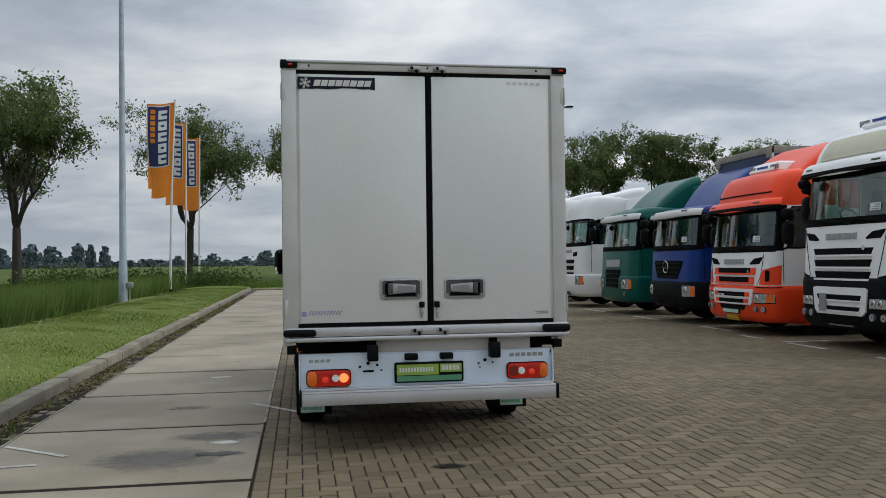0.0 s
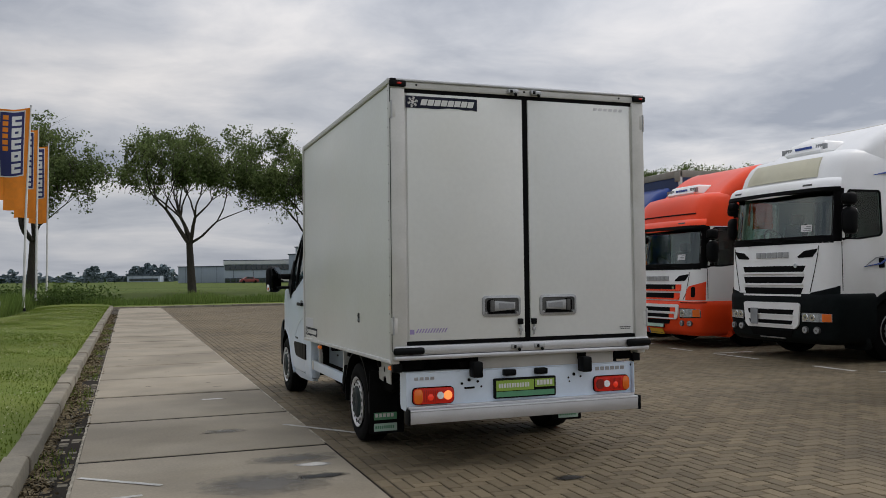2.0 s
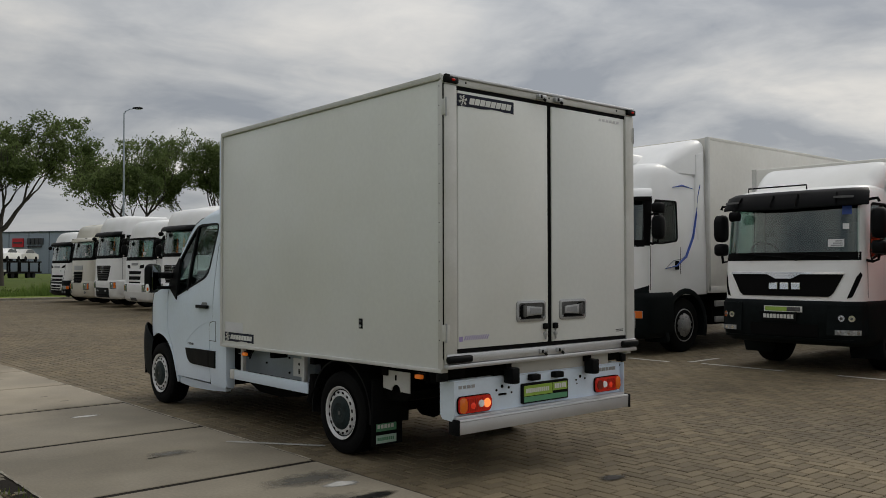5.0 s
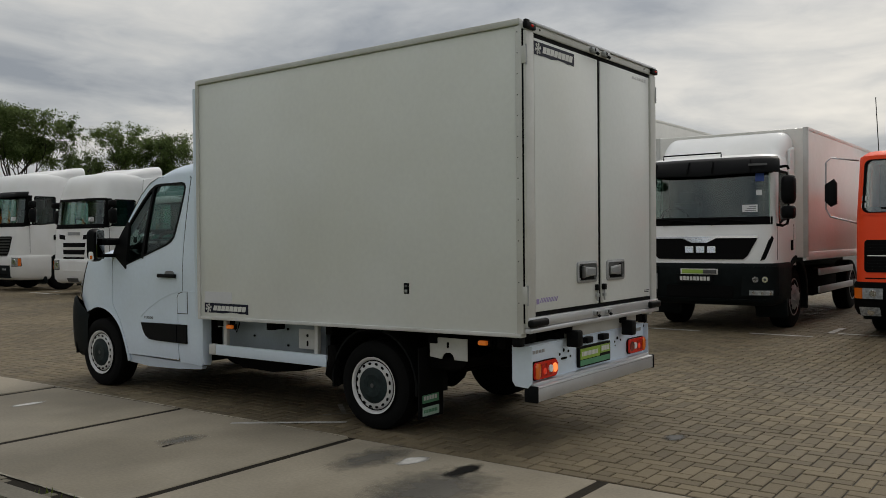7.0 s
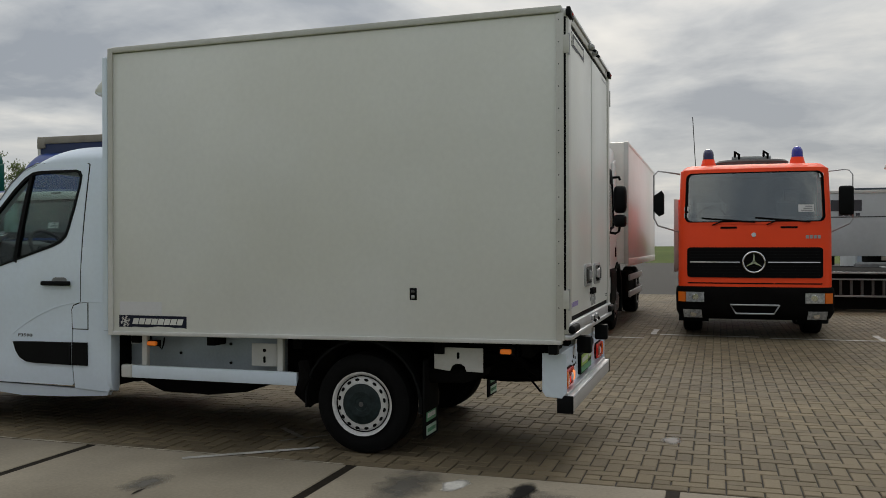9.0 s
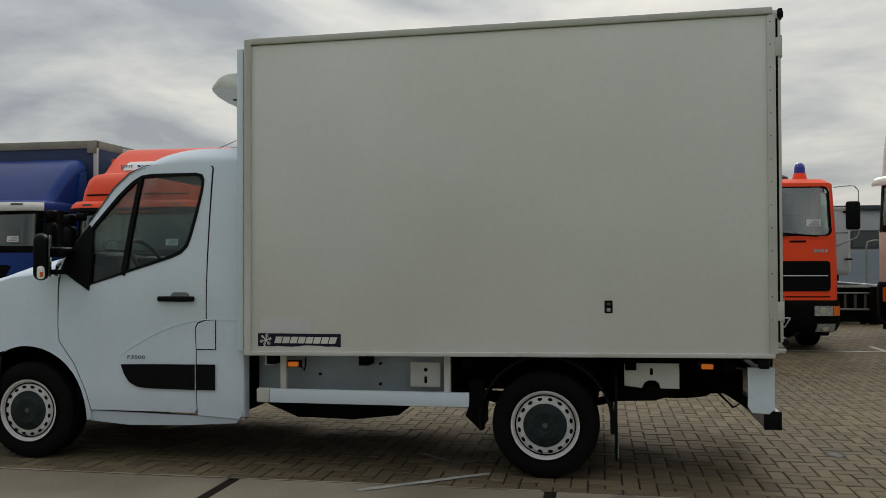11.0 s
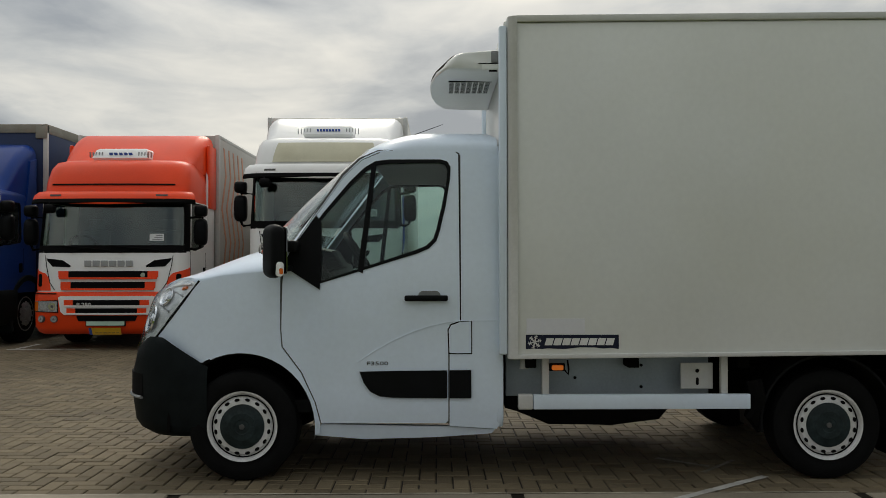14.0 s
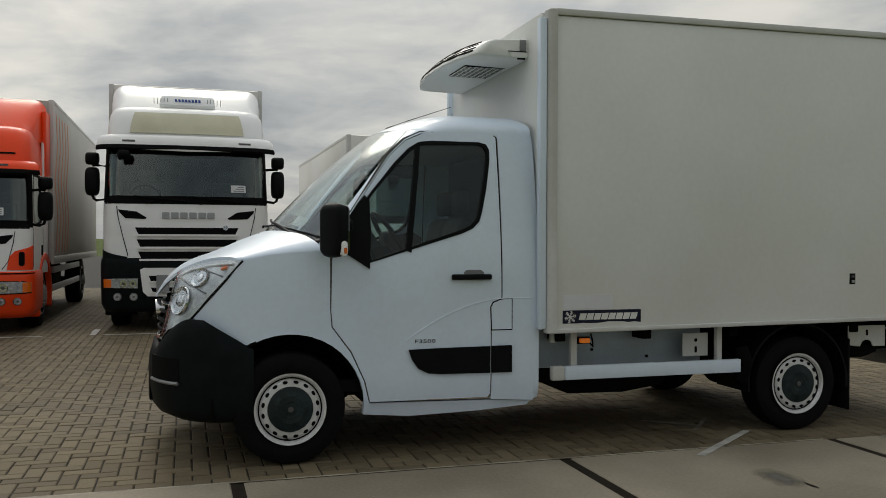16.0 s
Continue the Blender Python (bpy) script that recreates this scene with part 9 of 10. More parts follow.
# --- far woods and buildings
def far_woods():
    g = np.random.default_rng(17)
    V, Fc = [], []

    def clump(x, y, z, rx, rz, n=14):
        for _ in range(n * 5):
            q = g.random()
            cx, cz = x + g.normal(0, rx * 0.40) * math.sqrt(max(0.1, 1 - q * q)), z + rz * (0.12 + 0.80 * q)
            r = rx * g.uniform(0.07, 0.20)
            b = len(V)
            k = 7
            for i in range(k):
                a = 2 * np.pi * i / k
                rr = r * g.uniform(0.75, 1.2)
                V.append((cx + rr * np.cos(a), y + g.uniform(-2, 2), cz + rr * np.sin(a) * rz / rx * 0.6))
            Fc.append(tuple(range(b, b + k)))
        b = len(V)
        V.extend([(x - rx * 0.8, y, z - 1), (x + rx * 0.8, y, z - 1), (x + rx * 0.7, y, z + rz * 0.55), (x - rx * 0.7, y, z + rz * 0.55)])
        Fc.append((b, b + 1, b + 2, b + 3))

    for k in range(330):
        a = radians(-42 + 84 * k / 330 + g.uniform(-0.1, 0.1))
        d = 640 + g.uniform(-40, 60)
        tall = g.random()
        h = 3.2 + 3.0 * g.random() + (4 if 0.35 < tall < 0.45 else 0)
        clump(d * math.sin(a), d * math.cos(a), 0.0, 5.5 + 3 * g.random(), h)
    for deg, w, h in ((-20.5, 9, 12), (-19.3, 11, 13), (-17.6, 8, 12), (-16.0, 10, 14), (-14.9, 9, 13), (-13.4, 6, 15), (-12.7, 5, 14), (-11.9, 5, 13), (-2.2, 9, 13), (0.3, 8, 13), (1.0, 9, 15), (1.9, 9, 14), (-5.5, 6, 11)):
        a = radians(deg)
        clump(500 * math.sin(a), 500 * math.cos(a), 0.0, w * 0.75, h * (0.95 if deg < -10 else 0.72), n=26)
    me = bpy.data.meshes.new("far_woods")
    me.from_pydata([tuple(map(float, p)) for p in V], [], Fc)
    me.materials.append(M["haze_wood"])
    tagged(new("far_woods", me), "line of far trees with haze put into their colour", "woods", kind="stuff")


far_woods()


def warehouse(p0, p1, h, depth, label, wall):
    """A long clad building: wall, roof edge, plinth and upright panel joints. Local x runs along the front."""
    d = Vector(p1) - Vector(p0)
    L = d.length
    t = thing("warehouse", (*p0, 0), label, "warehouse", group="far warehouses", turn=math.degrees(math.atan2(d.y, d.x)))
    part("wall", box(0, L, 0, depth, -1, h, bevel=0.05), M[wall], t)
    part("roof_edge", box(-0.15, L + 0.15, -0.2, depth, h, h + 0.22), M["shed_dark"], t)
    part("plinth", box(0, L, -0.1, 0.0, -0.8, 0.5), M["shed_dark"], t)
    for k in range(int(L / 5)):
        part("cladding_joint", box(k * 5 + 2.45, k * 5 + 2.55, -0.06, 0.0, 0.5, h), M["shed_dark"], t)
    return t, L


def window_row(t, x0, x1, z0, z1, n):
    """A dark band of n panes between pale posts."""
    b = part("window_band", box(x0, x1, -0.14, 0.0, z0, z1), M["shed_dark"], t, "dark row of windows")
    w = (x1 - x0) / n
    for k in range(n):
        part("pane", box(x0 + k * w + 0.15, x0 + (k + 1) * w - 0.15, -0.2, -0.14, z0 + 0.12, z1 - 0.12), M["dark_glass"], b)


big, L = warehouse((36.5, 212.0), (66.0, 166.0), 8.9, 40, "tall grey clad warehouse with a red sign", "shed_grey")
for k in range(7):
    w = part("window", box(0.6 + k * 1.25, 1.6 + k * 1.25, -0.25, 0.0, 0.9, 4.5), M["shed_pane"], big, "tall blue-grey glazed panel")
    part("window_frame", box(1.6 + k * 1.25, 1.72 + k * 1.25, -0.32, -0.02, 0.8, 4.6), M["shed_white"], w)
sg = part("sign_panel", box(18.6, 21.3, -0.35, -0.05, 5.9, 7.7), M["sign_red"], big, "red square sign panel")
part("sign_stripe", box(18.8, 21.1, -0.42, -0.35, 6.65, 6.95), M["ink"], sg)
part("sign_lettering", add_bars(bmesh.new(), 22.2, 26.4, 6.4, 7.7, -0.3, -0.05, 4), M["ink"], big)
part("sign_lettering", add_bars(bmesh.new(), 22.2, 25.8, 5.8, 6.15, -0.3, -0.05, 7), M["ink"], big)
low, L = warehouse((21.3, 230.0), (38.8, 225.0), 6.1, 25, "low pale office wing with two rows of windows", "shed_pale")
part("parapet", box(0.0, L, -0.3, 0.0, 5.2, 6.1), M["shed_white"], low)
window_row(low, 0.3, L - 0.4, 3.7, 5.0, 13)
window_row(low, 0.3, L - 0.4, 0.5, 1.7, 12)
link, L = warehouse((36.5, 221.5), (38.6, 217.0), 7.4, 25, "narrow grey wing between the warehouses", "shed_grey")
side, L = warehouse((11.8, 262.0), (25.5, 252.0), 5.0, 25, "low grey shed beside the office wing", "shed_grey")
# pale blue wall colour stands in for the haze over these far sheds
far_shed, L = warehouse((-2, 480), (14, 478), 3.6, 30, "long low sheds far across fields, haze-pale in colour", "shed_pale")
window_row(far_shed, 1, L - 1, 1.0, 2.3, 6)


def parked_car(x, y, z, turn, col, label):
    t = thing("parked_car", (x, y, z), label, "car", group="cars by the far warehouse", turn=turn)
    rings = []
    for yy, zz, w in ((-2.1, 0.55, 0.75), (-2.0, 0.9, 0.82), (-1.3, 1.0, 0.86), (-0.8, 1.42, 0.66), (0.6, 1.45, 0.66), (1.4, 0.98, 0.84), (2.0, 0.85, 0.8), (2.15, 0.5, 0.7)):
        rings.append([(-w, yy, zz), (-0.86, yy, min(zz, 0.9)), (-0.86, yy, 0.3), (0.86, yy, 0.3), (0.86, yy, min(zz, 0.9)), (w, yy, zz)])
    part("body", loft(rings), M[col], t)
    part("windscreen", prism([(-0.75, 1.36), (-0.80, 1.40), (-1.30, 1.02), (-1.25, 0.98)], "x", -0.62, 0.62), M["dark_glass"], t)
    for s in (-1, 1):
        part("side_window", prism([(-1.15, 0.98), (-0.75, 1.36), (0.55, 1.38), (1.2, 0.98)], "x", s * 0.70, s * 0.83), M["dark_glass"], t)
        for yy in (-1.35, 1.35):
            part("wheel", revolve([(-0.1, 0.1), (-0.1, 0.31), (0.1, 0.31), (0.1, 0.1)], (s * 0.8, yy, 0.31), n=16), M["rubber"], t)
    return t


for x, y, z, a, c, lb in ((24.6, 206, 0.5, 92, "car_red", "small red parked car before the office wing"), (33.4, 205, 0.5, 84, "cargo_grey", "small pale parked car before the office wing"), (30.4, 146, 0.4, 95, "cargo_grey", "pale grey parked car on the far road")):
    parked_car(x, y, z, a, c, lb)
# car transporter: long dark deck on posts, yellow loading ramp at its end
tr = thing("car_transporter", (22.8, 108.6, 0.35), "yellow and dark car transporter by the road", "lorry", turn=140)
part("deck", box(-1.2, 1.2, -6.5, 4.6, 0.62, 0.82), M["under"], tr)
part("upper_deck", box(-1.2, 1.2, -6.5, 4.4, 1.86, 2.02), M["under"], tr)
for yy in (-6.0, -3.4, -0.8, 1.8, 4.2):
    for s in (-1, 1):
        part("deck_post", box(s * 1.12 - 0.07, s * 1.12 + 0.07, yy - 0.09, yy + 0.09, 0.8, 1.9), M["under"], tr)
for s in (-1, 1):
    part("ramp", prism([(4.4, 0.45), (5.4, 0.35), (6.3, 0.30), (6.45, 2.1), (6.25, 2.2), (6.05, 0.62), (4.4, 0.75)], "x", s * 0.75 - 0.22, s * 0.75 + 0.22), M["yellow"], tr, "yellow loading ramp")
    part("ramp_post", box(s * 1.0 - 0.06, s * 1.0 + 0.06, 5.0, 5.15, -0.05, 1.7), M["yellow"], tr)
for yy in (-4.6, -3.3, 0.6):
    for s in (-1, 1):
        part("wheel", revolve([(-0.15, 0.1), (-0.15, 0.40), (0.15, 0.40), (0.15, 0.1)], (s * 1.0, yy, 0.40), n=18), M["rubber"], tr)
for yy, cc in ((-4.4, "cargo_grey"), (0.0, "scania_white"), (4.3, "cargo_grey")):
    u = radians(140)
    parked_car(22.8 - math.sin(u) * yy, 108.6 + math.cos(u) * yy, 2.34, 140, cc, "car loaded on the upper deck of the transporter")
# yard things beyond the orange lorry; local +y points towards the camera's side
ch = thing("flat_trailer", (14.9, 3.1, 0.0), "low dark flat trailer with worn steel rails", "trailer", turn=90)
part("deck", box(-1.22, 1.22, -6.0, 0.0, 0.78, 0.86, bevel=0.01), M["under"], ch)
for s in (-1, 1):
    part("side_rail", box(s * 1.19 - 0.03, s * 1.19 + 0.03, -6.0, 0.02, 0.80, 0.885, bevel=0.008), M["steel"], ch, "worn steel edge rail")
    part("chassis_beam", box(s * 0.5 - 0.06, s * 0.5 + 0.06, -5.9, -0.1, 0.45, 0.78, bevel=0.01), M["under"], ch)
    for yy in (-4.6, -3.3):
        part("wheel", revolve([(-0.15, 0.1), (-0.15, 0.36), (-0.10, 0.40), (0.10, 0.40), (0.15, 0.36), (0.15, 0.1)], (s * 0.98, yy, 0.40), n=20), M["rubber"], ch)
part("end_rail", box(-1.16, 1.16, -0.02, 0.03, 0.815, 0.86, bevel=0.008), M["steel"], ch)
part("end_lip", box(-1.2, 1.2, -0.01, 0.02, 0.685, 0.715, bevel=0.006), M["steel"], ch)
part("end_beam", box(-1.2, 1.2, -0.03, 0.015, 0.32, 0.36, bevel=0.006), M["steel"], ch)
for k in range(9):
    part("end_rib", box(-0.95 + k * 0.21, -0.90 + k * 0.21, -0.05, 0.0, 0.36, 0.685), M["dull_grey"], ch)
# end board carried down near the ground as a dark sheet for shade beneath
part("end_board", box(-1.2, 1.2, -0.09, -0.05, 0.06, 0.78), M["under"], ch)
part("support_box", box(-1.26, -1.0, -0.4, 0.10, 0.02, 0.84, bevel=0.02), M["under"], ch)
for s in (-0.95, 0.95):
    part("support_leg", box(s - 0.05, s + 0.05, -0.35, -0.25, 0.0, 0.5), M["under"], ch)
sb = thing("swap_body", (22.0, 1.9, 0.0), "white panelled swap body standing on a dark frame", "container", turn=90)
part("shell", box(-1.28, 1.28, -6.5, 0.0, 1.12, 3.0, bevel=0.02), M["shed_panel"], sb)
part("top_rail", box(-1.30, 1.30, -0.03, 0.02, 2.93, 3.02, bevel=0.008), M["alu_paint"], sb)
part("panel_joint", box(-1.27, 1.27, 0.0, 0.006, 2.235, 2.26), M["gasket"], sb)
part("corner_post", box(-1.31, -1.25, -0.05, 0.03, 1.1, 3.02, bevel=0.008), M["alu_paint"], sb)
part("hinge", box(-1.36, -1.10, 0.02, 0.06, 2.84, 2.90, bevel=0.01), M["gasket"], sb)
part("latch", box(-1.36, -1.14, 0.02, 0.05, 1.44, 1.49, bevel=0.01), M["gasket"], sb)
part("printed_lettering", add_bars(bmesh.new(), 0.1, 1.0, 2.42, 2.74, 0.004, 0.01, 3), M["ink"], sb)
part("printed_lettering", add_bars(bmesh.new(), 0.15, 0.75, 2.28, 2.36, 0.004, 0.01, 4), M["ink"], sb)
part("wooden_beam", box(-1.2, -0.4, 0.0, 0.16, 1.0, 1.11, bevel=0.01), M["fairing"], sb)
for s in (-1, 1):
    part("frame_beam", box(s * 0.9 - 0.08, s * 0.9 + 0.08, -6.4, 0.0, 0.85, 1.12), M["under"], sb)
    for yy in (-5.8, -0.4):
        part("support_leg", box(s * 1.0 - 0.06, s * 1.0 + 0.06, yy - 0.06, yy + 0.06, 0.0, 0.9), M["under"], sb)
for k, (dx, dy) in enumerate(((0.0, 0.0), (0.03, -0.02), (-0.02, 0.02), (0.02, 0.03))):
    ty = thing("old_tyre", (20.0 + dx, 1.95 + dy, 0.245 * k), "old grey lorry tyre lying in a stack", "tyre", group="stacked tyres")
    prof = [(0.28, 0.03), (0.42, 0.0), (0.47, 0.03), (0.49, 0.08), (0.49, 0.16), (0.47, 0.21), (0.42, 0.24), (0.28, 0.21)]
    part("casing", loft([[(r * math.cos(2 * math.pi * q / 28), r * math.sin(2 * math.pi * q / 28), z) for q in range(28)] for r, z in prof + prof[:1]], cap=False), M["old_rubber"], ty)
    for q in range(14):
        a = 2 * math.pi * q / 14
        part("tread_block", turned_box(0.485, 0.502, 0.07, 0.06, 0.18, a), M["old_rubber"], ty)
ys = thing("yard_shed", (45.0, -9.0, 0.0), "long low grey shed with a dark window strip", "shed", turn=90)
part("wall", box(-7.0, 8.0, -6.0, 0.0, 0.0, 4.2, bevel=0.03), M["shed_panel"], ys)
part("eaves", box(-7.2, 8.2, -6.0, 0.25, 4.2, 4.45, bevel=0.02), M["shed_dark"], ys)
wb = part("window_strip", box(-6.6, 7.6, 0.0, 0.05, 2.1, 3.1), M["shed_dark"], ys, "dark strip of windows")
for k in range(7):
    part("pane", box(-6.5 + k * 2.0, -4.65 + k * 2.0, 0.05, 0.07, 2.2, 3.0), M["dark_glass"], wb)
part("lower_cladding", box(-6.9, 7.9, 0.0, 0.04, 0.0, 1.95), M["shed_pale"], ys)
fl = thing("flue_pipe", (44.0, -7.55, 0.0), "tall grey galvanised pipe beside the shed", "pipe")
part("pipe", cyl((0, 0, 0), (0, 0, 6.9), 0.17, n=16), M["lamp_grey"], fl)
part("pipe_cap", cyl((0, 0, 6.85), (0, 0, 7.0), 0.21, n=16), M["lamp_grey"], fl)
sk = thing("yellow_lifting_frame", (28.0, -2.3, 0.0), "yellow steel lifting frame in the yard", "machine", turn=90)
part("mast", box(-0.12, 0.12, -0.12, 0.12, 0, 2.9, bevel=0.02), M["yellow"], sk)
part("mast", box(-0.62, -0.46, -0.10, 0.10, 0, 2.75, bevel=0.02), M["yellow"], sk)
part("cross_beam", box(-0.7, 0.3, -0.1, 0.1, 2.3, 2.5, bevel=0.02), M["yellow"], sk)
part("base", box(-0.7, 0.7, -0.5, 0.5, 0, 0.25, bevel=0.02), M["yellow"], sk)
part("hoop", tube([(0.75, 0, 0.05), (0.75, 0, 1.9), (0.70, 0, 2.1), (0.5, 0, 2.15), (0.1, 0, 2.15)], 0.035, n=8), M["fairing"], sk)

# ---------------------------------------------------------------- kerbs, slabs, gutter and paving
def kerb_line(name, label, origin, turn, n, length):
    t = tagged(new(name), label, "kerb", kind="structure")
    t.matrix_world = pose(*origin, 0, 0, turn)
    me = finish(kerb_piece(length - 0.012), "kerb_stone", M["kerb"])
    rng = random.Random(n)
    for k in range(n):
        o = new("kerb_stone", me)
        o.parent = t
        o.matrix_local = pose(rng.uniform(-0.012, 0.012), k * length, rng.uniform(-0.012, 0.008), rng.uniform(-0.3, 0.3), rng.uniform(-0.6, 0.6), rng.uniform(-0.5, 0.5))
    return t


kerb_line("kerb", "worn concrete kerb stones along the verge", (-2.60, -12.0, 0.0), 0, 61, 1.0)
kerb_line("far_kerb", "concrete kerb stones closing the yard", (-2.6, 48.6, -0.05), -90, 45, 1.0)
far = flat("verge_strip", [(-2.6, 48.85), (45, 48.85), (45, 51.5), (-2.6, 51.5)], 0.075, M["lawn"], "grass strip beyond the far kerb", "grass strip")


def slabs():
    t = tagged(new("slab_strip"), "strip of large concrete slabs with tar joints", "concrete slabs", kind="structure")
    w, d, h = 2.005, PITCH - 0.068, 0.09
    me = finish(box(-w / 2, w / 2, 0, d, -h, 0, bevel=0.009, seg=1), "slab", M["concrete"])
    rng = random.Random(2)
    k0 = int((SLAB_Y + 11) / PITCH)
    for k in range(-k0, 21):
        o = new("slab", me)
        o.parent = t
        o.matrix_local = pose(-1.285, SLAB_Y + k * PITCH + 0.034, rng.uniform(-0.003, 0.003), rng.uniform(-0.04, 0.04), rng.uniform(-0.04, 0.04), 0)
    return t


slabs()
flat("slab_bed", [(-2.62, GY0), (GX0 - 0.001, GY0), (GX0 - 0.001, 48.6), (-2.62, 48.6)], -0.0055, M["tar"], "dark tar bed between the slabs", "joint bed")


def gutter():
    """Two rows of small sunken cobbles, half buried in grit, dead leaves and twigs."""
    g = np.random.default_rng(6)
    a, tops = [], []
    for i in range(3):
        for j in range(520):
            x, y = -2.59 + i * 0.097, -5 + j * 0.103 + (0.05 if i % 2 else 0) + g.uniform(-0.010, 0.010)
            a.append((x + g.uniform(0, 0.014), y, x + 0.078 + g.uniform(0, 0.012), y + 0.082 + g.uniform(-0.012, 0.008)))
            tops.append(g.uniform(-0.018, 0.002))
    me = blocks_mesh("gutter_cobble", np.array(a), np.array(tops), M["gutter"])
    tagged(new("gutter_stones", me), "weedy stone gutter beside the kerb", "gutter", kind="stuff")
    # litter lies thickest against the kerb, in drifts
    n = 15000
    y = g.uniform(1.5, 40, n)
    x = -2.595 + np.abs(g.normal(0, 0.13, n)) * (0.8 + 0.5 * np.sin(y * 1.9) * np.sin(y * 0.7 + 1))
    ok = x < -2.27
    x, y = x[ok], y[ok]
    n = len(x)
    z = g.uniform(0.002, 0.014, n)
    s = g.uniform(0.007, 0.024, n) * (1 + y / 45)
    d = g.uniform(0, 6.283, n)
    q = g.uniform(0.25, 0.7, n)
    u = np.stack([np.cos(d) * s, np.sin(d) * s, g.uniform(-0.4, 0.6, n) * s], 1)
    w = np.stack([-np.sin(d) * s * q, np.cos(d) * s * q, g.uniform(-0.3, 0.5, n) * s], 1)
    c = np.stack([x, y, z], 1)
    v = np.stack([c - u, c + w, c + u, c - w], 1)
    me = bpy.data.meshes.new("dead_leaves")
    me.from_pydata(v.reshape(-1, 3).tolist(), [], np.arange(4 * n).reshape(-1, 4).tolist())
    me.materials.append(M["dead_leaf"])
    tagged(new("dead_leaves", me), "brown dead leaves and grit lying in the gutter", "leaf litter", kind="stuff")


gutter()
flat("gutter_litter", [(-2.60, -6.0), (-2.30, -6.0), (-2.30, 48.5), (-2.60, 48.5)], -0.006, M["litter"], "brown grit filling the gutter", "gutter litter")


def stroke(name, pts, width, z, material, label, category, seed=0, ragged=0.12):
    """A painted or stained strip with an uneven edge."""
    rng = random.Random(seed)
    bm = bmesh.new()
    (x0, y0), (x1, y1) = pts
    L = math.hypot(x1 - x0, y1 - y0)
    nx, ny = -(y1 - y0) / L, (x1 - x0) / L
    n = max(4, int(L / 0.06))
    a, b = [], []
    for k in range(n + 1):
        t = k / n
        w0, w1 = width / 2 * (1 + rng.uniform(-ragged, ragged)), width / 2 * (1 + rng.uniform(-ragged, ragged))
        a.append(bm.verts.new((x0 + (x1 - x0) * t + nx * w0, y0 + (y1 - y0) * t + ny * w0, z)))
        b.append(bm.verts.new((x0 + (x1 - x0) * t - nx * w1, y0 + (y1 - y0) * t - ny * w1, z)))
    for k in range(n):
        bm.faces.new((a[k], b[k], b[k + 1], a[k + 1]))
    return solo(name, bm, M[material], label, category, kind="structure", smooth=False)


def patch_stain(name, x, y, rx, ry, z, material, label, seed):
    rng = random.Random(seed)
    bm = bmesh.new()
    pts = []
    ph = [rng.uniform(0, 6.28) for _ in range(4)]
    for k in range(40):
        a = 2 * math.pi * k / 40
        r = 1 + 0.16 * math.sin(2 * a + ph[0]) + 0.12 * math.sin(3 * a + ph[1]) + 0.07 * math.sin(5 * a + ph[2]) + 0.05 * math.sin(9 * a + ph[3])
        pts.append(bm.verts.new((x + rx * r * math.cos(a), y + ry * r * math.sin(a), z)))
    bm.faces.new(pts)
    return solo(name, bm, M[material], label, "stain", kind="structure", smooth=False)


PZ = 0.005
stroke("painted_line", [(-0.46, 9.40), (0.095, 8.655)], 0.055, PZ, "road_paint", "short worn white painted line on the slab edge", "road marking", 1)
stroke("painted_line", [(0.62, 9.22), (0.36, 8.93)], 0.045, PZ, "faint_paint", "short worn white painted line", "road marking", 2)
stroke("painted_line", [(0.20, 9.02), (0.55, 8.70)], 0.03, PZ, "faint_paint", "faint white painted line", "road marking", 3)
stroke("painted_line", [(-2.25, 7.66), (-1.69, 7.19)], 0.05, PZ, "road_paint", "short worn white painted line", "road marking", 4)
stroke("painted_line", [(-2.24, 6.90), (-1.82, 6.94)], 0.05, PZ, "road_paint", "short worn white painted line", "road marking", 5)
stroke("slab_edge_line", [(-0.283, 8.3), (-0.283, 47.0)], 0.022, 0.0035, "pale_edge", "thin pale line along the slabs", "sand line", 6, 0.3)
stroke("slab_edge_line", [(-2.291, -6.0), (-2.291, 47.0)], 0.020, 0.0035, "pale_edge", "thin pale line along the slabs", "sand line", 7, 0.4)
for k, (ya, yb, x) in enumerate(((3.55, 5.2, 8.75), (5.35, 6.84, 8.86), (7.05, 7.95, 8.25), (8.7, 10.1, 8.18), (10.6, 11.4, 8.0), (12.6, 13.7, 8.0), (14.5, 15.2, 8.0), (16.2, 17.5, 8.3), (19.6, 21.2, 8.25), (23.0, 24.8, 8.2), (27.0, 28.6, 8.2))):
    stroke("bay_line", [(x, ya), (x, yb)], 0.09, PZ, "road_paint", "worn white parking bay line", "road marking", 20 + k, 0.2)
for k, (ys, xs, xe) in enumerate(((3.6, 8.75, 12.0), (6.95, 8.86, 13.5), (10.35, 8.2, 13), (13.85, 8.0, 13), (17.4, 8.3, 13), (21.0, 8.25, 13), (24.6, 8.2, 13), (28.4, 8.2, 13))):
    stroke("bay_line", [(xs, ys), (xs + 0.85, ys)], 0.09, PZ, "road_paint", "worn white parking bay line", "road marking", 40 + k, 0.2)
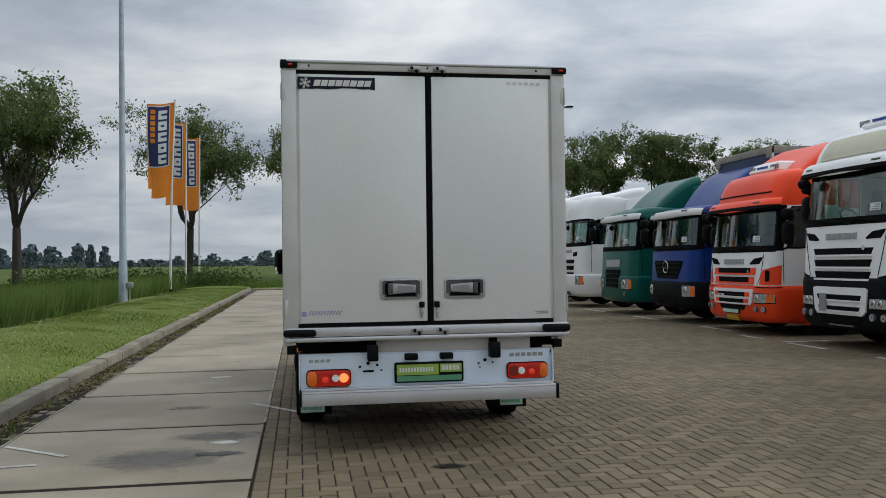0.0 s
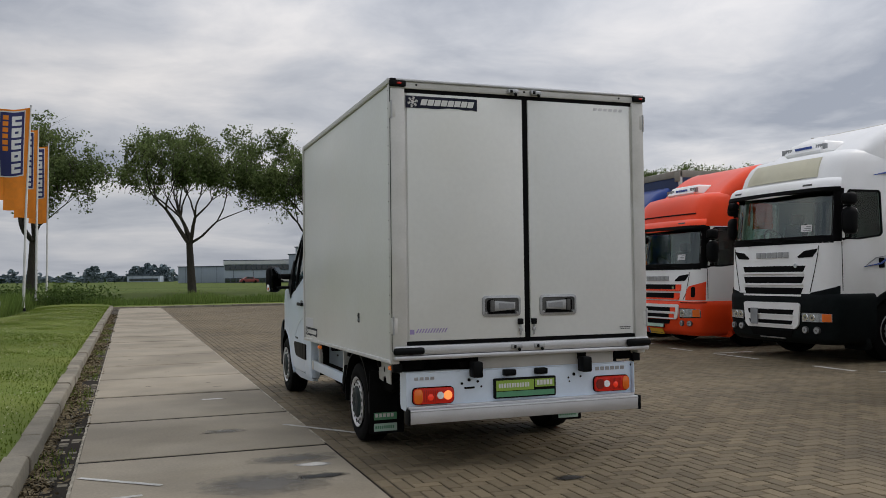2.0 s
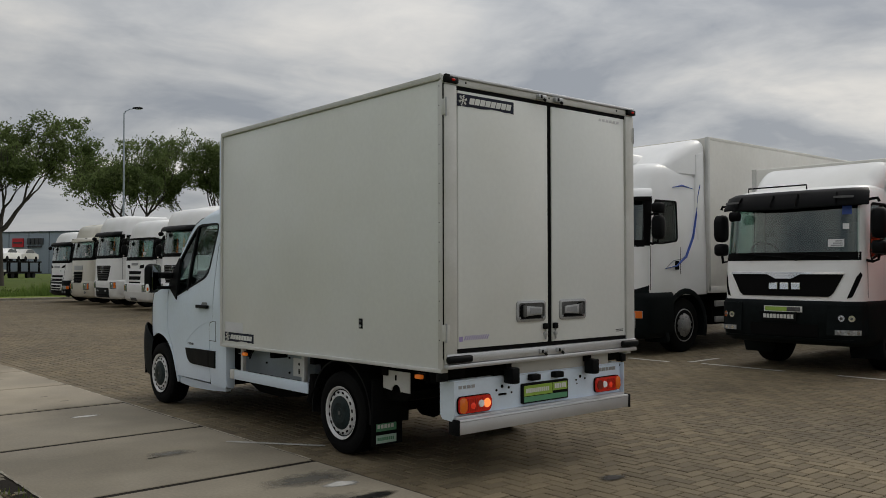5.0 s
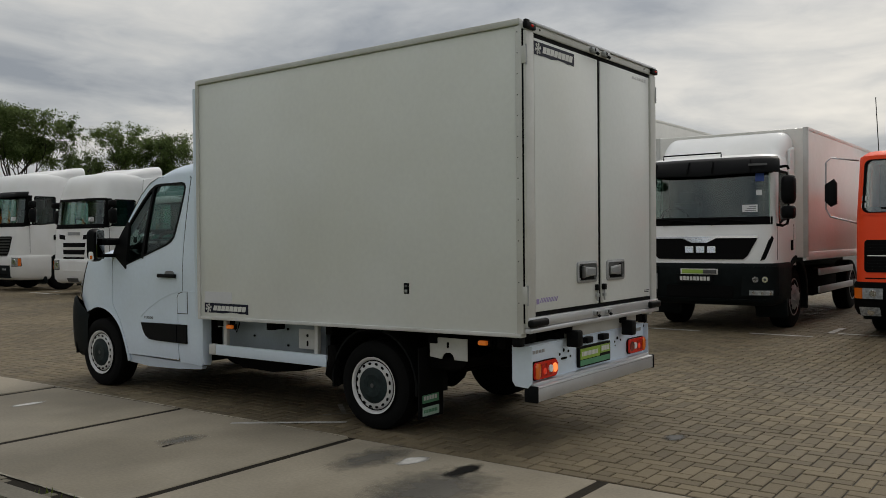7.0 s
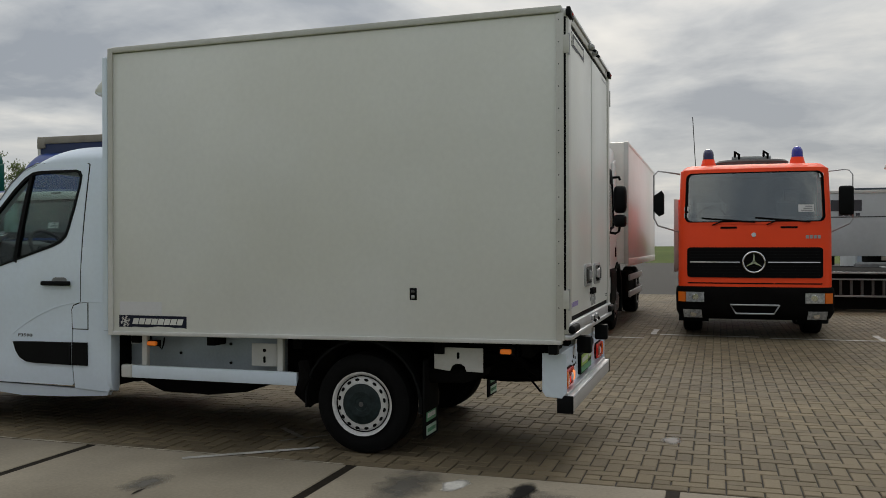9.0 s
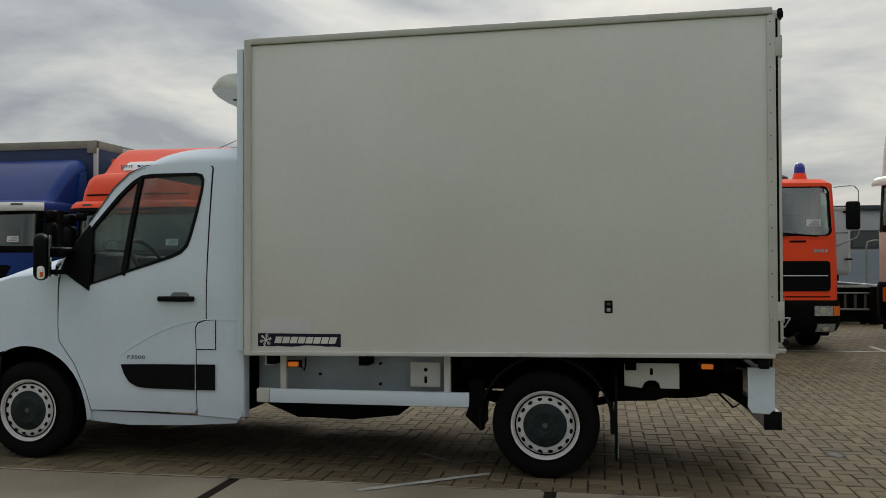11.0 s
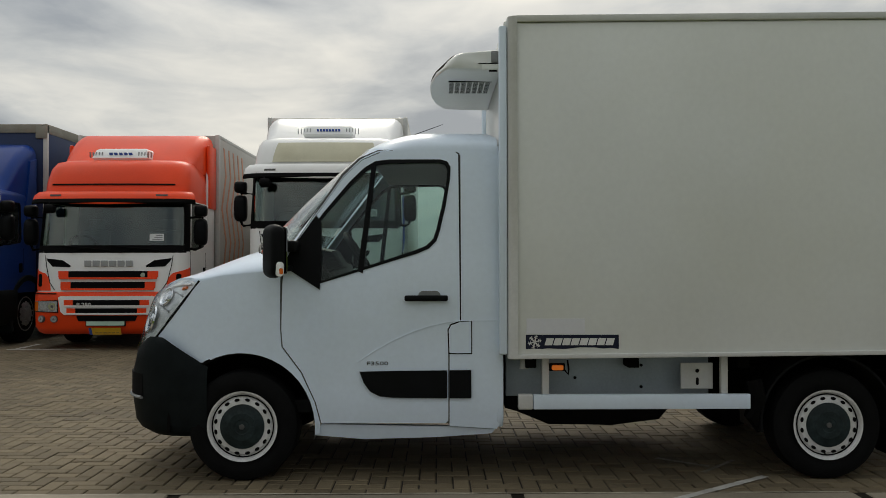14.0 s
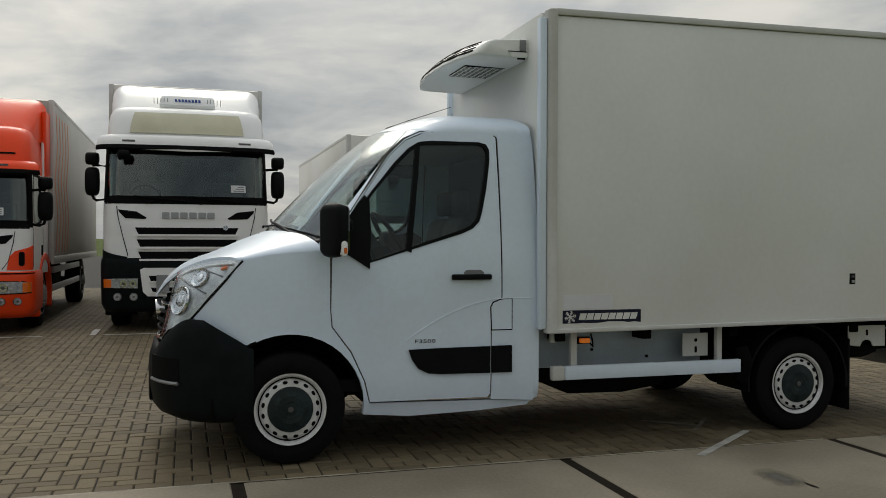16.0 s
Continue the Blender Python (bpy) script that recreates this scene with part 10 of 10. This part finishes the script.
patch_stain("oil_spot", -0.57, 7.03, 0.20, 0.12, 0.005, "oil", "dark oily hole in the slab", 3)
patch_stain("damp_patch", -0.95, 6.95, 0.62, 0.42, 0.003, "damp", "broad damp dark patch on the slab", 5)
patch_stain("damp_patch", -0.62, 7.75, 0.55, 0.20, 0.003, "damp", "broad damp dark patch on the slab", 6)
patch_stain("damp_patch", -1.05, 9.25, 0.22, 0.16, 0.003, "damp", "small damp patch on the slab", 7)
patch_stain("pale_patch", -0.95, 11.6, 0.16, 0.08, 0.003, "scuff", "small pale scuff on the slab", 8)
patch_stain("pale_patch", -0.57, 7.45, 0.17, 0.10, 0.0042, "scuff", "bright pale scuff on the slab", 9)
for k in range(11):
    patch_stain("slab_chip", -2.1 + 1.7 * _r.random(), 5 + 14 * _r.random(), 0.03 + 0.03 * _r.random(), 0.012, 0.004, "tar", "small dark chip in the slab", 60 + k)
patch_stain("brown_spot", 1.04, 6.28, 0.16, 0.09, PZ, "oil", "dark brown spot on the paving", 10)

# block paving: the blocks nearest the van as pieces, the rest joined
PA, PT = paving()
cx, cy = (PA[:, 0] + PA[:, 2]) / 2, (PA[:, 1] + PA[:, 3]) / 2
near = (cx < 1.1) & (cy > 4.6) & (cy < 8.2)
pick = np.where(near)[0]
pick = pick[np.argsort(cx[pick] + np.abs(cy[pick] - 6.4) * 0.3)][:300]
mask = np.ones(len(PA), bool)
mask[pick] = False
yard = tagged(new("yard_paving"), "brown concrete blocks laid in herringbone", "block paving", kind="structure")
one = {}
for i in pick:
    w, h = round(PA[i, 2] - PA[i, 0], 4), round(PA[i, 3] - PA[i, 1], 4)
    if (w, h) not in one:
        one[(w, h)] = blocks_mesh("paving_block", np.array([[-w / 2, -h / 2, w / 2, h / 2]]), np.array([0.0]), M["brick_part"])
    o = new("paving_block", one[(w, h)])
    o.parent = yard
    o.matrix_local = Matrix.Translation((cx[i], cy[i], PT[i]))
rest = new("paving_field", blocks_mesh("paving_field", PA[mask], PT[mask], M["brick"]))
rest.parent = yard
tagged(rest, "brown concrete blocks laid in herringbone", kind="stuff")
